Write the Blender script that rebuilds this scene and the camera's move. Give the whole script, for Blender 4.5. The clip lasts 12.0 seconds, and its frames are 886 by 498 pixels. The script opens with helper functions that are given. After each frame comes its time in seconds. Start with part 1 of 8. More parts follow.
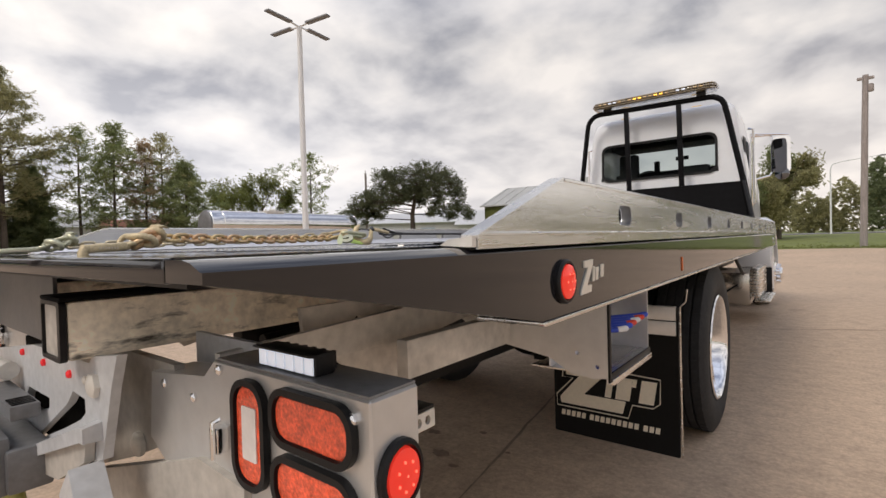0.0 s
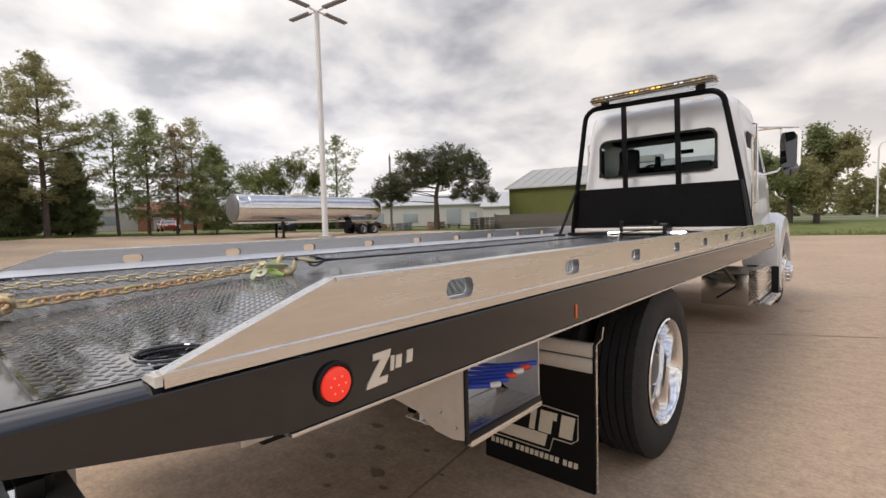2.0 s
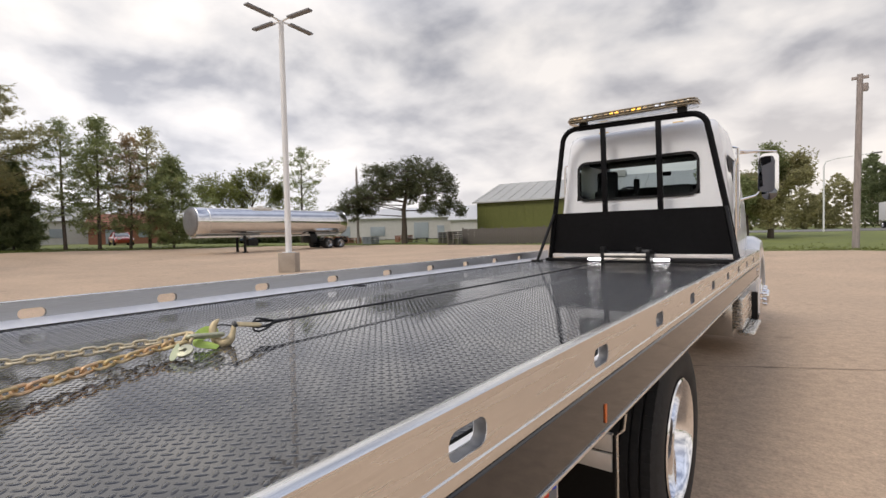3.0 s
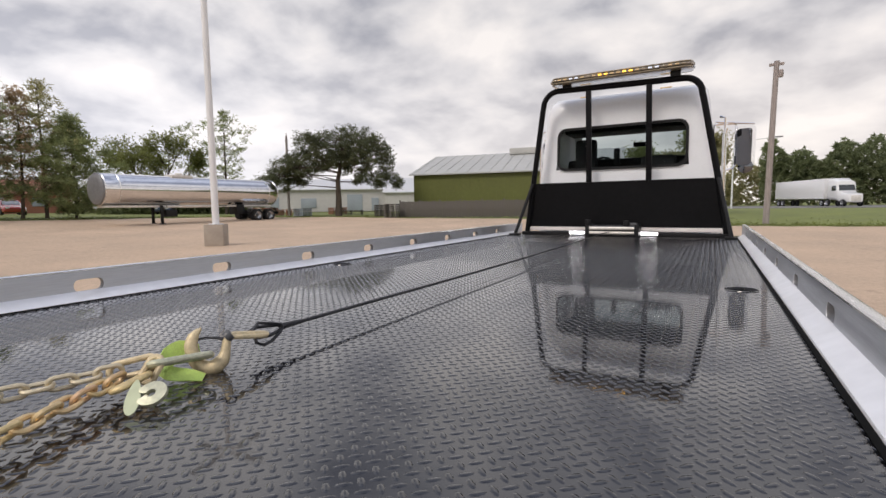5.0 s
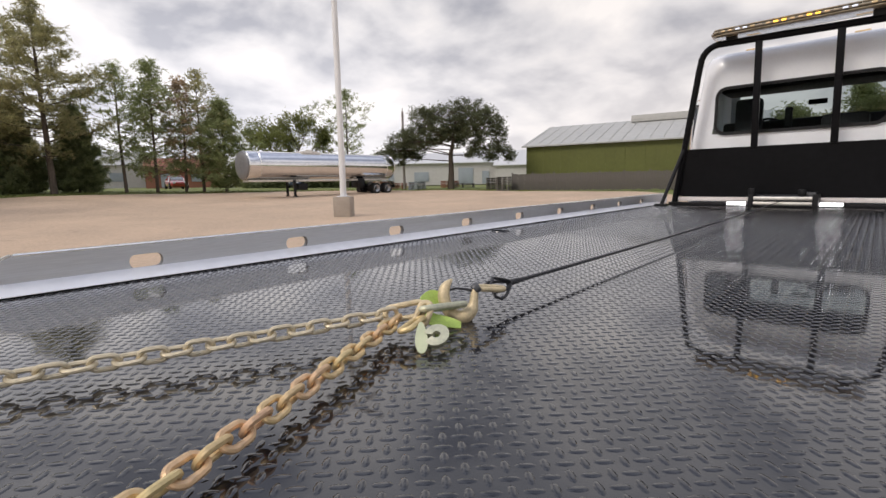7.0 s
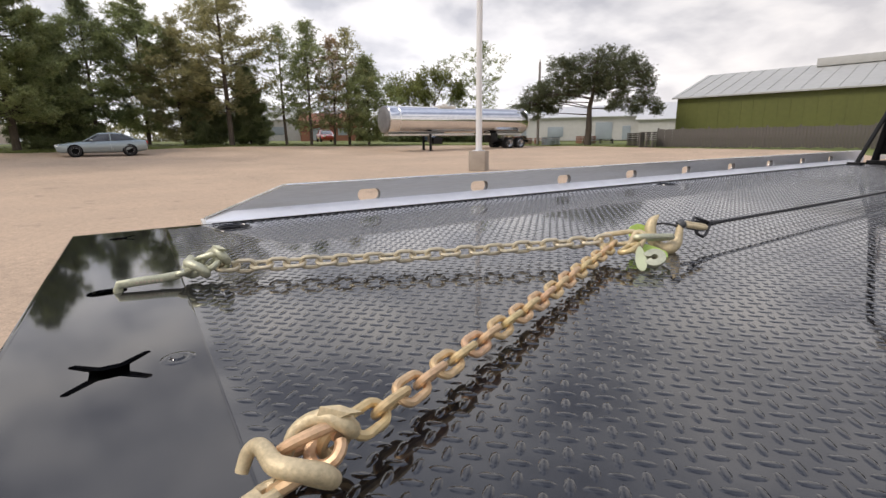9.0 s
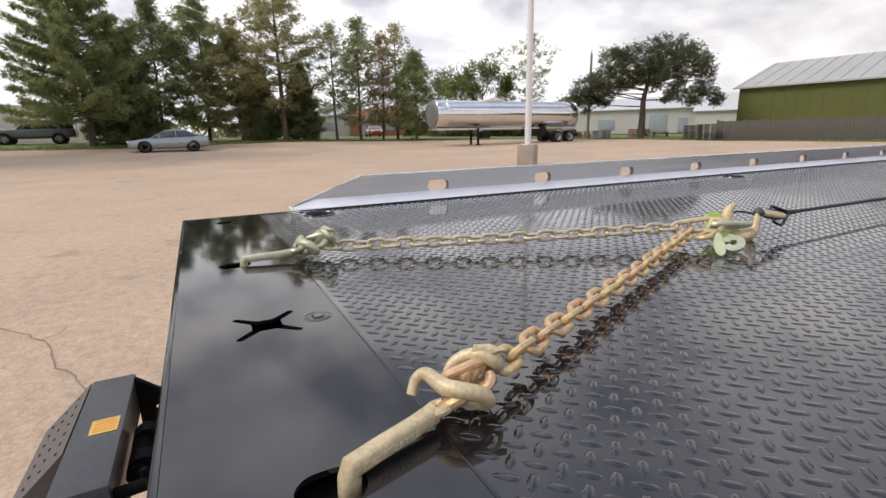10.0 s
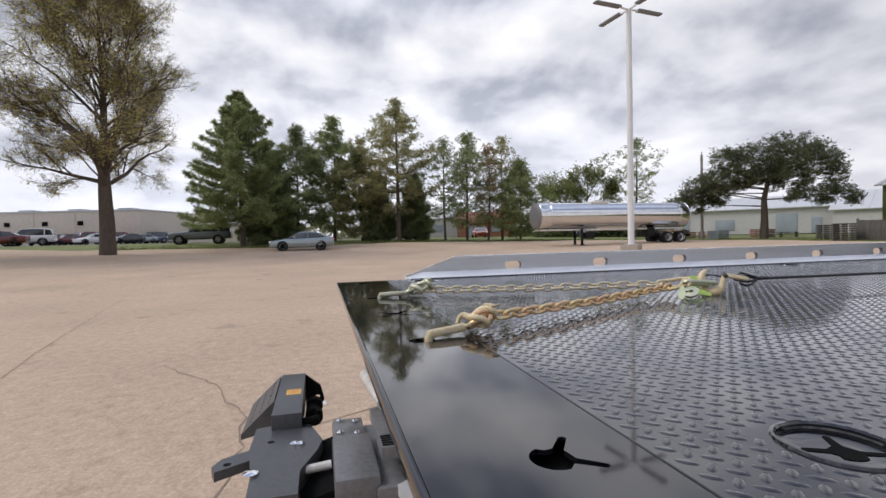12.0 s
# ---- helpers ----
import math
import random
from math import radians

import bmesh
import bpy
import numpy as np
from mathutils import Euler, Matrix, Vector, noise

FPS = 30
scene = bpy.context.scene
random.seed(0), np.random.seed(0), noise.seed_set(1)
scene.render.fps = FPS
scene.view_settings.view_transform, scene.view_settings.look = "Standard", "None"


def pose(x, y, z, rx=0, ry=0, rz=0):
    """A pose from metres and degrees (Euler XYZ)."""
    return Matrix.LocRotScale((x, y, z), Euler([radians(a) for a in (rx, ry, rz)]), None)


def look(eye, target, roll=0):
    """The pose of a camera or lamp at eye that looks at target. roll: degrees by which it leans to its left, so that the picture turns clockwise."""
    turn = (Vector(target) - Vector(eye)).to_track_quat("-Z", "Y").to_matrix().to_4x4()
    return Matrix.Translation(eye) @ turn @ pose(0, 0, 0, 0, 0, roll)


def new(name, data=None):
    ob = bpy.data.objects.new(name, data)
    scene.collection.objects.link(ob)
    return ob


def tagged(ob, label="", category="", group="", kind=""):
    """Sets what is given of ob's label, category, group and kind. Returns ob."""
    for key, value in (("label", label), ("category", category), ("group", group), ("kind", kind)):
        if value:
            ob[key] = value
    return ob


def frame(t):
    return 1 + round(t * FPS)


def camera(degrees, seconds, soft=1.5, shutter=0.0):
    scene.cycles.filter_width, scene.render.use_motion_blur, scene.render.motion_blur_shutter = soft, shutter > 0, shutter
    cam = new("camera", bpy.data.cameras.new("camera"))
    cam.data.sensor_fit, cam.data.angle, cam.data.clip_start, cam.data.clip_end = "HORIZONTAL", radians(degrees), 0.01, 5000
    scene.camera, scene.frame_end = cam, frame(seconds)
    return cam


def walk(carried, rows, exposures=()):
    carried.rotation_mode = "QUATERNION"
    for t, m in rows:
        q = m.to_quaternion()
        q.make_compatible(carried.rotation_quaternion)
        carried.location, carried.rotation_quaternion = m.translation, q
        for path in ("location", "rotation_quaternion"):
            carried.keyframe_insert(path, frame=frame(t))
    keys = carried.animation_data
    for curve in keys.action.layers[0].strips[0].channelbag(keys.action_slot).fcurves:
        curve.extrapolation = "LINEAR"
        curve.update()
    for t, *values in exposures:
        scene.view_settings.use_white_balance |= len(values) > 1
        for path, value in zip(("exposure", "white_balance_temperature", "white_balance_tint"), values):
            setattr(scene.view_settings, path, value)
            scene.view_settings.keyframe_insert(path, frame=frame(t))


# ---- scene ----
cam = camera(85.8, 12.0)

PATH = [
    (0, (1.651, -0.169, 1.136), (0.418, 1.406, 1.103), -1.6),
    (0.2, (1.73, -0.118, 1.162), (0.49, 1.45, 1.129), -2.0),
    (0.5, (1.837, -0.047, 1.246), (0.572, 1.502, 1.217), -1.8),
    (1, (1.952, 0.023, 1.304), (0.64, 1.53, 1.219), -1.6),
    (1.5, (1.998, 0.081, 1.329), (0.675, 1.577, 1.224), -1.7),
    (2, (2.025, 0.166, 1.354), (0.702, 1.661, 1.243), -1.5),
    (2.5, (1.927, 0.334, 1.43), (0.623, 1.847, 1.319), -1.4),
    (3, (1.698, 0.469, 1.517), (0.48, 2.054, 1.454), -1.4),
    (3.5, (1.465, 0.655, 1.521), (0.394, 2.343, 1.452), -1.2),
    (3.7, (1.39, 0.737, 1.495), (0.372, 2.456, 1.411), -0.9),
    (5.3, (0.846, 0.7, 1.483), (-0.135, 2.43, 1.278), -0.9),
    (5.5, (0.776, 0.691, 1.464), (-0.248, 2.394, 1.239), -0.8),
    (6, (0.698, 0.637, 1.448), (-0.461, 2.246, 1.189), -0.8),
    (6.5, (0.692, 0.612, 1.45), (-0.553, 2.154, 1.184), -0.9),
    (7, (0.691, 0.535, 1.45), (-0.645, 1.996, 1.168), -1.1),
    (7.5, (0.7, 0.431, 1.438), (-0.733, 1.785, 1.103), -0.9),
    (7.7, (0.696, 0.396, 1.437), (-0.778, 1.697, 1.069), -0.7),
    (9.3, (0.713, 0.174, 1.423), (-0.964, 1.165, 0.971), -0.8),
    (9.5, (0.715, 0.145, 1.422), (-0.982, 1.102, 0.97), -0.9),
    (10, (0.745, 0.082, 1.42), (-0.991, 0.958, 0.948), -1.1),
    (10.5, (0.785, 0.035, 1.421), (-0.971, 0.855, 0.928), -1.0),
    (11, (0.893, 0.013, 1.438), (-0.888, 0.784, 0.953), -0.9),
    (11.5, (1.182, -0.018, 1.449), (-0.709, 0.605, 1.254), -1.1),
    (12, (1.474, -0.075, 1.368), (-0.461, 0.425, 1.317), -1.2),
]
walk(cam, [(t, look(e, g, r)) for t, e, g, r in PATH], [(0, 0.13, 7000, 13), (2.5, 0.20, 7000, 13), (3.5, 0.17, 6850, 13), (5.5, 0.20, 6850, 14), (7.5, 0.25, 6900, 14), (10.5, 0.41, 6800, 13), (11.3, 0.23, 6650, 13), (12, 0.13, 6400, 13)])

# ---- light ----
world = bpy.data.worlds.new("sky")
scene.world = world
world.use_nodes = True
wn, wl = world.node_tree.nodes, world.node_tree.links
wn.clear()


def wnode(kind, **values):
    n = wn.new(kind)
    for key, value in values.items():
        n.inputs[key].default_value = value
    return n


sky = wn.new("ShaderNodeTexSky")
sky.sky_type, sky.sun_disc = "NISHITA", False
sky.sun_elevation, sky.sun_rotation = radians(46), radians(165)
coord = wn.new("ShaderNodeTexCoord")
sep = wn.new("ShaderNodeSeparateXYZ")
wl.new(coord.outputs["Generated"], sep.inputs[0])
up = wn.new("ShaderNodeMath")
up.operation = "ADD"
up.inputs[1].default_value = 0.34
up_max = wn.new("ShaderNodeMath")
up_max.operation = "MAXIMUM"
up_max.inputs[1].default_value = 0.1
wl.new(sep.outputs["Z"], up.inputs[0])
wl.new(up.outputs[0], up_max.inputs[0])
flat = []
for axis in ("X", "Y"):
    d = wn.new("ShaderNodeMath")
    d.operation = "DIVIDE"
    wl.new(sep.outputs[axis], d.inputs[0])
    wl.new(up_max.outputs[0], d.inputs[1])
    flat.append(d)
comb = wn.new("ShaderNodeCombineXYZ")
wl.new(flat[0].outputs[0], comb.inputs["X"])
wl.new(flat[1].outputs[0], comb.inputs["Y"])
cloud = wnode("ShaderNodeTexNoise", Scale=2.7, Detail=6.0, Roughness=0.48, Distortion=0.15)
wl.new(comb.outputs[0], cloud.inputs["Vector"])
ramp = wn.new("ShaderNodeValToRGB")
ramp.color_ramp.elements[0].position, ramp.color_ramp.elements[0].color = 0.385, (0.30, 0.32, 0.37, 1)
ramp.color_ramp.elements[1].position, ramp.color_ramp.elements[1].color = 0.64, (0.80, 0.795, 0.79, 1)
mid = ramp.color_ramp.elements.new(0.50)
mid.color = (0.57, 0.585, 0.615, 1)
wl.new(cloud.outputs["Fac"], ramp.inputs[0])
low = wn.new("ShaderNodeMapRange")
low.inputs["From Min"].default_value, low.inputs["From Max"].default_value = 0.0, 0.34
low.inputs["To Min"].default_value, low.inputs["To Max"].default_value = 0.72, 0.0
wl.new(sep.outputs["Z"], low.inputs["Value"])
haze = wn.new("ShaderNodeMix")
haze.data_type = "RGBA"
warm = wn.new("ShaderNodeMapRange")
warm.inputs["From Min"].default_value, warm.inputs["From Max"].default_value = -0.9, -0.1
wl.new(sep.outputs["X"], warm.inputs["Value"])
tone = wn.new("ShaderNodeMix")
tone.data_type = "RGBA"
tone.inputs["A"].default_value, tone.inputs["B"].default_value = (0.74, 0.77, 0.84, 1), (0.95, 0.905, 0.87, 1)
wl.new(warm.outputs[0], tone.inputs["Factor"])
wl.new(tone.outputs["Result"], haze.inputs["B"])
wl.new(low.outputs[0], haze.inputs["Factor"])
wl.new(ramp.outputs["Color"], haze.inputs["A"])
clear = wn.new("ShaderNodeBackground")
clear.inputs["Strength"].default_value = 0.06
wl.new(sky.outputs[0], clear.inputs["Color"])
cover = wn.new("ShaderNodeBackground")
cover.inputs["Strength"].default_value = 1.23
# the cloud is thinner to the truck's left
thin = wn.new("ShaderNodeMapRange")
thin.inputs["From Min"].default_value, thin.inputs["From Max"].default_value = -0.98, -0.50
thin.inputs["To Min"].default_value, thin.inputs["To Max"].default_value = 1.10, 0.87
wl.new(sep.outputs["X"], thin.inputs["Value"])
lit = wn.new("ShaderNodeVectorMath")
lit.operation = "SCALE"
wl.new(haze.outputs["Result"], lit.inputs[0])
wl.new(thin.outputs[0], lit.inputs["Scale"])
# overhead the cloud is bluer
high = wn.new("ShaderNodeMapRange")
high.inputs["From Min"].default_value, high.inputs["From Max"].default_value = 0.38, 0.85
wl.new(sep.outputs["Z"], high.inputs["Value"])
blue = wn.new("ShaderNodeMix")
blue.data_type, blue.blend_type = "RGBA", "MULTIPLY"
blue.inputs["B"].default_value = (0.86, 0.97, 1.20, 1)
wl.new(high.outputs[0], blue.inputs["Factor"])
wl.new(lit.outputs[0], blue.inputs["A"])
wl.new(blue.outputs["Result"], cover.inputs["Color"])
both = wn.new("ShaderNodeMixShader")
both.inputs["Fac"].default_value = 0.93
wl.new(clear.outputs[0], both.inputs[1])
wl.new(cover.outputs[0], both.inputs[2])
wout = wn.new("ShaderNodeOutputWorld")
wl.new(both.outputs[0], wout.inputs["Surface"])

sun = new("sun", bpy.data.lights.new("sun", "SUN"))
sun.data.energy, sun.data.angle, sun.data.color = 1.5, radians(20), (1.0, 0.95, 0.88)
sun.matrix_world = look((-6, -22, 24), (0, 0, 0))


# ---- materials ----
def material(name, color, rough=0.5, metal=0.0, vary=0.25, scale=6.0, fine=60.0, bump=0.0, bump_scale=40.0, coat=0.0, spec=0.5, spread=0.0, rough_vary=0.1, stretch=(1, 1, 1)):
    """A surface with colour variation at two scales, uneven gloss and fine relief."""
    m = bpy.data.materials.new(name)
    m.use_nodes = True
    n, l = m.node_tree.nodes, m.node_tree.links
    b = n["Principled BSDF"]
    b.inputs["Metallic"].default_value = metal
    b.inputs["Coat Weight"].default_value = coat
    b.inputs["Coat Roughness"].default_value = 0.03
    b.inputs["Specular IOR Level"].default_value = spec
    tc = n.new("ShaderNodeTexCoord")
    mp = n.new("ShaderNodeMapping")
    mp.inputs["Scale"].default_value = stretch
    l.new(tc.outputs["Object"], mp.inputs["Vector"])
    big, small = n.new("ShaderNodeTexNoise"), n.new("ShaderNodeTexNoise")
    for t, s, d in ((big, scale, 4), (small, fine, 3)):
        t.inputs["Scale"].default_value, t.inputs["Detail"].default_value = s, d
        l.new(mp.outputs[0], t.inputs["Vector"])
    add = n.new("ShaderNodeMath")
    add.operation = "ADD"
    l.new(big.outputs["Fac"], add.inputs[0])
    l.new(small.outputs["Fac"], add.inputs[1])
    rng = n.new("ShaderNodeMapRange")
    rng.inputs["From Min"].default_value, rng.inputs["From Max"].default_value = 0.65, 1.35
    rng.inputs["To Min"].default_value, rng.inputs["To Max"].default_value = 1 - vary, 1 + vary
    l.new(add.outputs[0], rng.inputs["Value"])
    hsv = n.new("ShaderNodeHueSaturation")
    hsv.inputs["Color"].default_value = (*color, 1)
    l.new(rng.outputs[0], hsv.inputs["Value"])
    if spread:
        info = n.new("ShaderNodeObjectInfo")
        hue = n.new("ShaderNodeMapRange")
        hue.inputs["To Min"].default_value, hue.inputs["To Max"].default_value = 0.5 - spread, 0.5 + spread
        l.new(info.outputs["Random"], hue.inputs["Value"])
        l.new(hue.outputs[0], hsv.inputs["Hue"])
    l.new(hsv.outputs[0], b.inputs["Base Color"])
    rr = n.new("ShaderNodeMapRange")
    rr.inputs["From Min"].default_value, rr.inputs["From Max"].default_value = 0.3, 0.7
    rr.inputs["To Min"].default_value, rr.inputs["To Max"].default_value = rough * (1 - rough_vary), rough * (1 + rough_vary)
    l.new(big.outputs["Fac"], rr.inputs["Value"])
    l.new(rr.outputs[0], b.inputs["Roughness"])
    if bump:
        bt = n.new("ShaderNodeTexNoise")
        bt.inputs["Scale"].default_value, bt.inputs["Detail"].default_value = bump_scale, 5
        l.new(mp.outputs[0], bt.inputs["Vector"])
        bn = n.new("ShaderNodeBump")
        bn.inputs["Strength"].default_value, bn.inputs["Distance"].default_value = bump, 0.01
        l.new(bt.outputs["Fac"], bn.inputs["Height"])
        l.new(bn.outputs[0], b.inputs["Normal"])
    return m


def glowing(name, color, strength, rough=0.2):
    m = bpy.data.materials.new(name)
    m.use_nodes = True
    b = m.node_tree.nodes["Principled BSDF"]
    b.inputs["Base Color"].default_value = (*color, 1)
    b.inputs["Emission Color"].default_value = (*color, 1)
    b.inputs["Emission Strength"].default_value = strength
    b.inputs["Roughness"].default_value = rough
    return m


def glass(name, tint, rough=0.0):
    m = bpy.data.materials.new(name)
    m.use_nodes = True
    n, l = m.node_tree.nodes, m.node_tree.links
    b = n["Principled BSDF"]
    b.inputs["Base Color"].default_value = (*tint, 1)
    b.inputs["Roughness"].default_value = rough
    b.inputs["Transmission Weight"].default_value = 1.0
    b.inputs["IOR"].default_value = 1.05
    return m


def concrete_material():
    """Beige weathered concrete: broad tone changes, aggregate specks, oil spots."""
    m = material("lot_concrete", (0.52, 0.385, 0.275), rough=0.85, vary=0.20, scale=0.30, fine=9.0, bump=0.35, bump_scale=70, spec=0.3)
    n, l = m.node_tree.nodes, m.node_tree.links
    b = n["Principled BSDF"]
    tc = n.new("ShaderNodeTexCoord")
    speck = n.new("ShaderNodeTexNoise")
    speck.inputs["Scale"].default_value, speck.inputs["Detail"].default_value, speck.inputs["Roughness"].default_value = 34, 7, 0.78
    l.new(tc.outputs["Object"], speck.inputs["Vector"])
    sr = n.new("ShaderNodeMapRange")
    sr.inputs["From Min"].default_value, sr.inputs["From Max"].default_value = 0.33, 0.67
    sr.inputs["To Min"].default_value, sr.inputs["To Max"].default_value = 0.74, 1.24
    l.new(speck.outputs["Fac"], sr.inputs["Value"])
    spot = n.new("ShaderNodeTexNoise")
    spot.inputs["Scale"].default_value, spot.inputs["Detail"].default_value = 1.7, 5
    l.new(tc.outputs["Object"], spot.inputs["Vector"])
    spr = n.new("ShaderNodeMapRange")
    spr.inputs["From Min"].default_value, spr.inputs["From Max"].default_value = 0.62, 0.72
    spr.inputs["To Min"].default_value, spr.inputs["To Max"].default_value = 1.0, 0.78
    l.new(spot.outputs["Fac"], spr.inputs["Value"])
    both = n.new("ShaderNodeMath")
    both.operation = "MULTIPLY"
    l.new(sr.outputs[0], both.inputs[0])
    l.new(spr.outputs[0], both.inputs[1])
    mul = n.new("ShaderNodeVectorMath")
    mul.operation = "SCALE"
    old = b.inputs["Base Color"].links[0].from_socket
    l.new(old, mul.inputs[0])
    l.new(both.outputs[0], mul.inputs["Scale"])
    l.new(mul.outputs[0], b.inputs["Base Color"])
    return m


def stained_steel():
    """Grimy pale steel with dark rubbed streaks along its length."""
    m = material("stained_sill", (0.88, 0.81, 0.68), rough=0.5, metal=0.0, vary=0.35, scale=7, fine=45, bump=0.15, bump_scale=30)
    n, l = m.node_tree.nodes, m.node_tree.links
    b = n["Principled BSDF"]
    tc = n.new("ShaderNodeTexCoord")
    mp = n.new("ShaderNodeMapping")
    mp.inputs["Scale"].default_value = (10, 4.5, 17)
    l.new(tc.outputs["Object"], mp.inputs["Vector"])
    no = n.new("ShaderNodeTexNoise")
    no.inputs["Scale"].default_value, no.inputs["Detail"].default_value, no.inputs["Roughness"].default_value = 1.6, 7, 0.65
    l.new(mp.outputs[0], no.inputs["Vector"])
    r = n.new("ShaderNodeMapRange")
    r.inputs["From Min"].default_value, r.inputs["From Max"].default_value = 0.55, 0.70
    r.inputs["To Min"].default_value, r.inputs["To Max"].default_value = 1.0, 0.07
    l.new(no.outputs["Fac"], r.inputs["Value"])
    mul = n.new("ShaderNodeVectorMath")
    mul.operation = "SCALE"
    l.new(b.inputs["Base Color"].links[0].from_socket, mul.inputs[0])
    l.new(r.outputs[0], mul.inputs["Scale"])
    l.new(mul.outputs[0], b.inputs["Base Color"])
    return m


SILL = stained_steel()
CONCRETE = concrete_material()
GRASS = material("grass", (0.165, 0.19, 0.05), rough=0.9, vary=0.35, scale=0.5, fine=8, bump=0.8, bump_scale=25)
BLACK = material("black_gloss_paint", (0.010, 0.010, 0.012), rough=0.055, vary=0.3, scale=3, fine=30, coat=0.2, bump=0.012, bump_scale=9, spec=0.65)
DECKPLATE = material("black_deck_plate", (0.009, 0.009, 0.011), rough=0.05, vary=0.4, scale=5, fine=40, coat=0.6, bump=0.02, bump_scale=30, spec=0.6)
TREAD = material("black_tread_plate", (0.009, 0.009, 0.011), rough=0.06, vary=0.4, scale=4, fine=40, coat=0.6, bump=0.02, bump_scale=30, spec=0.6)
SATIN = material("black_satin", (0.010, 0.010, 0.011), rough=0.42, vary=0.3, bump=0.04, bump_scale=90, spec=0.25)
# near-black for dark parts, and shade painted into slots, cut-outs and gaps
DARK = material("dark_parts_and_shade", (0.006, 0.006, 0.006), rough=0.9, spec=0.1)
ALU = material("brushed_aluminium", (0.80, 0.79, 0.77), rough=0.24, metal=1, vary=0.08, scale=2, fine=14, stretch=(20, 1, 20), bump=0.03, bump_scale=30, rough_vary=0.35)
# darker copy of ALU: dark reflections on the inner face put into its colour
ALUIN = material("dim_inner_aluminium", (0.68, 0.69, 0.72), rough=0.46, metal=1, vary=0.10, scale=2, fine=14, stretch=(20, 1, 20), bump=0.03, bump_scale=30, rough_vary=0.3)
BRIGHTFOOT = material("bright_aluminium", (0.90, 0.90, 0.91), rough=0.42, metal=0.55, vary=0.06, scale=3, fine=20)
HOUSING = material("satin_aluminium_sheet", (0.66, 0.655, 0.645), rough=0.34, metal=0.6, vary=0.08, scale=4, fine=30, bump=0.03, bump_scale=60)
CHROME = material("polished_metal", (0.88, 0.88, 0.89), rough=0.07, metal=1, vary=0.05)
TANK = material("polished_tank", (0.72, 0.72, 0.73), rough=0.12, metal=1, vary=0.08, scale=0.6, fine=3, bump=0.02, bump_scale=2)
GALV = material("grey_galvanised", (0.68, 0.65, 0.60), rough=0.42, metal=0.15, vary=0.22, scale=5, fine=30, bump=0.05, bump_scale=50)
GREY = material("grey_painted_steel", (0.53, 0.54, 0.555), rough=0.4, vary=0.15, scale=5, fine=40, bump=0.04, coat=0.2)
CHARCOAL = material("charcoal_painted_steel", (0.075, 0.077, 0.082), rough=0.38, vary=0.2, scale=8, fine=60, bump=0.05, bump_scale=70)
DIRTY = material("grimy_steel", (0.58, 0.50, 0.40), rough=0.5, metal=0.2, vary=0.45, scale=9, fine=45, bump=0.2, bump_scale=30)
WHITE = material("white_truck_paint", (0.78, 0.80, 0.83), rough=0.22, vary=0.03, coat=0.5)
RUBBER = material("tyre_rubber", (0.024, 0.024, 0.025), rough=0.7, vary=0.3, scale=6, fine=50, bump=0.1, bump_scale=60, spec=0.3)
FLAP = material("mud_flap_rubber", (0.007, 0.007, 0.007), rough=0.55, vary=0.2, spec=0.15)
GOLD = material("yellow_zinc_chain", (0.67, 0.48, 0.265), rough=0.42, metal=0.45, vary=0.25, scale=20, fine=120, bump=0.06, bump_scale=200, spread=0.02)
CREAM = material("pale_zinc_forging", (0.60, 0.49, 0.305), rough=0.46, metal=0.2, vary=0.25, scale=25, fine=140, bump=0.15, bump_scale=160)
CREAM2 = material("pale_green_zinc", (0.52, 0.52, 0.38), rough=0.38, metal=0.4, vary=0.22, scale=25, fine=140, bump=0.12, bump_scale=160)
LIME = material("lime_webbing", (0.50, 0.68, 0.16), rough=0.6, vary=0.2, scale=30, fine=300)
WIRE = material("dark_wire_rope", (0.05, 0.05, 0.055), rough=0.4, metal=0.7, vary=0.3, fine=400, bump=0.5, bump_scale=400)
RED = glowing("red_lens", (0.80, 0.040, 0.025), 0.40)
REDTINY = glowing("small_red_marker", (0.70, 0.02, 0.025), 0.22)
REDDIM = material("red_lens_unlit", (0.86, 0.11, 0.045), rough=0.15, vary=0.45, scale=60, fine=220, bump=0.35, bump_scale=160, coat=0.6)
AMBER = glowing("amber_led", (1.0, 0.55, 0.08), 1.6)
LED = glowing("white_led", (0.93, 0.95, 1.0), 5.0)
LEDSOFT = glowing("white_led_bar", (0.78, 0.86, 1.0), 0.36)
CLEAR = material("clear_smoked_lens", (0.35, 0.30, 0.22), rough=0.08, vary=0.3, scale=20, coat=1.0)
REFLECT = material("white_reflector", (0.75, 0.70, 0.68), rough=0.4, vary=0.1)
MIRROR = material("mirror_glass", (0.20, 0.21, 0.23), rough=0.02, metal=1, vary=0.0)
PANE = glass("window_glass", (0.47, 0.54, 0.55))
DARKGLASS = material("dark_car_glass", (0.02, 0.025, 0.03), rough=0.04, vary=0.1, coat=1.0)
SEAT = material("dark_cab_trim", (0.03, 0.03, 0.032), rough=0.8, vary=0.2)
STICKER = material("yellow_label", (0.80, 0.50, 0.10), rough=0.45, vary=0.1)
GUARD = material("black_powder_coat", (0.006, 0.006, 0.007), rough=0.30, vary=0.3, scale=2, fine=20, bump=0.02, bump_scale=20, spec=0.10)
PRINT = material("cream_print", (0.72, 0.66, 0.54), rough=0.5, vary=0.08)
BADGE = material("silver_badge", (0.80, 0.78, 0.72), rough=0.3, metal=0.5, vary=0.05)
BLUE = material("blue_lever_grip", (0.02, 0.07, 0.55), rough=0.3, vary=0.1)
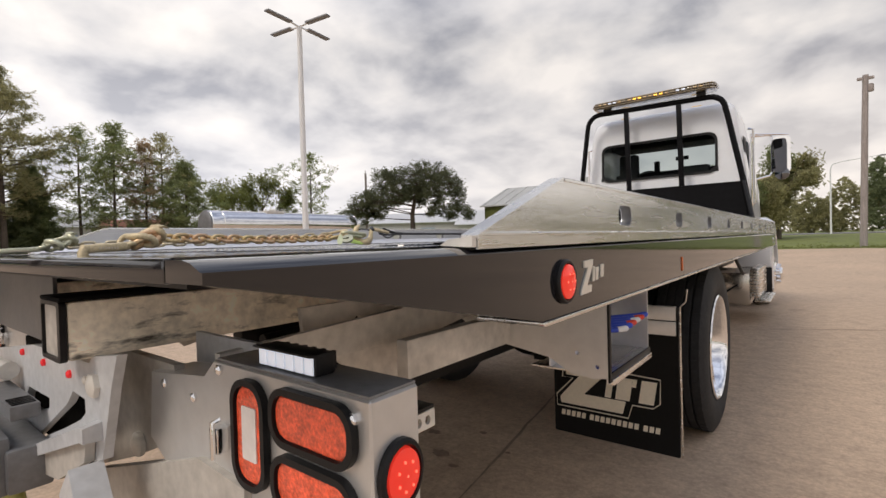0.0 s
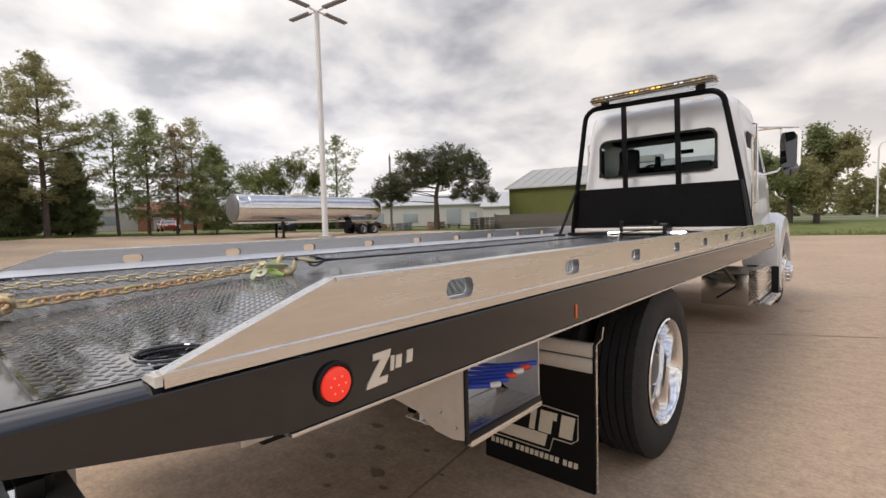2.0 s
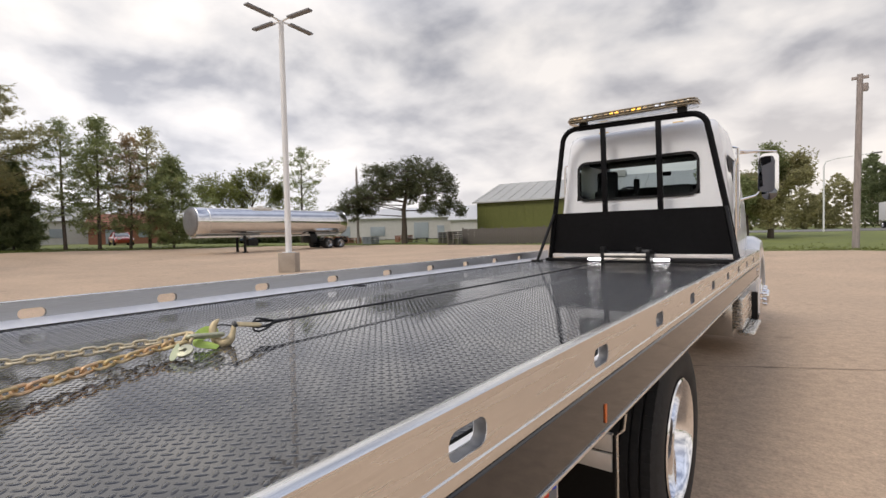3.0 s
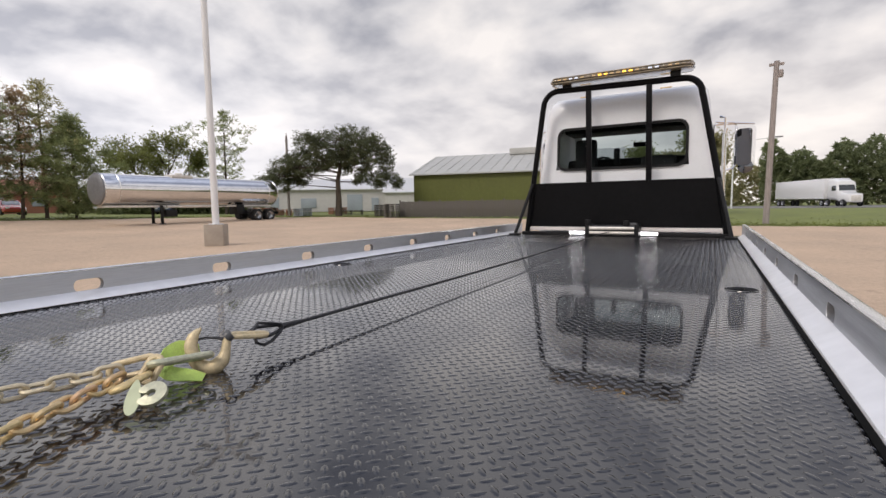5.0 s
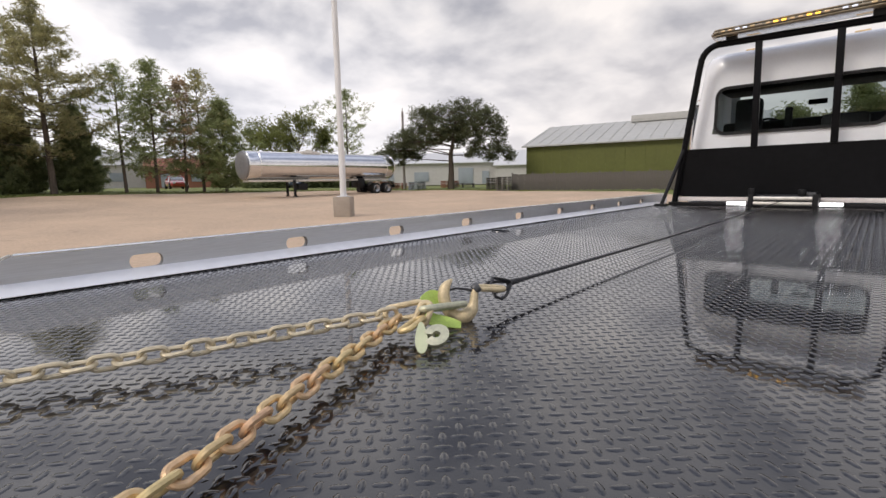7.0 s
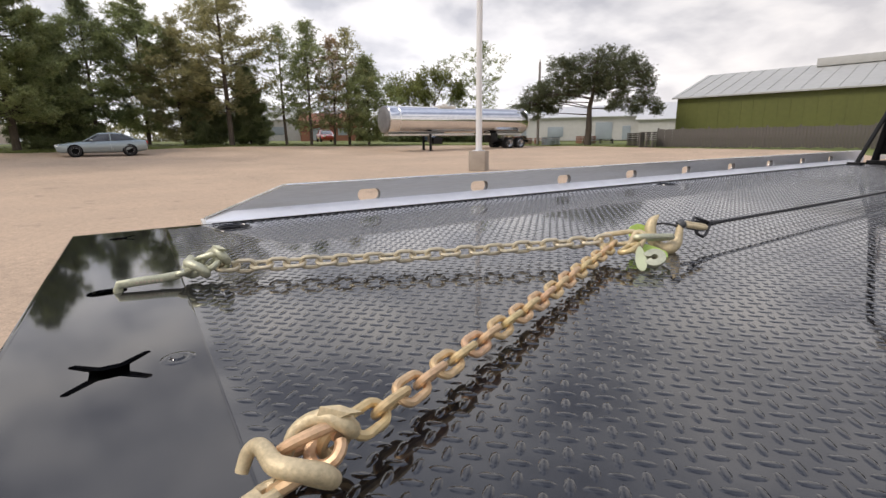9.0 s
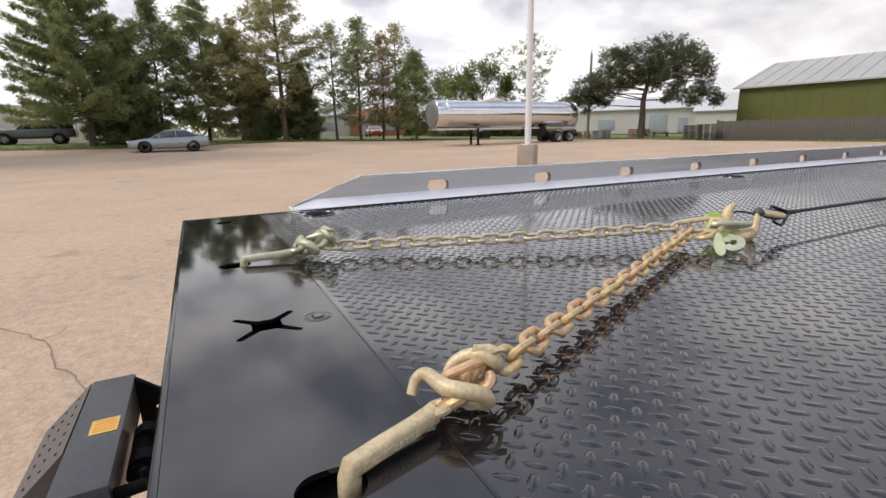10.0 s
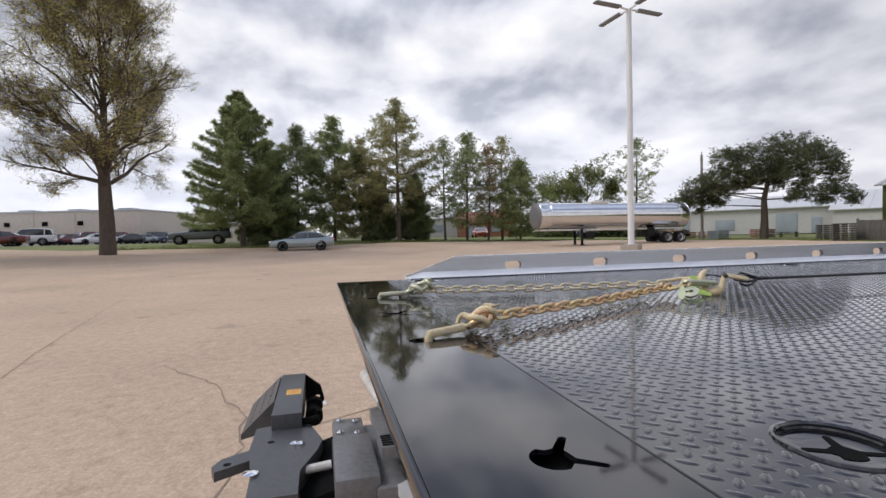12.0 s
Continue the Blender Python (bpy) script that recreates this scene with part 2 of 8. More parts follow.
REDGRIP = material("red_lever_grip", (0.72, 0.06, 0.03), rough=0.3, vary=0.1)
ORANGE = material("orange_reflector", (0.75, 0.16, 0.03), rough=0.3, vary=0.1)
CRACK = material("crack_fill", (0.27, 0.205, 0.155), rough=0.95, vary=0.3)
POLE = material("white_pole_paint", (0.72, 0.73, 0.74), rough=0.45, vary=0.06, scale=1)
FOOTING = material("pole_footing_concrete", (0.36, 0.31, 0.26), rough=0.9, vary=0.2, scale=3, fine=30, bump=0.3)
WOODPOLE = material("weathered_pole_wood", (0.30, 0.265, 0.25), rough=0.9, vary=0.3, scale=2, fine=14, stretch=(8, 8, 1), bump=0.4)
FENCE = material("weathered_fence_wood", (0.11, 0.10, 0.09), rough=0.9, vary=0.3, scale=1.2, fine=9, stretch=(6, 6, 1), bump=0.3, spread=0.01)
OLIVE = material("olive_metal_cladding", (0.105, 0.115, 0.025), rough=0.55, vary=0.12, scale=0.3, fine=3)
ROOFGREY = material("grey_metal_roof", (0.42, 0.42, 0.40), rough=0.6, metal=0.0, vary=0.08, scale=0.2, fine=2)
PALE = material("pale_wall", (0.50, 0.49, 0.48), rough=0.8, vary=0.08, scale=0.2, fine=2)
PALEROOF = material("pale_roof", (0.56, 0.57, 0.58), rough=0.6, vary=0.06, scale=0.2)
BEIGE = material("beige_wall", (0.58, 0.50, 0.40), rough=0.85, vary=0.08, scale=0.3)
TAN = material("pale_tan_wall", (0.60, 0.53, 0.46), rough=0.85, vary=0.08, scale=0.2, fine=2)
BRICKRED = material("red_brown_wall", (0.26, 0.11, 0.07), rough=0.8, vary=0.2, scale=0.5)
ASPHALT = material("asphalt", (0.20, 0.195, 0.19), rough=0.9, vary=0.2, scale=0.5, fine=8)
BARK = material("tree_bark", (0.095, 0.075, 0.06), rough=0.95, vary=0.4, scale=2, fine=14, stretch=(1, 1, 0.3), bump=0.8, bump_scale=12)
TWIG = material("fine_twigs", (0.18, 0.145, 0.10), rough=0.9, vary=0.3, scale=2, fine=14)
NEEDLE = {
    "dark": material("needles_dark", (0.22, 0.255, 0.125), rough=0.65, vary=0.45, scale=1.2, fine=9),
    "green": material("needles_green", (0.29, 0.33, 0.15), rough=0.65, vary=0.45, scale=1.0, fine=8),
    "olive": material("needles_olive", (0.38, 0.36, 0.185), rough=0.7, vary=0.45, scale=0.9, fine=8),
    "rust": material("needles_rust", (0.41, 0.3, 0.18), rough=0.7, vary=0.4, scale=0.9, fine=8),
    "black": material("needles_blackish", (0.14, 0.155, 0.085), rough=0.65, vary=0.45, scale=1.2, fine=9),
    "spring": material("leaves_spring", (0.26, 0.28, 0.10), rough=0.6, vary=0.4, scale=1, fine=8),
    "bud": material("buds_yellow_green", (0.56, 0.50, 0.15), rough=0.7, vary=0.35, scale=1, fine=8),
}
for leaf_mat in NEEDLE.values():
    tree_n, tree_l = leaf_mat.node_tree.nodes, leaf_mat.node_tree.links
    leaf_b, leaf_out = tree_n["Principled BSDF"], tree_n["Material Output"]
    thin_leaf, leaf_mix = tree_n.new("ShaderNodeBsdfTranslucent"), tree_n.new("ShaderNodeMixShader")
    leaf_mix.inputs["Fac"].default_value = 0.58
    tree_l.new(leaf_b.inputs["Base Color"].links[0].from_socket, thin_leaf.inputs["Color"])
    tree_l.new(leaf_b.outputs[0], leaf_mix.inputs[1])
    tree_l.new(thin_leaf.outputs[0], leaf_mix.inputs[2])
    tree_l.new(leaf_mix.outputs[0], leaf_out.inputs["Surface"])
PAINT = {
    "silver": material("silver_car_paint", (0.29, 0.345, 0.36), rough=0.25, metal=0.4, vary=0.03, coat=0.8),
    "grey": material("grey_car_paint", (0.10, 0.115, 0.12), rough=0.3, metal=0.2, vary=0.04, coat=0.6),
    "white": material("white_car_paint", (0.75, 0.75, 0.75), rough=0.25, vary=0.03, coat=0.6),
    "maroon": material("maroon_car_paint", (0.13, 0.015, 0.02), rough=0.25, vary=0.05, coat=0.8),
    "red": material("red_car_paint", (0.30, 0.03, 0.025), rough=0.25, vary=0.05, coat=0.8),
    "black": material("black_car_paint", (0.02, 0.02, 0.023), rough=0.2, vary=0.05, coat=0.8),
    "blue": material("blue_car_paint", (0.06, 0.09, 0.16), rough=0.25, vary=0.05, coat=0.8),
}


# ---- mesh helpers ----
def finish(name, bm, mat_, smooth=True, angle=35):
    bmesh.ops.recalc_face_normals(bm, faces=bm.faces)
    me = bpy.data.meshes.new(name)
    bm.to_mesh(me)
    bm.free()
    me.materials.append(mat_)
    if smooth:
        me.shade_smooth()
        me.set_sharp_from_angle(angle=radians(angle))
    return me


def part(name, bm, mat_, parent, label="", smooth=True, kind=""):
    """Links a bmesh as one mesh object under a thing or a part, in the parent's space."""
    ob = new(name, finish(name, bm, mat_, smooth))
    ob.parent = parent
    return tagged(ob, label=label, kind=kind)


def share(name, mesh, parent, m):
    """Another object on a mesh that alike pieces share."""
    ob = new(name, mesh)
    ob.parent = parent
    ob.matrix_basis = m
    return ob


def thing(name, label, category, m=None, group=""):
    ob = new(name)
    ob.empty_display_size = 0.1
    if m is not None:
        ob.matrix_basis = m
    return tagged(ob, label=label, category=category, group=group)


def solid(name, bm, mat_, label, category="", group="", kind="", m=None, smooth=True):
    ob = new(name, finish(name, bm, mat_, smooth))
    if m is not None:
        ob.matrix_basis = m
    return tagged(ob, label=label, category=category, group=group, kind=kind)


def box(bm, x0, x1, y0, y1, z0, z1, bevel=0.0, m=None):
    got = bmesh.ops.create_cube(bm, size=1.0)
    verts = got["verts"]
    for v in verts:
        v.co = Vector(((x0 + x1) / 2 + v.co.x * (x1 - x0), (y0 + y1) / 2 + v.co.y * (y1 - y0), (z0 + z1) / 2 + v.co.z * (z1 - z0)))
    if bevel:
        edges = list({e for v in verts for e in v.link_edges})
        out = bmesh.ops.bevel(bm, geom=edges, offset=bevel, segments=2, affect="EDGES", profile=0.6)
        verts = list({v for f in out["faces"] for v in f.verts} | {v for v in verts if v.is_valid})
    if m is not None:
        bmesh.ops.transform(bm, matrix=m, verts=verts)
    return bm


def ring_loft(bm, rings, closed=False, caps=True):
    """Skins rings of the same number of points."""
    rows = [[bm.verts.new(p) for p in r] for r in rings]
    k = len(rows[0])
    pairs = list(zip(rows, rows[1:])) + ([(rows[-1], rows[0])] if closed else [])
    for a, b in pairs:
        for i in range(k):
            bm.faces.new((a[i], a[(i + 1) % k], b[(i + 1) % k], b[i]))
    if caps and not closed:
        bm.faces.new(rows[0][::-1])
        bm.faces.new(rows[-1])
    return rows


def tube(bm, points, r, seg=8, closed=False):
    """A round bar along points; r is one radius or one for each point."""
    pts = [Vector(p) for p in points]
    n = len(pts)
    rad = r if isinstance(r, (list, tuple)) else [r] * n
    rings, normal = [], None
    for i, p in enumerate(pts):
        a = pts[(i - 1) % n] if closed or i else p
        b = pts[(i + 1) % n] if closed or i < n - 1 else p
        t = (b - a).normalized()
        if normal is None:
            normal = t.orthogonal().normalized()
        normal = (normal - t * normal.dot(t)).normalized()
        side = t.cross(normal)
        rings.append([p + (normal * math.cos(2 * math.pi * j / seg) + side * math.sin(2 * math.pi * j / seg)) * rad[i] for j in range(seg)])
    ring_loft(bm, rings, closed=closed)
    return bm


def lathe(bm, profile, seg=32, m=None, caps=True):
    """Turns (radius, height) pairs about z."""
    rings = [[Vector((r * math.cos(2 * math.pi * j / seg), r * math.sin(2 * math.pi * j / seg), z)) for j in range(seg)] for r, z in profile]
    if m is not None:
        rings = [[m @ p for p in ring] for ring in rings]
    ring_loft(bm, rings, caps=caps)
    return bm


def rounded(w, h, r, k=5, cx=0.0, cy=0.0):
    """A rounded rectangle's outline."""
    out = []
    for qx, qy, a0 in ((1, 1, 0), (-1, 1, 90), (-1, -1, 180), (1, -1, 270)):
        for i in range(k + 1):
            a = radians(a0 + 90 * i / k)
            out.append((cx + qx * (w / 2 - r) + r * math.cos(a), cy + qy * (h / 2 - r) + r * math.sin(a)))
    return out


def circle(r, k=20, cx=0.0, cy=0.0):
    return [(cx + r * math.cos(2 * math.pi * i / k), cy + r * math.sin(2 * math.pi * i / k)) for i in range(k)]


def plate(bm, outline, holes, thick, m):
    """A flat plate with real openings; outline and holes in its own x and y, thick along z, placed by m."""
    edges, verts = [], []
    for loop in [outline, *holes]:
        vs = [bm.verts.new((x, y, 0)) for x, y in loop]
        verts += vs
        edges += [bm.edges.new((a, b)) for a, b in zip(vs, vs[1:] + vs[:1])]
    made = bmesh.ops.triangle_fill(bm, use_beauty=True, use_dissolve=False, edges=edges)
    faces = [f for f in made["geom"] if isinstance(f, bmesh.types.BMFace)]
    ext = bmesh.ops.extrude_face_region(bm, geom=faces)
    top = [g for g in ext["geom"] if isinstance(g, bmesh.types.BMVert)]
    for v in top:
        v.co.z += thick
    bmesh.ops.transform(bm, matrix=m, verts=verts + top)
    return bm


def axes(origin, u, v):
    """The placing of a plate: its x runs along u and its y along v."""
    u, v = Vector(u).normalized(), Vector(v).normalized()
    w = u.cross(v)
    m = Matrix((u, v, w)).transposed().to_4x4()
    m.translation = origin
    return m


def raw(name, verts, faces, mat_, smooth=False):
    me = bpy.data.meshes.new(name)
    me.from_pydata([tuple(v) for v in verts], [], [tuple(f) for f in faces])
    me.materials.append(mat_)
    if smooth:
        me.shade_smooth()
    return me


SIDE_R = lambda x: axes((x, 0, 0), (0, 1, 0), (0, 0, 1))      # plate x -> y, plate y -> z, thick towards +x
REAR = lambda y: axes((0, y, 0), (1, 0, 0), (0, 0, 1))        # plate x -> x, plate y -> z, thick towards -y
FLAT = lambda z: Matrix.Translation((0, 0, z))


# ---- ground ----
def rise(x, y):
    """The lot climbs gently towards its edges, most of all to the truck's left."""
    r, a = math.hypot(x, y), math.degrees(math.atan2(-x, y))
    if a < 45:
        slope = 0.018
    elif a < 80:
        slope = 0.018 + 0.015 * (a - 45) / 35
    elif a < 120:
        slope = 0.033
    else:
        slope = 0.033 - 0.015 * (a - 120) / 60
    q = min(40.0, max(0.0, r - 13))
    return slope * (q * q / 33 if q < 33 else q)


def ground_sheet():
    bm = bmesh.new()
    rings = [0.001, 4, 8, 13, 18, 22, 26, 30, 34, 40, 46, 53, 60, 100, 200, 500, 2500]
    k = 180
    ring_loft(bm, [[(r * math.cos(2 * math.pi * j / k), r * math.sin(2 * math.pi * j / k), rise(r * math.cos(2 * math.pi * j / k), r * math.sin(2 * math.pi * j / k)) - 0.03) for j in range(k)] for r in rings], caps=False)
    solid("ground", bm, GRASS, "spring grass verge round the concrete lot", "grass", kind="structure")


ground_sheet()

# edge of the lot: bearing to the left of truck-forward in degrees, distance
EDGE = [(-180, 70), (-120, 70), (-90, 60), (-45, 42), (-13, 32.4), (-1, 31.5), (6, 29.6), (12, 29.6), (18, 39.5), (33, 42.5), (41, 46), (50, 47), (60, 45.5), (68, 44), (76, 44),
        (84, 43), (92, 41.5), (98, 41), (106, 42), (114, 43), (122, 48), (140, 60), (180, 70)]


def edge_at(a):
    for (a0, r0), (a1, r1) in zip(EDGE, EDGE[1:]):
        if a0 <= a <= a1:
            return r0 + (r1 - r0) * (a - a0) / (a1 - a0)
    return 60


def parking_lot():
    bm = bmesh.new()
    k = 180
    rings = []
    for f in [0.00002, 0.05, 0.1, 0.2, 0.3, 0.36, 0.42, 0.5, 0.58, 0.66, 0.74, 0.82, 0.9, 0.96, 1.0]:
        ring = []
        for j in range(k):
            a = -180 + 360 * j / k
            r = f * (edge_at(a) + 0.25 * math.sin(a * 1.7) + 0.15 * math.sin(a * 4.1))
            ring.append((-r * math.sin(radians(a)), r * math.cos(radians(a)), rise(-r * math.sin(radians(a)), r * math.cos(radians(a)))))
        rings.append(ring)
    ring_loft(bm, rings, caps=False)
    return solid("pavement", bm, CONCRETE, "beige weathered concrete lot with joints and cracks", "pavement", kind="structure")


lot = parking_lot()


def crack(points, width, jag, seed, name="crack"):
    """A jagged dark line in the concrete."""
    rnd = random.Random(seed)
    bm = bmesh.new()
    line = []
    for (x0, y0), (x1, y1) in zip(points, points[1:]):
        n = max(2, int(math.hypot(x1 - x0, y1 - y0) / 0.12))
        for i in range(n):
            f = i / n
            line.append((x0 + (x1 - x0) * f + rnd.uniform(-jag, jag), y0 + (y1 - y0) * f + rnd.uniform(-jag, jag)))
    line.append(points[-1])
    last = None
    for i, (x, y) in enumerate(line):
        a, b = line[max(0, i - 1)], line[min(len(line) - 1, i + 1)]
        d = Vector((b[0] - a[0], b[1] - a[1]))
        d = d.normalized() if d.length else Vector((1, 0))
        w = width * rnd.uniform(0.45, 1.2) / 2
        z = rise(x, y) + 0.004
        row = (bm.verts.new((x - d.y * w, y + d.x * w, z)), bm.verts.new((x + d.y * w, y - d.x * w, z)))
        if last:
            bm.faces.new((last[0], last[1], row[1], row[0]))
        last = row
    ob = solid(name, bm, CRACK, "", kind="", smooth=False)
    ob.parent = lot


crack([(0.66, -0.2), (0.372, 1.704), (0.247, 2.413), (-0.3, 5.8)], 0.016, 0.004, 1, "joint")
crack([(-1.5, 5.0), (0.654, 6.235), (2.216, 7.035), (6.5, 9.3), (14, 13.2)], 0.02, 0.01, 2, "joint")
crack([(-3.2, -3.0), (-5.65, -3.6), (-7.93, -4.05), (-14, -5.2)], 0.010, 0.006, 3, "joint")
crack([(2.6, 8.6), (3.1, 8.2), (3.5, 7.85)], 0.018, 0.03, 4)
crack([(-3.48, -1.09), (-3.0, -0.92), (-2.81, -0.80), (-2.58, -0.71), (-2.0, -0.61), (-1.3, -0.66), (-0.6, -0.9)], 0.014, 0.035, 5)
crack([(-3.48, -1.09), (-3.64, -1.21), (-3.93, -1.47), (-4.46, -1.80)], 0.012, 0.03, 6)
crack([(-3.48, -1.09), (-3.58, -1.00), (-3.72, -0.98)], 0.010, 0.03, 7)
crack([(-3.30, -2.60), (-3.32, -2.14), (-3.32, -1.88), (-3.37, -1.63)], 0.006, 0.02, 9)
crack([(-2.0, -0.5), (-2.3, 0.2), (-2.6, 1.1)], 0.01, 0.03, 8)


def stain(x, y, r, seed):
    rnd = random.Random(seed)
    bm = bmesh.new()
    k = 18
    bm.faces.new([bm.verts.new((x + r * rnd.uniform(0.55, 1.1) * math.cos(2 * math.pi * i / k), y + 0.7 * r * rnd.uniform(0.55, 1.1) * math.sin(2 * math.pi * i / k), 0.005)) for i in range(k)])
    ob = solid("stain", bm, STAIN, "", smooth=False)
    ob.parent = lot


STAIN = material("oil_stain", (0.25, 0.17, 0.125), rough=0.7, vary=0.3, scale=12)
for i, (x, y, r) in enumerate([(0.06, 1.8, 0.06), (0.2, 1.72, 0.035), (-0.15, 2.0, 0.05), (0.1, 2.15, 0.03), (-0.3, 1.75, 0.045), (-0.05, 1.55, 0.03), (0.35, 2.0, 0.02), (-0.4, 2.2, 0.06)]):
    stain(x, y, r, i)

# ---- road beyond the grass ----
bm = bmesh.new()
box(bm, -60, 160, 74, 106, 0.60, 0.75)
solid("road", bm, ASPHALT, "pale asphalt road beyond the grass verge", "road", kind="structure")
bm = bmesh.new()
box(bm, -190, -56, -110, -12, 1.0, 1.32)
solid("road", bm, ASPHALT, "grey asphalt car park beside the long building", "car park", kind="structure")


# ---- tow truck ----
DIRTYGREY = material("stained_grey_steel", (0.46, 0.43, 0.39), rough=0.5, vary=0.22, scale=9, fine=40, bump=0.1, bump_scale=40)
BOOM = material("dark_grey_steel", (0.17, 0.172, 0.178), rough=0.4, vary=0.25, scale=7, fine=50, bump=0.06, coat=0.1)
DECK = 1.128
POCKETS = [(1.075, 0.476), (1.07, 3.0)]      # tie-down pockets along both sides: distance from the middle, and along the deck


def shifted(build, offset, stretch=None):
    """Runs a builder of truck parts and sets what it made off by a small distance, or by a fitted placing."""
    before = set(truck.children)
    build()
    m = stretch or Matrix.Translation(offset)
    for ob in truck.children:
        if ob not in before:
            ob.matrix_basis = m @ ob.matrix_basis


truck = thing("tow_truck", "white rollback tow truck with glossy black flatbed on concrete", "tow truck")


def cross_slot(cx, cy, s=1.0, turn=0.0, arms=4):
    """A chain slot: a round body with narrow arms."""
    out = []
    for q in range(4):
        if q >= arms:
            for a in range(45 + 90 * q - 30, 45 + 90 * q + 46, 15):
                out.append((cx + 0.034 * s * math.cos(radians(a) + turn), cy + 0.034 * s * math.sin(radians(a) + turn)))
            continue
        a = radians(45 + 90 * q) + turn
        c, n = Vector((math.cos(a), math.sin(a))), Vector((-math.sin(a), math.cos(a)))
        for along, side in ((0.026, -0.008), (0.066, -0.006), (0.070, 0.0), (0.066, 0.006), (0.026, 0.008)):
            p = c * along * s + n * side * s
            out.append((cx + p.x, cy + p.y))
        p = Vector((math.cos(a + radians(45)), math.sin(a + radians(45)))) * 0.024 * s
        out.append((cx + p.x, cy + p.y))
    return out


def bed():
    # deck sheet with its chain slots
    slots = [cross_slot(-0.019, 0.150, 0.95), cross_slot(1.012, 0.164, 0.82, 0.15, 2), cross_slot(-1.08, 0.142, 0.82, 0, 2)]
    slots += [rounded(0.050, 0.062, 0.024, cx=0.391, cy=0.150), rounded(0.05, 0.07, 0.024, cx=-0.438, cy=0.132)]
    bm = bmesh.new()
    plate(bm, [(-1.199, 0.018), (1.199, 0.018), (1.199, 6.72), (-1.199, 6.72)], slots + [rounded(0.116, 0.112, 0.052, 8, cx=sx * px, cy=py) for px, py in POCKETS for sx in (-1, 1)], 0.006, FLAT(DECK - 0.006))
    deck = part("deck", bm, BLACK, truck, "glossy black steel deck with chain slots")
    bm = bmesh.new()
    plate(bm, [(-1.188, 0.270), (1.188, 0.270), (1.188, 6.70), (-1.188, 6.70)], [rounded(0.116, 0.112, 0.052, 8, cx=sx * px, cy=py) for px, py in POCKETS for sx in (-1, 1)], 0.0006, FLAT(DECK))
    part("tread_sheet", bm, DECKPLATE, deck)
    # raised tread pattern
    verts, faces = [], []
    pitch = 0.0322
    rim = [[(math.cos(2 * math.pi * j / 8) * p, math.sin(2 * math.pi * j / 8) * q) for j in range(8)] for p, q in ((0.0134, 0.0058), (0.0113, 0.0044), (0.0072, 0.0023))]
    for i in range(-36, 37):
        for j in range(int(5.98 / pitch)):
            for half in (0, 1):
                x, y = (i + 0.5 * half) * pitch, 0.288 + (j + 0.5 * half) * pitch
                if abs(x) > 1.176 or any(((abs(x) - px) / 0.076) ** 2 + ((y - py) / 0.075) ** 2 < 1 for px, py in POCKETS):
                    continue
                a = radians(-45 if half else 45)
                c, s, k = math.cos(a), math.sin(a), len(verts)
                for n, ring in enumerate(rim):
                    z = DECK + (0.0004, 0.0013, 0.0018)[n]
                    verts += [(x + u * c - v * s, y + u * s + v * c, z) for u, v in ring]
                for n in range(2):
                    o = k + 8 * n
                    faces += [(o + q, o + (q + 1) % 8, o + 8 + (q + 1) % 8, o + 8 + q) for q in range(8)]
                o = k + 16
                faces.append(tuple(range(o, o + 8)))
    ob = new("tread_pattern", raw("tread_pattern", verts, faces, TREAD, smooth=True))
    ob.parent = deck
    tagged(ob, label="raised diamond tread pattern", kind="stuff")
    bm = bmesh.new()
    box(bm, -1.186, 1.186, 0.267, 0.2698, DECK, DECK + 0.0007, 0.0002)
    part("weld_seam", bm, BLACK, deck)
    bm = bmesh.new()
    lathe(bm, [(0.001, DECK + 0.0030), (0.008, DECK + 0.0030), (0.011, DECK + 0.0008), (0.017, DECK + 0.0016), (0.023, DECK)], 24, Matrix.Translation((-0.014, 0.230, 0)))
    part("plug", bm, BLACK, deck)
    # tie-down pocket: a welded rim, a shallow glossy dish and a dark cross slot in it
    for sx, px, py in [(sx, px, py) for px, py in POCKETS for sx in (-1, 1)]:
        at_pocket = Matrix.Translation((sx * px, py, DECK))
        bm = bmesh.new()
        tube(bm, [at_pocket @ Vector((x, y, 0.0005)) for x, y in rounded(0.119, 0.115, 0.054, 8)], 0.0036, 6, closed=True)
        part("pocket_rim", bm, DECKPLATE, deck)
        bm = bmesh.new()
        dish = [[at_pocket @ Vector((x, y, z)) for x, y in rounded(w, w * 0.97, w * 0.46, 8)] for w, z in ((0.116, -0.001), (0.113, -0.0050), (0.104, -0.0068), (0.056, -0.0070))]
        ring_loft(bm, dish, caps=False)
        bm.faces.new([bm.verts.new(p) for p in dish[-1]])
        part("pocket_dish", bm, DECKPLATE, deck, "shallow glossy black dish")
        bm = bmesh.new()
        plate(bm, cross_slot(sx * px + 0.006, py + 0.004, 0.62, 0.3, 3), [], 0.0006, FLAT(DECK - 0.0068))
        part("pocket_slot", bm, DARK, deck)
    # near-black sheets added below the slots stand in for the shade in them
    for x, y, w in ((-0.019, 0.150, 0.22), (1.012, 0.164, 0.22), (-1.08, 0.142, 0.22), (0.395, 0.147, 0.20), (-0.438, 0.132, 0.20)):
        bm = bmesh.new()
        box(bm, x - w / 2, x + w / 2, y - min(w * 0.5, y - 0.012), y + w * 0.5, DECK - 0.030, DECK - 0.026)
        part("slot_shade", bm, DARK, deck)
    # tail edge and rounded shoulders
    bm = bmesh.new()
    box(bm, -1.1985, 1.1985, 0.009, 0.018, DECK - 0.024, DECK, 0.0035)
    part("tail_edge", bm, BLACK, truck)
    bm = bmesh.new()
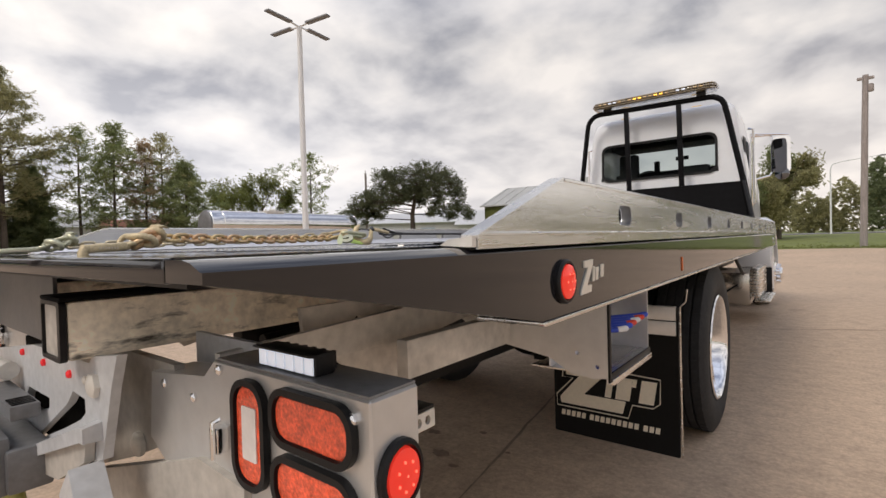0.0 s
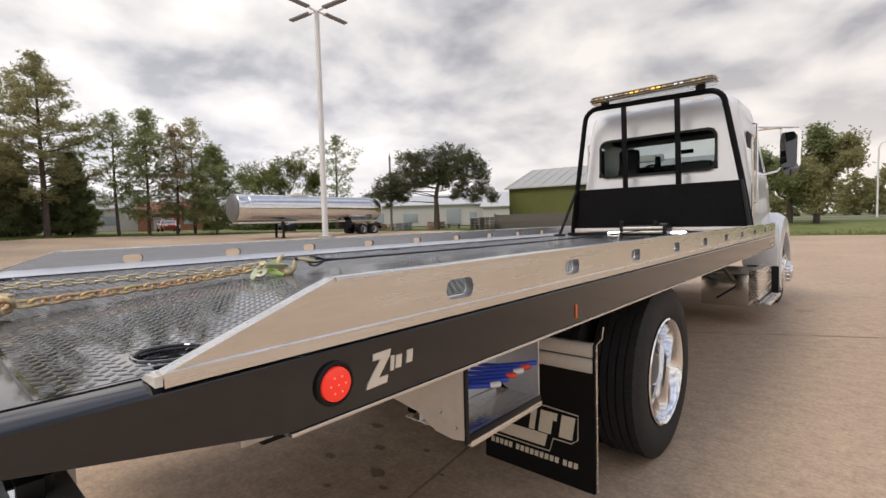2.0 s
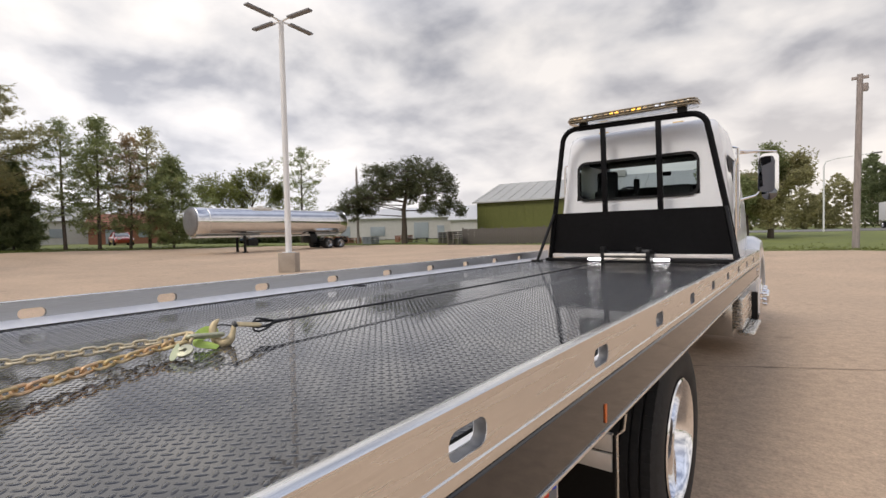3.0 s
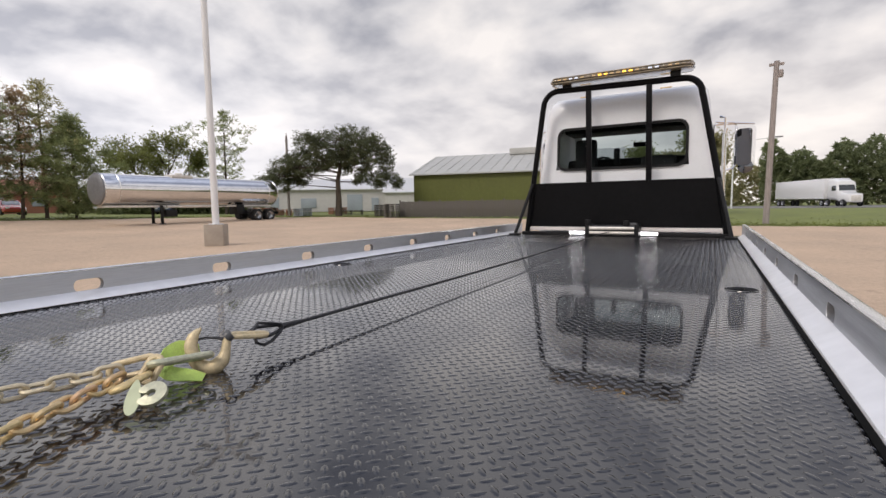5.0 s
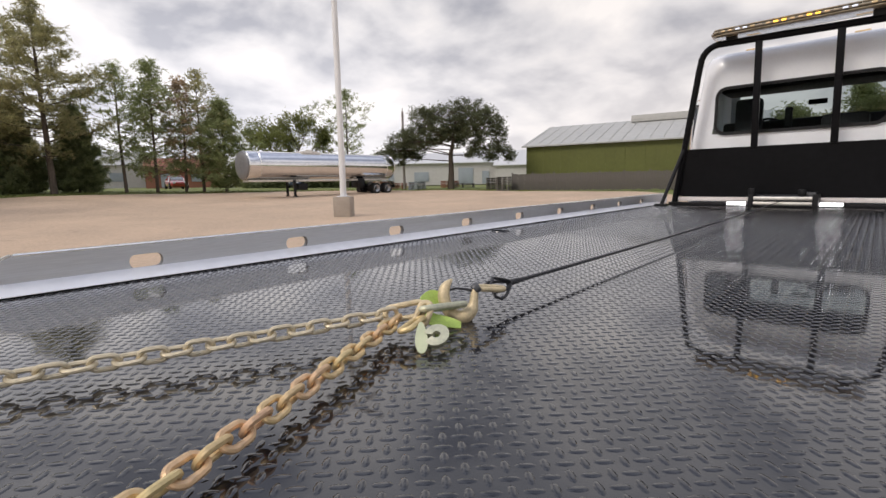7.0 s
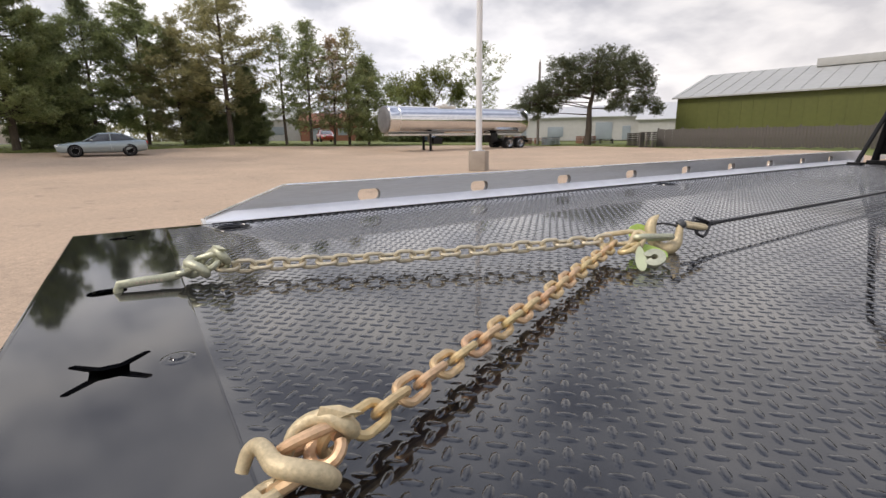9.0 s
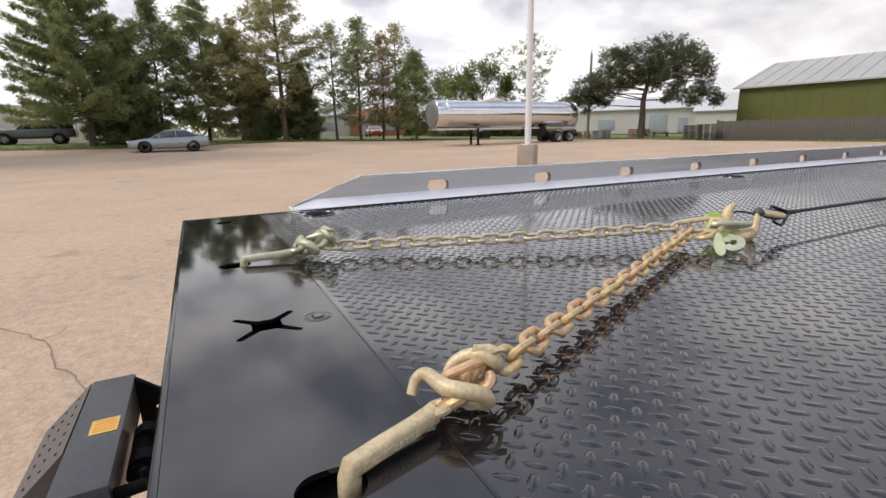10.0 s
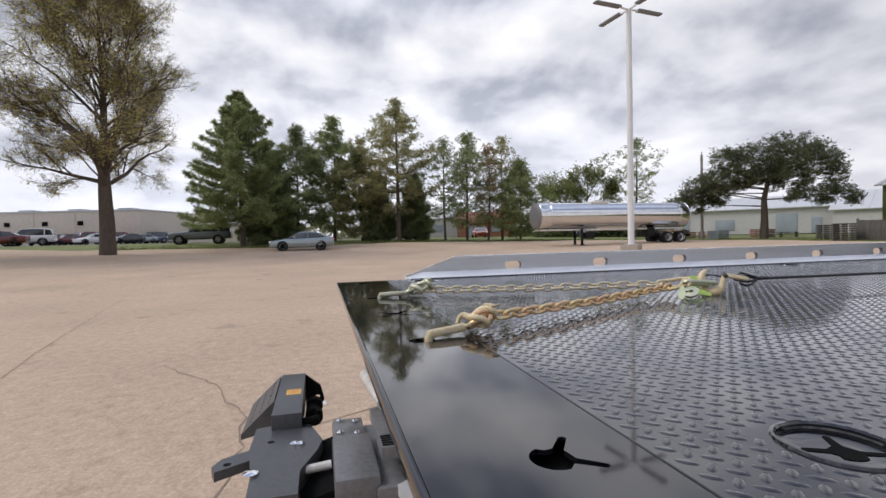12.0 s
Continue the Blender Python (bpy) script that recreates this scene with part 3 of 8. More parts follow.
    box(bm, -1.195, 1.195, 0.03, 6.7, 1.098, 1.104)
    part("underside", bm, SATIN, truck)
    bm = bmesh.new()
    box(bm, -1.15, 0.33, 0.125, 0.133, 0.93, 1.098)
    part("tail_plate", bm, CHARCOAL, truck, "grey plate under the tail")
    for s in (-1, 1):
        bm = bmesh.new()
        prof = [(0.010, DECK - 0.002), (0.010, 1.106), (0.175, 1.074), (0.60, 0.988), (6.72, 0.988), (6.72, DECK)]
        rings = []
        for x, inset in ((1.20, 0.0), (1.232, 0.0), (1.246, 0.002), (1.257, 0.0065), (1.265, 0.0135), (1.268, 0.0215)):
            rings.append([(s * x, y, z - min(inset, y) if z > 1.12 else z) for y, z in prof])
        ring_loft(bm, rings)
        part("side_channel", bm, BLACK, truck, "glossy black side channel")
        bm = bmesh.new()
        box(bm, s * 1.2 - 0.073, s * 1.2 + 0.073, 0.60, 6.74, 0.979, 0.9865, 0.002)
        part("lower_trim", bm, ALU, truck, "bright aluminium trim strip")
        # removable side rail: an upright outer sheet and a darker, rougher inner sheet behind it, pierced together
        bottom, crest = DECK + 0.004, 1.250
        spots = [1.087 + 0.616 * i for i in range(9)] if s > 0 else [1.066 + 0.604 * i for i in range(9)]
        outline = [(0.405, bottom), (6.74, bottom), (6.74, crest - 0.006), (6.72, crest), (0.715, crest), (0.700, crest - 0.004), (0.405, bottom + 0.009)]
        skirt = [(0.405, DECK - 0.005), (6.74, DECK - 0.005)] + outline[2:]
        holes = [rounded(0.108, 0.050, 0.022, cx=y, cy=1.188) for y in spots]
        bm = bmesh.new()
        plate(bm, skirt, holes, 0.004, SIDE_R(1.262 if s > 0 else -1.266))
        rail = part("side_rail", bm, ALU, truck, "brushed aluminium side rail with oval openings")
        bm = bmesh.new()
        plate(bm, outline, holes, 0.004, SIDE_R(1.238 if s > 0 else -1.242))
        part("inner_face", bm, ALUIN, rail)
        # linings are dark grey to paint the shade inside the rail's openings
        for y in spots:
            bm = bmesh.new()
            ring_loft(bm, [[(s * x, p, q) for p, q in rounded(w, h, 0.022, cx=y, cy=1.188)] for w, h, x in ((0.112, 0.054, 1.240), (0.112, 0.054, 1.264), (0.107, 0.049, 1.264), (0.107, 0.049, 1.240))], closed=True)
            part("opening_shade_lining", bm, BOOM, rail)
        bm = bmesh.new()
        ring_loft(bm, [[(s * x, y, z) for x, z in ((1.2365, crest - 0.004), (1.2685, crest - 0.004), (1.2685, crest + 0.001), (1.264, crest + 0.004), (1.241, crest + 0.004), (1.2365, crest + 0.001))] for y in (0.711, 6.742)])
        part("crest_strip", bm, ALU, rail)
        bm = bmesh.new()
        ring_loft(bm, [[(s * x, y, z + dz) for x, dz in ((1.2370, -0.003), (1.2680, -0.003), (1.2680, 0.003), (1.2370, 0.003))] for y, z in ((0.403, bottom + 0.009), (0.707, crest + 0.0005))])
        part("taper_strip", bm, ALU, rail)
        bm = bmesh.new()
        ring_loft(bm, [[(s * x, y, z) for x, z in ((1.2655, bottom + 0.010), (1.2690, bottom + 0.011), (1.2690, bottom + 0.014), (1.2655, bottom + 0.017))] for y in (0.41, 6.74)])
        part("rail_foot", bm, ALU, rail)
        bm = bmesh.new()
        ring_loft(bm, [[(s * x, y, z) for x, z in ((x0, bottom - 0.003), (1.2405, bottom - 0.003), (1.2405, bottom + h), (1.2345, bottom + h), (x0 + 0.003, bottom + 0.005))] for y, h, x0 in ((0.405, 0.006, 1.205), (0.50, 0.034, 1.183), (6.4, 0.034, 1.183))])
        part("inner_foot", bm, BRIGHTFOOT, rail, "bright aluminium foot of the rail")
        # thin near-black strip along the foot of the rail
        bm = bmesh.new()
        box(bm, s * 1.1765 - 0.0065, s * 1.1765 + 0.0065, 0.42, 6.4, DECK + 0.0022, DECK + 0.006, 0.001)
        part("rail_dark_strip", bm, DARK, rail)
        bm = bmesh.new()
        ring_loft(bm, [[(s * x, y, z) for x, z in ((1.205, bottom - 0.003), (1.264, bottom - 0.006), (1.264, bottom + 0.010), (1.220, bottom + 0.006))] for y in (0.393, 0.404)])
        part("rail_end", bm, GALV, rail)
    # side marker, badge, reflector
    at = lambda x, y, z: axes((x, y, z), (0, 1, 0), (0, 0, 1))
    bm = bmesh.new()
    lathe(bm, [(0.043, 0.0), (0.043, 0.006), (0.040, 0.010), (0.036, 0.010), (0.034, 0.004), (0.001, 0.004)], 28, at(1.268, 0.695, 1.052))
    lamp = part("marker_lamp", bm, SATIN, truck, "round marker lamp in a black grommet")
    bm = bmesh.new()
    lathe(bm, [(0.0335, 0.004), (0.033, 0.011), (0.022, 0.0155), (0.001, 0.017)], 24, at(1.268, 0.695, 1.052))
    part("lens", bm, RED, lamp, "lit red lens")
    for q in range(7):
        bm = bmesh.new()
        a = 2 * math.pi * q / 6
        rr = 0.017 if q < 6 else 0
        lathe(bm, [(0.0022, 0.013), (0.0018, 0.0170), (0.0005, 0.0178)], 8, at(1.268, 0.695 + rr * math.cos(a), 1.052 + rr * math.sin(a)))
        part("led", bm, LEDRED, lamp)
    bm = bmesh.new()
    plate(bm, [(0.792, 1.072), (0.792, 1.086), (0.842, 1.088), (0.838, 1.074), (0.806, 1.034), (0.832, 1.034), (0.828, 1.019), (0.772, 1.017), (0.776, 1.028), (0.812, 1.072)], [], 0.003, SIDE_R(1.2682))
    badge = part("badge", bm, BADGE, truck, "silver badge on the side channel")
    for y0, y1, z0, z1 in ((0.838, 0.848, 1.040, 1.072), (0.853, 0.870, 1.042, 1.070), (0.886, 0.904, 1.046, 1.074)):
        bm = bmesh.new()
        plate(bm, [(y0, z0), (y1, z0), (y1 + 0.004, z1), (y0 + 0.004, z1)], [], 0.003, SIDE_R(1.2682))
        part("bar", bm, BADGE, badge)
    bm = bmesh.new()
    plate(bm, rounded(0.012, 0.05, 0.003, cx=1.719, cy=1.03), [], 0.003, SIDE_R(1.2682))
    part("reflector", bm, ORANGE, truck, "small orange side reflector")
    bm = bmesh.new()
    plate(bm, rounded(0.16, 0.07, 0.02, cx=6.45, cy=1.045), [rounded(0.03, 0.05, 0.01, cx=6.42 + 0.05 * i, cy=1.045) for i in (0, 1)], 0.004, SIDE_R(1.2682))
    part("front_bracket", bm, ALU, truck)


LEDRED = glowing("red_led_point", (1.0, 0.16, 0.10), 0.9)
bed()


def tyre_mesh(r, w):
    bm = bmesh.new()
    h = w / 2
    prof = [(0.285, -h * 0.80), (0.31, -h * 0.93), (0.36, -h), (0.42, -h), (r - 0.03, -h * 0.93), (r - 0.008, -h * 0.84)]
    zs = [-0.80, -0.52, -0.50, -0.46, -0.44, -0.20, -0.18, -0.14, -0.12, 0.12, 0.14, 0.18, 0.20, 0.44, 0.46, 0.50, 0.52, 0.80]
    for i, f in enumerate(zs):
        groove = i in (2, 3, 6, 7, 10, 11, 14, 15)
        prof.append((r - (0.014 if groove else 0.0), h * f))
    prof += [(a, -z) for a, z in prof[5::-1]]
    lathe(bm, prof, 56, caps=False)
    # blocks across the tread
    for k in range(56):
        a = 2 * math.pi * k / 56
        m = Matrix.Rotation(a, 4, "Z") @ Matrix.Translation((r + 0.001, 0, 0))
        box(bm, -0.006, 0.001, -0.013, 0.013, -h * 0.80, -h * 0.54, m=m)
        box(bm, -0.006, 0.001, -0.013, 0.013, h * 0.54, h * 0.80, m=m)
    return finish("tyre", bm, RUBBER)


def rim_mesh(dish):
    """Polished disc wheel; dish is how far its hub face lies behind the outer lip."""
    bm = bmesh.new()
    prof = [(0.292, 0.118), (0.300, 0.130), (0.292, 0.136), (0.283, 0.128), (0.272, 0.10), (0.262, 0.125 - dish * 0.9), (0.235, 0.118 - dish), (0.19, 0.128 - dish), (0.175, 0.140 - dish),
            (0.105, 0.145 - dish), (0.10, 0.205 - dish), (0.085, 0.222 - dish), (0.001, 0.226 - dish)]
    lathe(bm, prof, 40, caps=False)
    me = finish("rim", bm, CHROME)
    me.materials.append(CHARCOAL if dish > 0 else CHROME)
    for f in me.polygons:
        if math.hypot(f.center.x, f.center.y) < 0.236:
            f.material_index = 1
    return me


NUT = None


def wheel(x, y, z, side, dish, parent, r=0.48):
    """A wheel with its face towards side (+1 right, -1 left)."""
    global NUT
    m = Matrix.Translation((x, y, z)) @ Matrix.Rotation(radians(90 * side), 4, "Y")
    t = share("wheel", TYRE, parent, m)
    tagged(t, label="black road tyre on a polished wheel")
    share("rim", RIM[dish], t, Matrix.Identity(4))
    if NUT is None:
        bm = bmesh.new()
        lathe(bm, [(0.019, 0), (0.019, 0.03), (0.012, 0.05), (0.001, 0.052)], 8)
        NUT = finish("wheel_nut", bm, CHROME)
    for k in range(10):
        a = 2 * math.pi * k / 10
        share("wheel_nut", NUT, t, Matrix.Translation((0.135 * math.cos(a), 0.135 * math.sin(a), 0.148 - dish)))
    return t


TYRE = tyre_mesh(0.48, 0.27)
RIM = {0.16: rim_mesh(0.16), -0.06: rim_mesh(-0.06)}
for s in (-1, 1):
    wheel(s * 1.07, 2.985, 0.48, s, 0.16, truck)
    wheel(s * 0.76, 2.985, 0.48, -s, 0.16, truck)
    wheel(s * 0.95, 9.02, 0.48, s, -0.06, truck)


def chassis():
    for s in (-1, 1):
        bm = bmesh.new()
        box(bm, s * 0.41 - 0.066, s * 0.41 + 0.066, 0.112, 6.5, 0.923, 1.043, 0.010)
        sill = part("bed_sill", bm, SILL, truck, "grimy steel bed sill under the deck")
        # black ring paints in the shaded gap round the end plate
        bm = bmesh.new()
        plate(bm, rounded(0.134, 0.122, 0.010, 4, s * 0.41, 0.983), [rounded(0.112, 0.106, 0.008, 4, s * 0.41 - 0.006, 0.983)], 0.012, REAR(0.1115))
        part("end_gap_shade", bm, SATIN, sill)
        bm = bmesh.new()
        box(bm, s * 0.41 - 0.062, s * 0.41 + 0.056, 0.1060, 0.1110, 0.929, 1.037)
        part("end_plate", bm, DIRTYGREY, sill, "grey end plate of the sill")
        bm = bmesh.new()
        box(bm, s * 0.41 - 0.074, s * 0.41 + 0.070, 0.100, 1.5, 1.044, 1.053, 0.003)
        part("sill_cover", bm, DARK, sill, "black plate on top of the sill")
        bm = bmesh.new()
        box(bm, s * 0.43 - 0.04, s * 0.43 + 0.04, 0.95, 9.9, 0.60, 0.86, 0.012)
        part("frame_rail", bm, SATIN, truck)
        # hinge bracket and its holes
        bm = bmesh.new()
        plate(bm, [(0.55, 0.985), (0.98, 0.985), (1.02, 0.86), (0.92, 0.72), (0.80, 0.70), (0.70, 0.80), (0.56, 0.90)], [circle(0.012, 10, 0.74, 0.93), circle(0.012, 10, 0.86, 0.93), circle(0.012, 10, 0.86, 0.87)], 0.014, SIDE_R(s * 0.62 - 0.007))
        part("hinge_bracket", bm, GALV, truck, "pale steel hinge bracket")
        bm = bmesh.new()
        plate(bm, [(0.30, 0.93), (1.5, 0.985), (1.5, 0.93), (0.95, 0.86), (0.3, 0.87)], [], 0.02, SIDE_R(s * 0.70 - 0.01))
        part("stiffener", bm, GALV, truck)
        bm = bmesh.new()
        box(bm, s * 0.83 - 0.02, s * 0.83 + 0.02, 0.70, 1.7, 0.80, 0.90, 0.008)
        part("outrigger", bm, GALV, truck)
        bm = bmesh.new()
        tube(bm, [(s * 0.30, 1.0, 0.72), (s * 0.30, 1.4, 0.74)], 0.03, 12)
        tube(bm, [(s * 0.30, 1.4, 0.74), (s * 0.30, 2.4, 0.8)], 0.05, 14)
        part("tilt_cylinder", bm, SATIN, truck)
    for i, y in enumerate((0.62, 1.25, 1.9, 2.55, 3.2, 3.85, 4.5, 5.15, 5.8, 6.4)):
        bm = bmesh.new()
        box(bm, -1.21, 1.21, y - 0.03, y + 0.03, 1.03, 1.13, 0.006)
        part("cross_member", bm, GALV if i < 2 else SATIN, truck)
    bm = bmesh.new()
    tube(bm, [(-0.95, 2.985, 0.48), (0.95, 2.985, 0.48)], 0.07, 14)
    lathe(bm, [(0.02, -0.2), (0.16, -0.12), (0.2, 0), (0.16, 0.12), (0.02, 0.2)], 18, Matrix.Translation((0, 2.985, 0.48)) @ Matrix.Rotation(radians(90), 4, "X"))
    part("rear_axle", bm, SATIN, truck)
    bm = bmesh.new()
    tube(bm, [(-0.95, 9.02, 0.46), (0.95, 9.02, 0.46)], 0.05, 12)
    part("front_axle", bm, SATIN, truck)


def mud_flaps():
    # folded mud guard and flap behind each pair of rear wheels
    for s in (-1, 1):
        bm = bmesh.new()
        plate(bm, rounded(0.585, 0.66, 0.006, 2, cx=s * 0.892, cy=0.528), [], 0.009, REAR(2.045))
        flap = part("mud_flap", bm, FLAP, truck, "black rubber mud flap with cream print")
        bm = bmesh.new()
        box(bm, s * 0.892 - 0.285, s * 0.892 + 0.285, 2.022, 2.034, 0.735, 0.796, 0.002)
        part("flap_clamp", bm, HOUSING, flap, "aluminium flap clamp bar")
        bm = bmesh.new()
        box(bm, s * 0.892 - 0.285, s * 0.892 + 0.285, 2.028, 2.05, 0.80, 0.862, 0.003)
        part("flap_hanger", bm, HOUSING, flap, "aluminium flap hanger")
        bm = bmesh.new()
        tube(bm, [(s * 1.192, 2.04, 0.20), (s * 1.192, 2.04, 0.86), (s * 1.215, 2.04, 0.885), (s * 1.222, 2.04, 0.94)], 0.004, 6)
        part("flap_edge_rod", bm, ALU, flap)
        if s > 0:
            # printed panel: a big slanted figure, three outlined blocks and a row of small bars
            y = 2.0355
            shapes = [[(0.66, 0.535), (0.84, 0.535), (0.845, 0.50), (0.755, 0.405), (0.955, 0.405), (0.94, 0.345), (0.635, 0.345), (0.63, 0.375), (0.73, 0.49), (0.665, 0.49)]]
            for x0, x1, z0, z1 in ((0.856, 0.886, 0.41, 0.515), (0.906, 0.972, 0.41, 0.515), (0.984, 1.002, 0.478, 0.515), (1.012, 1.078, 0.41, 0.515)):
                k = 0.16 * (z1 - z0)
                shapes.append([(x0, z0), (x1, z0), (x1 + k, z1), (x0 + k, z1)])
            for pts in shapes:
                bm = bmesh.new()
                plate(bm, pts, [], 0.0012, REAR(y))
                part("print_block", bm, PRINT, flap)
            bm = bmesh.new()
            outer = [(0.615, 0.33), (0.965, 0.33), (0.985, 0.395), (1.075, 0.395), (1.105, 0.42), (1.108, 0.53), (0.65, 0.552), (0.645, 0.478), (0.70, 0.478), (0.612, 0.385)]
            tube(bm, [(px, y - 0.001, pz) for px, pz in outer], 0.0028, 4, closed=True)
            part("print_outline", bm, PRINT, flap)
            x = 0.635
            for n in (5, 9, 3):
                for k in range(n):
                    bm = bmesh.new()
                    plate(bm, [(x, 0.285), (x + 0.019, 0.285), (x + 0.023, 0.312), (x + 0.004, 0.312)], [], 0.0012, REAR(y))
                    part("print_bar", bm, PRINT, flap)
                    x += 0.0262
                x += 0.014


shifted(chassis, (0, 0, -0.008))
shifted(mud_flaps, (-0.010, 0.045, -0.040))


def control_box():
    """The lever station under the deck: bent sheet ends, open side, louvred back."""
    bm = bmesh.new()
    out = [(0.58, 0.975), (1.172, 0.975), (1.172, 0.735), (1.13, 0.728), (1.06, 0.735), (0.99, 0.775), (0.80, 0.805), (0.70, 0.835), (0.62, 0.90)]
    plate(bm, out, [circle(0.008, 10, 0.90, 0.93), circle(0.009, 10, 0.945, 0.925), circle(0.007, 8, 1.08, 0.80), circle(0.007, 8, 1.14, 0.765)], 0.006, REAR(1.186))
    station = part("control_box", bm, HOUSING, truck, "aluminium lever box open to the side")
    bm = bmesh.new()
    plate(bm, out, [], 0.006, REAR(1.604))
    part("end_sheet", bm, HOUSING, station)
    bm = bmesh.new()
    plate(bm, [(1.186, 0.745), (1.598, 0.745), (1.598, 0.975), (1.186, 0.975)], [rounded(0.026, 0.085, 0.006, 3, cx=1.225 + 0.046 * i, cy=0.905) for i in range(8)], 0.005, SIDE_R(0.985))
    part("louvred_back", bm, WHITE, station)
    # near-black block added behind the louvres to paint the shade in their slots
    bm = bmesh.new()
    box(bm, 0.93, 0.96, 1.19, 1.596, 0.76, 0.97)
    part("louvre_shade_block", bm, DARK, station)
    bm = bmesh.new()
    box(bm, 0.92, 1.172, 1.188, 1.598, 0.738, 0.744, 0.001)
    part("floor_sheet", bm, ALU, station)
    bm = bmesh.new()
    box(bm, 1.172, 1.178, 1.18, 1.604, 0.722, 0.748, 0.001)
    box(bm, 1.172, 1.179, 1.18, 1.195, 0.735, 0.975, 0.002)
    part("face_trim", bm, SATIN, station)
    bm = bmesh.new()
    box(bm, 1.160, 1.184, 1.20, 1.60, 0.712, 0.730, 0.002)
    part("lip", bm, ALU, station, "bright folded lip")
    for k, tip in enumerate((WHITE, BLUE, REDGRIP, WHITE, REDGRIP, BLUE)):
        bm = bmesh.new()
        y, z = 1.215 + 0.044 * k, 0.850 + 0.003 * k
        tube(bm, [(0.985, y - 0.03, z + 0.055), (1.000, y - 0.005, z + 0.020), (1.030, y + 0.02, z)], 0.005, 8)
        lever = part("lever", bm, ALU, station)
        bm = bmesh.new()
        tube(bm, [(1.022, y + 0.012, z + 0.003), (1.075, y + 0.060, z - 0.004), (1.150, y + 0.128, z)], [0.0055, 0.0080, 0.0090], 12)
        part("grip", bm, BLUE, lever, "blue rubber grip")
        bm = bmesh.new()
        tube(bm, [(1.149, y + 0.127, z), (1.170, y + 0.146, z + 0.003), (1.175, y + 0.150, z + 0.004)], [0.0098, 0.0098, 0.006], 12)
        part("tip", bm, tip, lever)


shifted(control_box, (0, 0.022, -0.012))


def lamp_pylon(s):
    """Sheet-metal tail lamp housing, lamps in rubber grommets."""
    m = (lambda x: s * x)
    bm = bmesh.new()
    rings = []
    for y in (0.25, 0.342):
        rings.append([(m(x), y, z) for x, z in ((0.615, 0.90), (0.825, 0.917), (0.856, 0.950), (1.208, 0.950), (1.208, 0.70), (0.80, 0.70), (0.68, 0.74), (0.60, 0.775))])
    ring_loft(bm, rings)
    bmesh.ops.bevel(bm, geom=list(bm.edges), offset=0.003, segments=1, affect="EDGES")
    body = part("lamp_housing", bm, HOUSING, truck, "aluminium tail lamp housing")
    bm = bmesh.new()
    box(bm, m(1.035) - 0.17, m(1.035) + 0.17, 0.252, 0.340, 0.9502, 0.954, 0.001)
    part("housing_top", bm, BOOM, body)
    out = axes((0, 0.249, 0), (1, 0, 0), (0, 0, 1))

    def oval(cx, cz, w, h, lens):
        bm = bmesh.new()
        plate(bm, rounded(w, h, min(w, h) * 0.42, 8, m(cx), cz), [rounded(w - 0.018, h - 0.018, (min(w, h) - 0.018) * 0.41, 8, m(cx), cz)], 0.012, out)
        g = part("tail_lamp", bm, SATIN, body, "lamp in a black rubber grommet")
        bm = bmesh.new()
        plate(bm, rounded(w - 0.018, h - 0.018, (min(w, h) - 0.018) * 0.41, 8, m(cx), cz), [], 0.007, out)
        bmesh.ops.bevel(bm, geom=[e for e in bm.edges if len(e.link_faces) == 2 and e.calc_face_angle(0) > 1], offset=0.003, segments=2, affect="EDGES")
        part("lens", bm, lens, g, "red moulded lens")
        return g

    oval(1.105, 0.903, 0.166, 0.076, REDDIM)
    oval(1.105, 0.818, 0.166, 0.076, REDDIM)
    g = oval(0.966, 0.862, 0.086, 0.152, REDDIM)
    bm = bmesh.new()
    plate(bm, rounded(0.036, 0.074, 0.003, 2, m(0.968), 0.864), [], 0.0092, out)
    part("reflector", bm, REFLECT, g, "white reflector")
    # round lamp on the outer face
    turn = axes((m(1.2085), 0.297, 0.857), (0, s, 0), (0, 0, 1))
    bm = bmesh.new()
    lathe(bm, [(0.041, 0), (0.041, 0.007), (0.038, 0.010), (0.034, 0.010), (0.032, 0.004), (0.001, 0.004)], 28, turn)
    g = part("side_lamp", bm, SATIN, body, "round lamp in a black grommet")
    bm = bmesh.new()
    lathe(bm, [(0.0318, 0.004), (0.030, 0.010), (0.020, 0.0135), (0.001, 0.015)], 24, turn)
    part("lens", bm, RED, g, "lit red lens")
    for q in range(8):
        bm = bmesh.new()
        a = 2 * math.pi * q / 7
        rr = 0.017 if q < 7 else 0
        lathe(bm, [(0.0022, 0.012), (0.0018, 0.0152), (0.0005, 0.0160)], 8, turn @ Matrix.Translation((rr * math.cos(a), rr * math.sin(a), 0)))
        part("led", bm, LEDRED, g)
    # work lamp above the housing
    bm = bmesh.new()
    box(bm, m(1.031) - 0.066, m(1.031) + 0.066, 0.264, 0.300, 0.955, 0.984, 0.005)
    work = part("work_lamp", bm, SATIN, body, "small lit work lamp with cooling fins")
    bm = bmesh.new()
    box(bm, m(1.031) - 0.066, m(1.031) + 0.066, 0.254, 0.264, 0.981, 0.984, 0.001)
    part("hood", bm, SATIN, work)
    for k in range(6):
        bm = bmesh.new()
        box(bm, m(1.031) - 0.057 + 0.021 * k, m(1.031) - 0.050 + 0.021 * k, 0.300, 0.312, 0.958, 0.981, 0.001)
        part("fin", bm, SATIN, work)
    for k in range(6):
        bm = bmesh.new()
        x = m(1.031) - 0.0525 + 0.021 * k
        box(bm, x - 0.0090, x + 0.0090, 0.2615, 0.2645, 0.9575, 0.979, 0.001)
        part("led_cell", bm, LEDSOFT, work, "white lit cell")
    for x, z in ((0.877, 0.938), (1.18, 0.925), (0.79, 0.882), (0.68, 0.888)):
        bm = bmesh.new()
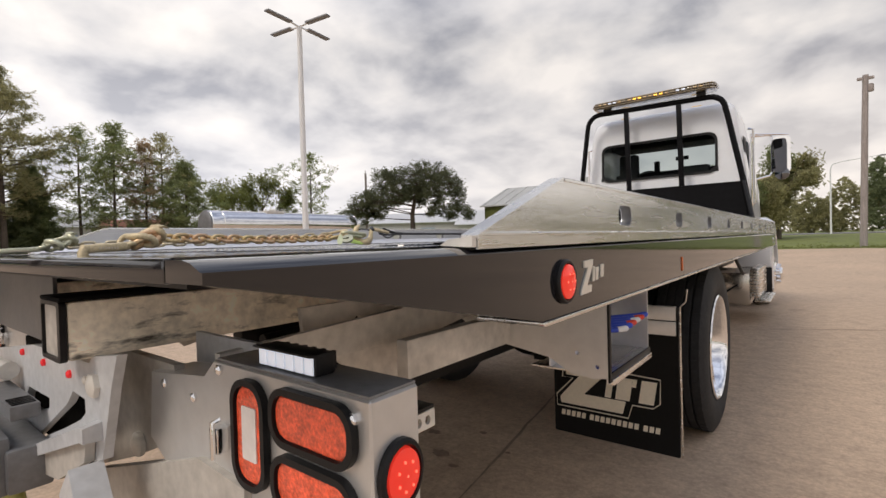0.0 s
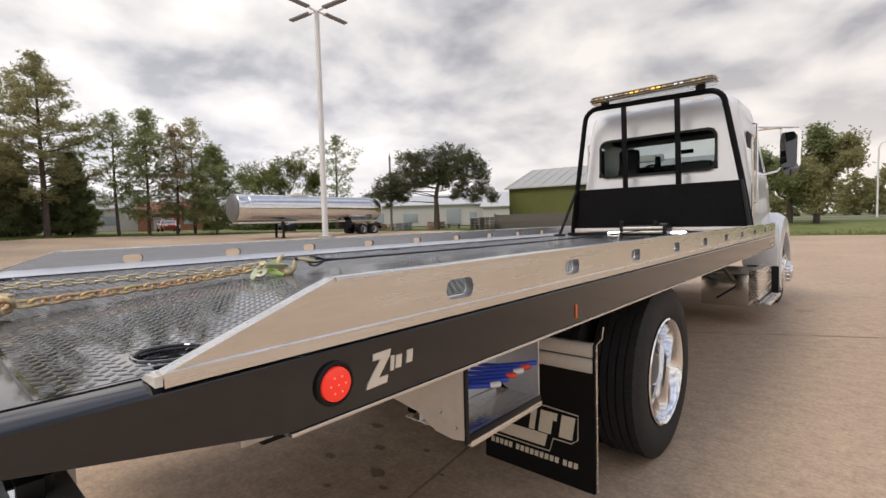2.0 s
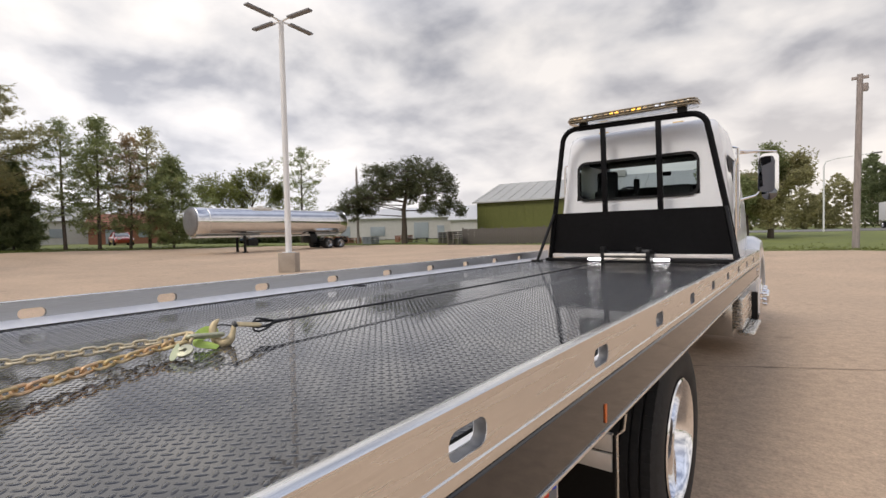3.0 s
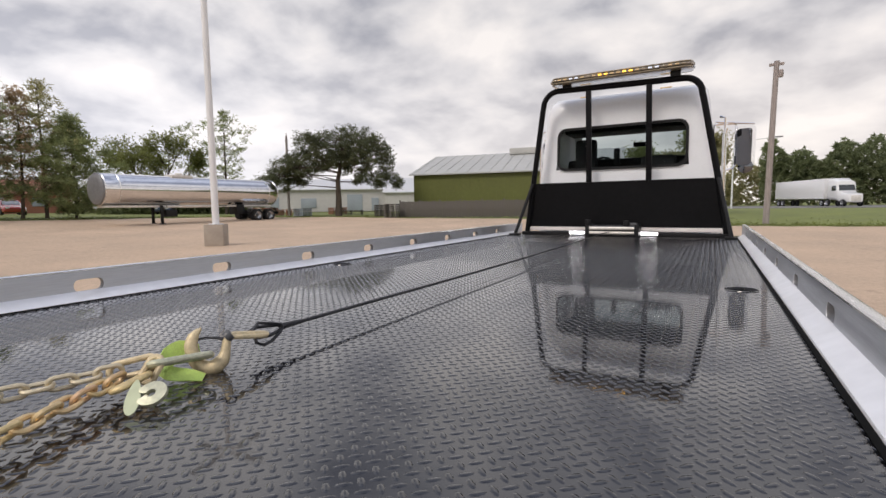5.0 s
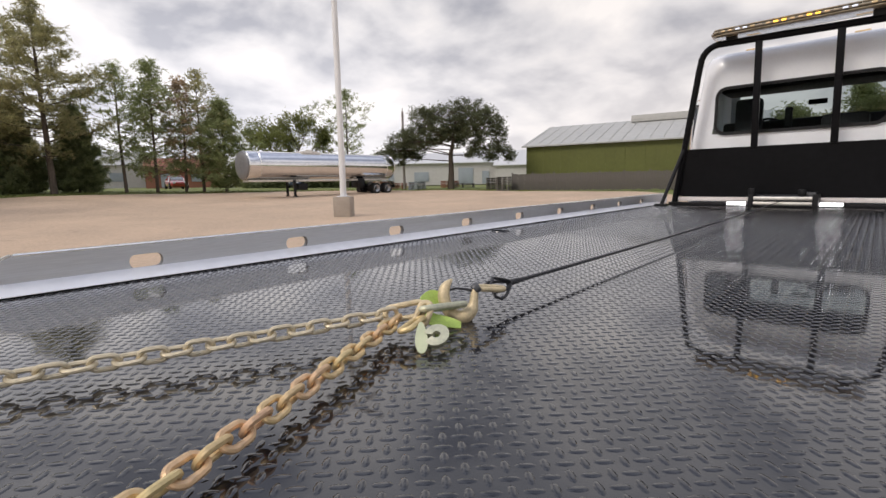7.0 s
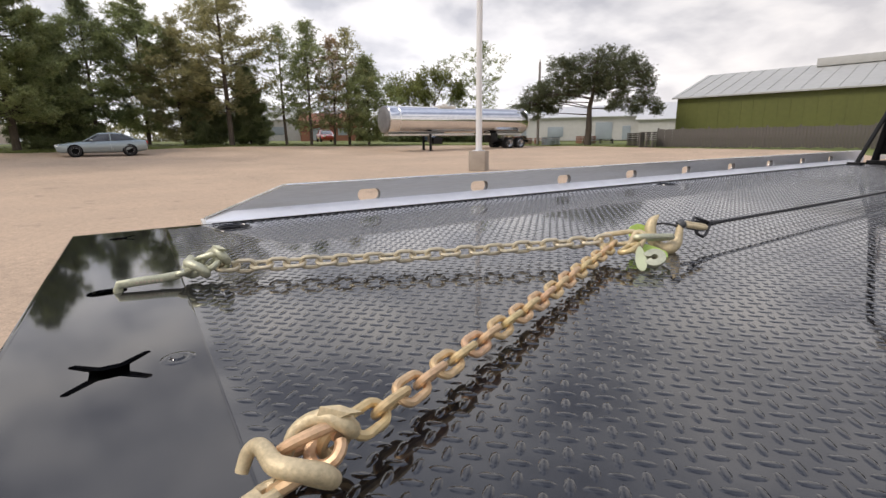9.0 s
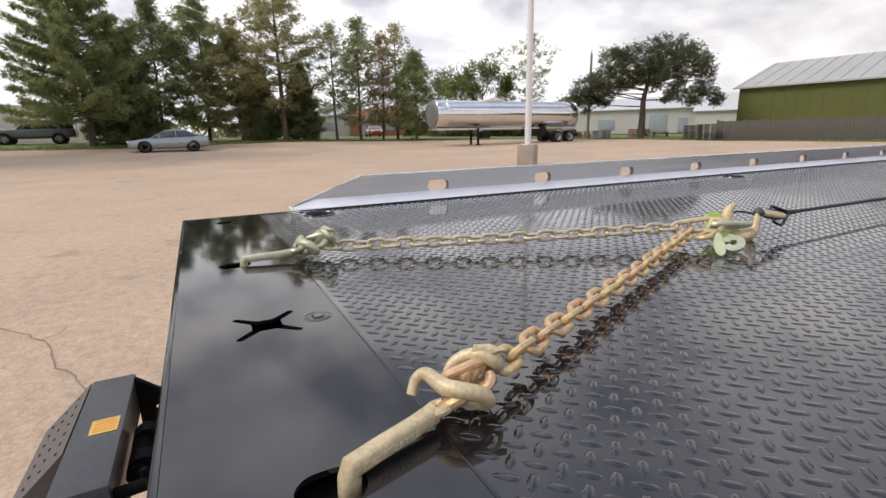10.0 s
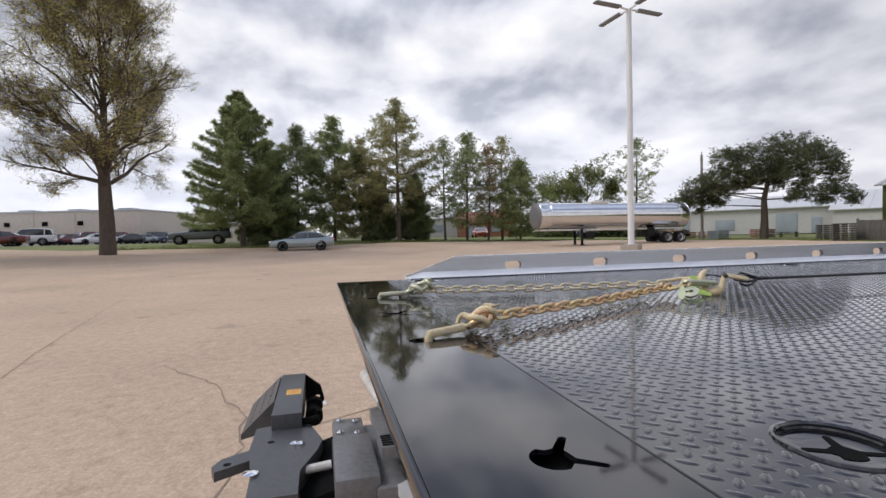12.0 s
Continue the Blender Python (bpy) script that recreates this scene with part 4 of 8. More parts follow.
        lathe(bm, [(0.0085, 0), (0.0085, 0.005), (0.005, 0.008), (0.001, 0.009)], 6, axes((m(x), 0.25, z), (1, 0, 0), (0, 0, 1)))
        part("bolt", bm, CHROME, body)
    # plug clip
    bm = bmesh.new()
    box(bm, m(0.885) - 0.012, m(0.885) + 0.012, 0.228, 0.25, 0.82, 0.858, 0.003)
    tube(bm, [(m(0.892), 0.224, 0.815), (m(0.892), 0.224, 0.868), (m(0.898), 0.235, 0.872)], 0.004, 6)
    part("clip", bm, CHROME, body)
    # slotted strap towards the frame
    bm = bmesh.new()
    plate(bm, [(0.343, 0.837), (0.500, 0.837), (0.500, 0.864), (0.343, 0.864)], [circle(0.0075, 10, 0.385 + 0.024 * k, 0.850) for k in range(5)], 0.006, SIDE_R(m(1.112)))
    part("slotted_strap", bm, GALV, body, "pale slotted strap")
    bm = bmesh.new()
    box(bm, m(1.100) - 0.017, m(1.100) + 0.017, 0.343, 0.500, 0.8645, 0.870, 0.001)
    part("strap_top", bm, SATIN, body)



for side in (-1, 1):
    shifted(lambda: lamp_pylon(side), None, Matrix.Translation((side * 1.208, 0.240, 0.937)) @ Matrix.Diagonal((1.14, 1.0, 1.17, 1)) @ Matrix.Translation((side * -1.208, -0.250, -0.950)))



HOOKGREEN = material("yellow_green_paint", (0.42, 0.42, 0.13), rough=0.35, vary=0.3, scale=20, fine=90, bump=0.1, bump_scale=90)


def wheel_lift():
    """The folded wheel lift behind the tail: boom, cross beam and one arm with its pad."""
    bm = bmesh.new()
    box(bm, -0.20, 0.12, -0.055, 0.075, 0.58, 0.72, 0.014)
    box(bm, -0.36, -0.18, -0.05, 0.06, 0.58, 0.715, 0.012)
    head = part("boom_head", bm, BOOM, truck, "dark grey painted boom head")
    for x, y in ((-0.33, -0.025), (-0.31, 0.03), (-0.22, -0.025), (-0.20, 0.03)):
        bm = bmesh.new()
        lathe(bm, [(0.012, 0.0), (0.012, 0.006), (0.007, 0.01), (0.001, 0.011)], 8, Matrix.Translation((x, y, 0.7155 if x < -0.19 else 0.7205)))
        part("bolt", bm, CHROME, head)
    bm = bmesh.new()
    box(bm, -0.34, 0.14, 0.062, 0.150, 0.585, 0.690, 0.010)
    part("boom_body", bm, BOOM, truck, "dark grey painted boom body under the tail")
    bm = bmesh.new()
    ring_loft(bm, [[(x, -0.165, 0.60), (x, -0.045, 0.585), (x, -0.045, 0.690), (x, -0.165, 0.655)] for x in (-0.27, 0.10)])
    part("boom_link", bm, DARK, truck)
    bm = bmesh.new()
    tube(bm, [(-0.02, -0.175, 0.695), (-0.02, -0.060, 0.705)], 0.013, 10)
    part("link_pin", bm, GALV, truck)
    bm = bmesh.new()
    plate(bm, [(-0.33, -0.31), (-0.357, -0.22), (-0.33, -0.13), (-0.175, -0.085), (-0.10, -0.10), (0.03, -0.15), (0.16, -0.15), (0.16, -0.28), (0.03, -0.285), (-0.16, -0.312)], [circle(0.012, 10, -0.20, -0.25)], 0.06, FLAT(0.662))
    plate(bm, [(-0.16, -0.30), (-0.10, -0.405), (-0.14, -0.42), (-0.19, -0.40), (-0.24, -0.31)], [circle(0.013, 12, -0.145, -0.375)], 0.03, FLAT(0.66))
    pivot = part("pivot_plate", bm, CHARCOAL, truck, "charcoal steel pivot plate")
    for x, y, r in ((-0.155, -0.175, 0.014), (-0.15, -0.155, 0.014), (0.02, -0.285, 0.022)):
        bm = bmesh.new()
        lathe(bm, [(r, 0.0), (r, 0.008), (r * 0.5, 0.012), (0.001, 0.012)], 14, Matrix.Translation((x, y, 0.722)))
        part("pin", bm, CHROME, pivot)
    bm = bmesh.new()
    box(bm, -0.82, -0.30, -0.258, -0.155, 0.665, 0.775, 0.004)
    arm = part("lift_arm", bm, CHARCOAL, truck, "charcoal lift arm with a yellow label")
    bm = bmesh.new()
    plate(bm, [(-0.58, -0.222), (-0.515, -0.222), (-0.515, -0.165), (-0.58, -0.165)], [], 0.001, FLAT(0.7752))
    part("label_plate", bm, STICKER, arm, "yellow warning label")
    for k in range(5):
        bm = bmesh.new()
        plate(bm, [(-0.572 + 0.011 * k, -0.216), (-0.569 + 0.011 * k, -0.216), (-0.569 + 0.011 * k, -0.171), (-0.572 + 0.011 * k, -0.171)], [], 0.0004, FLAT(0.7763))
        part("print_bar", bm, ORANGE, arm)
    bm = bmesh.new()
    ring_loft(bm, [[(x, y, z) for y, z in ((-0.262, 0.772), (-0.385, 0.655), (-0.385, 0.635), (-0.262, 0.66))] for x in (-0.82, -0.47)])
    pad = part("tyre_pad", bm, CHARCOAL, truck, "dark perforated tyre pad")
    DOT = None
    for i in range(7):
        for j in range(3):
            f = 0.2 + 0.28 * j
            m = axes((-0.78 + 0.044 * i, -0.262 - 0.123 * f, 0.772 - 0.117 * f + 0.001), (1, 0, 0), (0, -0.123, -0.117))
            if DOT is None:
                bm = bmesh.new()
                lathe(bm, [(0.0042, 0), (0.0042, 0.0008), (0.003, 0.0012), (0.001, 0.0012)], 6)
                DOT = finish("grip_stud", bm, DARK)
            share("grip_stud", DOT, pad, m @ Matrix.Rotation(math.pi, 4, "X"))
    bm = bmesh.new()
    plate(bm, [(-0.155, 0.775), (-0.09, 0.72), (-0.075, 0.66), (-0.095, 0.60), (-0.155, 0.60)], [circle(0.012, 10, -0.105, 0.67)], 0.02, axes((-0.80, 0, 0), (0, 1, 0), (0, 0, 1)))
    part("end_cheek", bm, DARK, arm)
    bm = bmesh.new()
    tube(bm, [(-0.60, -0.125, 0.70), (-0.42, -0.125, 0.70)], 0.024, 14)
    part("pivot_tube", bm, DARK, arm)
    for x in (-0.57, -0.45):
        bm = bmesh.new()
        tube(bm, [(x - 0.02, -0.115, 0.705), (x + 0.02, -0.115, 0.705)], 0.033, 14)
        part("collar", bm, DARK, arm)
    bm = bmesh.new()
    tube(bm, [(-0.33, -0.155, 0.73), (-0.33, -0.095, 0.735)], 0.014, 12)
    part("lock_knob", bm, DARK, arm)
    bm = bmesh.new()
    tube(bm, [(-0.345, -0.10, 0.735), (-0.345, -0.10, 0.762)], 0.008, 8)
    part("lock_pin", bm, DARK, arm)
    bm = bmesh.new()
    tube(bm, [(-0.50, -0.075, 0.735), (-0.44, -0.075, 0.755)], 0.008, 8)
    part("pin", bm, CHROME, arm)
    bm = bmesh.new()
    tube(bm, [(-0.505, 0.088, 0.83), (-0.50, 0.089, 0.83), (-0.33, 0.103, 0.83), (-0.16, 0.122, 0.825)], [0.018, 0.024, 0.025, 0.025], 14)
    part("ram", bm, GALV, truck, "grey hydraulic ram end")
    bm = bmesh.new()
    box(bm, -0.26, 0.085, 0.080, 0.140, 0.745, 0.780, 0.004)
    grate = part("step_grate", bm, BOOM, truck, "small grey slotted grate")
    for k in range(5):
        bm = bmesh.new()
        box(bm, 0.000 + 0.016 * k, 0.007 + 0.016 * k, 0.086, 0.134, 0.780, 0.7835, 0.001)
        part("grate_bar", bm, SATIN, grate)
    bm = bmesh.new()
    out = [(-0.46, 0.851), (-0.03, 0.908), (0.427, 0.921), (0.446, 0.937), (0.590, 0.957), (0.554, 0.890), (0.489, 0.732), (0.342, 0.687), (0.10, 0.655), (-0.054, 0.590), (-0.53, 0.501)]
    cuts = [[(-0.430, 0.738), (-0.304, 0.830), (-0.217, 0.822), (-0.221, 0.796)], [(-0.150, 0.725), (-0.094, 0.785), (0.110, 0.790), (0.105, 0.762), (-0.03, 0.730)],
            [(-0.100, 0.628), (0.255, 0.801), (0.307, 0.841), (0.390, 0.838), (0.391, 0.808), (0.355, 0.786), (0.225, 0.738)]]
    plate(bm, out, cuts, 0.018, REAR(0.17))
    web = part("boom_web", bm, GREY, truck, "grey painted boom plate with cut-outs")
    # dark sheet added behind the plate: the cut-outs' shade put in as colour
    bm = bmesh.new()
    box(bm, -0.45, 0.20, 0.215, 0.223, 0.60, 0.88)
    part("web_cut_shade", bm, DARK, web)
    bm = bmesh.new()
    ring_loft(bm, [[(x, y, z) for y, z in ((0.118, z0), (0.152, z0 + 0.006), (0.152, z0 - 0.032), (0.118, z0 - 0.030))] for x, z0 in ((-0.075, 0.618), (-0.057, 0.628), (0.470, 0.804), (0.494, 0.806))])
    part("web_flange", bm, GREY, web, "pale grey flange along the cut-out")
    bm = bmesh.new()
    plate(bm, [(-0.05, 0.622), (0.466, 0.800), (0.445, 0.722), (0.247, 0.630), (0.06, 0.600)], [], 0.018, REAR(0.150))
    part("gusset", bm, DIRTYGREY, web, "stained grey gusset")
    for x, z in ((-0.140, 0.876), (0.078, 0.876), (0.293, 0.878)):
        bm = bmesh.new()
        lathe(bm, [(0.0095, 0), (0.0095, 0.005), (0.006, 0.008), (0.001, 0.009)], 12, axes((x, 0.152, z), (1, 0, 0), (0, 0, 1)))
        part("marker_light", bm, REDTINY, web, "tiny red marker light")
    bm = bmesh.new()
    lathe(bm, [(0.026, 0), (0.026, 0.010), (0.016, 0.015), (0.001, 0.015)], 6, axes((0.465, 0.152, 0.881), (1, 0, 0), (0, 0, 1)))
    part("bolt_head", bm, GALV, web)
    bm = bmesh.new()
    lathe(bm, [(0.009, 0), (0.009, 0.008), (0.005, 0.011), (0.001, 0.011)], 8, axes((0.419, 0.152, 0.885), (1, 0, 0), (0, 0, 1)))
    part("bolt_head", bm, GALV, web)
    bm = bmesh.new()
    plate(bm, [(0.48, 0.60), (0.86, 0.60), (0.86, 0.93), (0.74, 0.96), (0.48, 0.96)], [], 0.012, REAR(0.36))
    part("boom_cheek", bm, GREY, truck, "grey painted cheek plate")
    bm = bmesh.new()
    plate(bm, [(0.10, 0.580), (0.335, 0.660), (0.52, 0.735), (0.58, 0.735), (0.585, 0.915), (0.10, 0.915)], [], 0.02, REAR(0.275))
    side_plate = part("boom_side", bm, DIRTYGREY, truck, "stained grey boom side plate")
    bm = bmesh.new()
    lathe(bm, [(0.028, 0), (0.028, 0.010), (0.020, 0.016), (0.001, 0.017)], 16, axes((0.395, 0.254, 0.708), (1, 0, 0), (0, 0, 1)))
    part("pivot_bolt", bm, GALV, side_plate)
    bm = bmesh.new()
    ring_loft(bm, [[(x, y, z) for x, z in ((0.180, 0.600), (0.746, 0.774), (0.90, 0.764), (0.90, 0.690), (0.237, 0.520))] for y in (0.225, 0.253)])
    part("lower_beam", bm, DIRTYGREY, truck, "stained grey lower beam")
    bm = bmesh.new()
    ring_loft(bm, [[(x + a * 0.7, y + b, z + a * 0.7) for a, b in ((-0.05, -0.03), (0.05, -0.03), (0.05, 0.03), (-0.05, 0.03))] for x, y, z in ((0.43, 0.13, 0.69), (0.60, 0.11, 0.58), (0.78, 0.09, 0.46))])
    part("boom_strut", bm, GREY, truck)
    bm = bmesh.new()
    tube(bm, [(-0.030, 0.118, 0.640), (-0.09, 0.10, 0.600), (-0.20, 0.09, 0.540)], 0.004, 6)
    part("safety_cable", bm, CHROME, truck)
    bm = bmesh.new()
    hook = [(-0.05, 0.105, 0.640), (-0.045, 0.095, 0.605), (-0.01, 0.092, 0.590), (0.025, 0.09, 0.570), (0.032, 0.09, 0.530), (0.010, 0.092, 0.490), (-0.05, 0.095, 0.462), (-0.12, 0.10, 0.455), (-0.18, 0.10, 0.475)]
    tube(bm, hook, [0.008, 0.011, 0.017, 0.022, 0.025, 0.025, 0.022, 0.015, 0.007], 12)
    part("safety_hook", bm, HOOKGREEN, truck, "pale yellow green forged hook")


shifted(wheel_lift, (0.02, 0.002, -0.02))


# ---- cab, guard, light bar, winch ----
def cab():
    cx = -0.035
    # rings of a rounded box, from the sill to the roof; columns are set where the rear window needs them
    levels = [(1.02, 1.00, 6.60, 8.62), (1.45, 1.00, 6.60, 8.60), (1.80, 0.99, 6.60, 8.50), (1.945, 0.975, 6.605, 8.42), (2.425, 0.92, 6.62, 8.10), (2.55, 0.905, 6.625, 7.98), (2.68, 0.89, 6.64, 7.86),
              (2.76, 0.87, 6.67, 7.78), (2.81, 0.83, 6.73, 7.70), (2.835, 0.70, 6.88, 7.55), (2.84, 0.3, 7.05, 7.35)]
    bm = bmesh.new()
    rows = []
    for z, w, y0, y1 in levels:
        r = 0.14
        xs = [-w + r, -0.72 * w / 0.94, 0.0, 0.69 * w / 0.94, w - r]
        ring = [(x, y0) for x in xs]
        ring += [(w - r * (1 - math.sin(radians(a))), y0 + r * (1 - math.cos(radians(a)))) for a in (30, 60, 90)]
        ring += [(w, y0 + (y1 - y0) * f) for f in (0.22, 0.40, 0.80)]
        ring += [(w - r * (1 - math.cos(radians(a))), y1 - r * (1 - math.sin(radians(a)))) for a in (0, 45, 90)]
        ring += [(-w + r * (1 - math.cos(radians(a))), y1 - r * (1 - math.sin(radians(a)))) for a in (90, 45, 0)]
        ring += [(-w, y0 + (y1 - y0) * f) for f in (0.80, 0.40, 0.22)]
        ring += [(-w + r * (1 - math.sin(radians(a))), y0 + r * (1 - math.cos(radians(a)))) for a in (90, 60, 30)]
        rows.append([bm.verts.new((cx + x, y, z)) for x, y in ring])
    k = len(rows[0])
    for li, (a, b) in enumerate(zip(rows, rows[1:])):
        for i in range(k):
            rear = li == 3 and i in (1, 2)
            sidewin = li == 3 and i in (9, 18)
            screen = li in (2, 3, 4) and i in (13,)
            if rear or sidewin or screen:
                continue
            bm.faces.new((a[i], a[(i + 1) % k], b[(i + 1) % k], b[i]))
    bm.faces.new(rows[-1])
    bm.faces.new(rows[0][::-1])
    body = part("cab_shell", bm, WHITE, truck, "white painted truck cab")
    tilt = math.atan2(0.015, 0.48)
    place = axes((cx, 6.604, 2.185), (1, 0, 0), (0, math.sin(tilt), math.cos(tilt)))
    bm = bmesh.new()
    plate(bm, rounded(1.44, 0.515, 0.11, 8, cx=-0.012), [rounded(1.385, 0.455, 0.09, 8, cx=-0.012)], 0.014, place)
    gasket = part("rear_window_gasket", bm, SATIN, body, "thick black rubber window gasket")
    bm = bmesh.new()
    plate(bm, rounded(1.39, 0.46, 0.09, 8, cx=-0.012), [], 0.004, place)
    pane = part("rear_window", bm, PANE, gasket, "tinted rear window pane")
    pane.visible_shadow = False
    # head cloth, seat backs, pillars seen through the glass
    bm = bmesh.new()
    box(bm, cx - 0.80, cx + 0.80, 6.72, 7.6, 2.60, 2.63, 0.01)
    part("head_lining", bm, SEAT, body)
    bm = bmesh.new()
    box(bm, cx - 0.95, cx + 0.95, 6.75, 8.3, 1.40, 1.90, 0.03)
    part("cab_interior", bm, SEAT, body)
    for x, w, z in ((-0.46, 0.15, 2.34), (0.40, 0.22, 2.10)):
        bm = bmesh.new()
        box(bm, cx + x - w, cx + x + w * 0.75, 6.95, 7.10, 1.7, z, 0.05)
        part("seat_back", bm, SEAT, body)
    bm = bmesh.new()
    box(bm, cx - 0.84, cx + 0.84, 7.30, 7.80, 2.47, 2.60, 0.03)
    part("overhead_shelf", bm, SEAT, body)
    bm = bmesh.new()
    box(bm, cx - 0.86, cx + 0.86, 7.55, 7.95, 1.86, 2.14, 0.05)
    part("dashboard", bm, SEAT, body)
    bm = bmesh.new()
    box(bm, cx - 0.15, cx - 0.08, 7.05, 7.12, 2.0, 2.22, 0.02)
    tube(bm, [(cx - 0.42 + 0.2 * math.cos(a * 0.4), 7.75 + 0.05 * math.sin(a * 0.4), 2.0 + 0.18 * math.sin(a * 0.4)) for a in range(16)], 0.015, 6)
    part("headrest", bm, SEAT, body)
    bm = bmesh.new()
    box(bm, cx - 0.02, cx + 0.16, 7.78, 7.8, 2.30, 2.36, 0.01)
    part("rear_view_mirror", bm, SEAT, body)
    for s in (-1, 1):
        bm = bmesh.new()
        box(bm, cx + s * 0.94 - 0.005, cx + s * 0.94 + 0.005, 7.0, 7.25, 1.95, 2.40)
        part("door_pillar", bm, SEAT, body)
        for x in (0.45,):
            bm = bmesh.new()
            box(bm, cx + s * x - 0.06, cx + s * x + 0.06, 6.79, 6.85, 2.818, 2.84, 0.006)
            part("clearance_lamp", bm, AMBERLENS, body, "small amber roof lamp")
    # bonnet and wings
    bm = bmesh.new()
    rings = []
    for y, w, z0, z1 in ((8.3, 0.95, 1.0, 1.72), (8.6, 0.93, 0.9, 1.68), (9.2, 0.86, 0.8, 1.60), (9.8, 0.75, 0.7, 1.48), (10.15, 0.66, 0.7, 1.30), (10.22, 0.6, 0.72, 1.1)):
        rings.append([(cx + w * math.copysign(abs(math.cos(a)) ** 0.5, math.cos(a)), y, (z0 + z1) / 2 + (z1 - z0) / 2 * math.copysign(abs(math.sin(a)) ** 0.5, math.sin(a))) for a in [2 * math.pi * j / 24 for j in range(24)]])
    ring_loft(bm, rings)
    part("bonnet", bm, WHITE, truck, "white sloping bonnet")
    for s in (-1, 1):
        bm = bmesh.new()
        rings = []
        for i in range(17):
            a = radians(205 - 215 * i / 16)
            ro = 0.66 + 0.06 * math.sin(a)
            y, z = 9.02 + ro * math.cos(a), 0.60 + (0.75 if math.sin(a) > 0 else 0.5) * math.sin(a) * ro / 0.66 * 0.98
            yi, zi = 9.02 + 0.56 * math.cos(a), 0.54 + 0.57 * math.sin(a)
            rings.append([(s * 0.66, y, z + 0.02), (s * 1.00, y, z + 0.01), (s * 1.10, y, z - 0.06), (s * 1.115, yi, zi + 0.02), (s * 1.105, yi, zi), (s * 0.66, yi, zi)])
        ring_loft(bm, rings)
        part("wing", bm, WHITE, truck, "white rounded front wing")
        # polished tool box, ribbed riser and step behind the front wheel
        bm = bmesh.new()
        box(bm, s * 0.70 - 0.26, s * 0.70 + 0.26, 6.88, 7.9, 0.27, 0.67, 0.015)
        part("tool_box", bm, POLISHED, truck, "polished metal tool box under the cab")
        bm = bmesh.new()
        tube(bm, [(s * 0.62, 6.868, 0.36), (s * 0.83, 6.868, 0.52)], 0.012, 8)
        part("strap", bm, SATIN, truck)
        bm = bmesh.new()
        box(bm, s * 1.012 - 0.051, s * 1.012 + 0.051, 6.87, 7.9, 0.36, 0.72, 0.006)
        riser = part("step_riser", bm, ALU, truck, "ribbed bright step riser")
        for k in range(10):
            bm = bmesh.new()
            box(bm, s * 1.012 - 0.05, s * 1.012 + 0.05, 6.858, 6.87, 0.372 + 0.0345 * k, 0.390 + 0.0345 * k, 0.003)
            part("rib", bm, ALU, riser)
        bm = bmesh.new()
        box(bm, s * 1.09 - 0.085, s * 1.09 + 0.085, 6.9, 7.9, 0.30, 0.335, 0.006)
        step = part("step", bm, ALU, truck, "ribbed lower step")
        for k in range(8):
            bm = bmesh.new()
            box(bm, s * 1.09 - 0.08, s * 1.09 + 0.08, 6.93 + 0.115 * k, 6.98 + 0.115 * k, 0.335, 0.343, 0.002)
            part("rib", bm, ALU, step)
        bm = bmesh.new()
        box(bm, s * 0.93 - 0.20, s * 0.93 + 0.18, 8.20, 8.26, 0.25, 0.655, 0.01)
        part("splash_guard", bm, SATIN, truck)
        bm = bmesh.new()
        box(bm, s * 0.89 - 0.22, s * 0.89 + 0.21, 8.19, 8.27, 0.66, 1.24, 0.02)
        part("wing_skirt", bm, WHITE, truck, "white rear skirt of the front wing")
        bm = bmesh.new()
        tube(bm, [(s * 1.0, 5.2, 0.92), (s * 1.02, 5.6, 0.75)], 0.016, 8)
        part("hose", bm, SATIN, truck)
        # mirror on its tube frame
        bx = cx + s * 0.95
        bm = bmesh.new()
        tube(bm, [(bx, 7.72, 2.50), (s * 1.12, 7.86, 2.515), (s * 1.150, 7.9, 2.50), (s * 1.150, 7.9, 2.0), (s * 1.12, 7.88, 1.955), (bx + s * 0.03, 7.75, 1.90)], 0.014, 8)
        tube(bm, [(bx, 7.72, 2.535), (s * 1.34, 7.90, 2.50)], 0.012, 8)
        arm = part("mirror_arm", bm, CHROME, truck, "polished mirror arm")
        bm = bmesh.new()
        plate(bm, rounded(0.20, 0.50, 0.05, 5, s * 1.262, 2.235), [], 0.05, REAR(7.93))
        head = part("mirror_head", bm, CHROME, arm, "tall polished mirror")
        bm = bmesh.new()
        plate(bm, rounded(0.165, 0.45, 0.04, 5, s * 1.262, 2.24), [], 0.004, axes((0, 8.40, 0), (1, -0.20 * s, 0), (0, -0.15, 1)))
        part("mirror_glass", bm, MIRROR, head)
        bm = bmesh.new()
        lathe(bm, [(0.085, 0.0), (0.085, 0.02), (0.07, 0.03), (0.001, 0.045)], 24, axes((s * 1.262, 7.90, 1.975), (1, 0, 0), (0, 0, 1)))
        part("convex_mirror", bm, MIRROR, head)
        bm = bmesh.new()
        tube(bm, [(cx + s * 0.995, 6.95, 2.48), (cx + s * 1.05, 6.95, 2.46), (cx + s * 1.06, 6.95, 1.55), (cx + s * 1.0, 6.95, 1.50)], 0.015, 8)
        part("grab_handle", bm, CHROME, truck)
        bm = bmesh.new()
        tube(bm, [(cx + s * 1.04, 6.75, 1.0), (cx + s * 1.04, 6.75, 2.25), (cx + s * 1.06, 6.75, 2.32)], 0.018, 12)
        if s > 0:
            part("stack_pipe", bm, CHROME, truck)
        else:
            bm.free()


POLISHED = material("polished_sheet", (0.62, 0.60, 0.57), rough=0.16, metal=1, vary=0.08, scale=3, fine=20, bump=0.02, bump_scale=12)
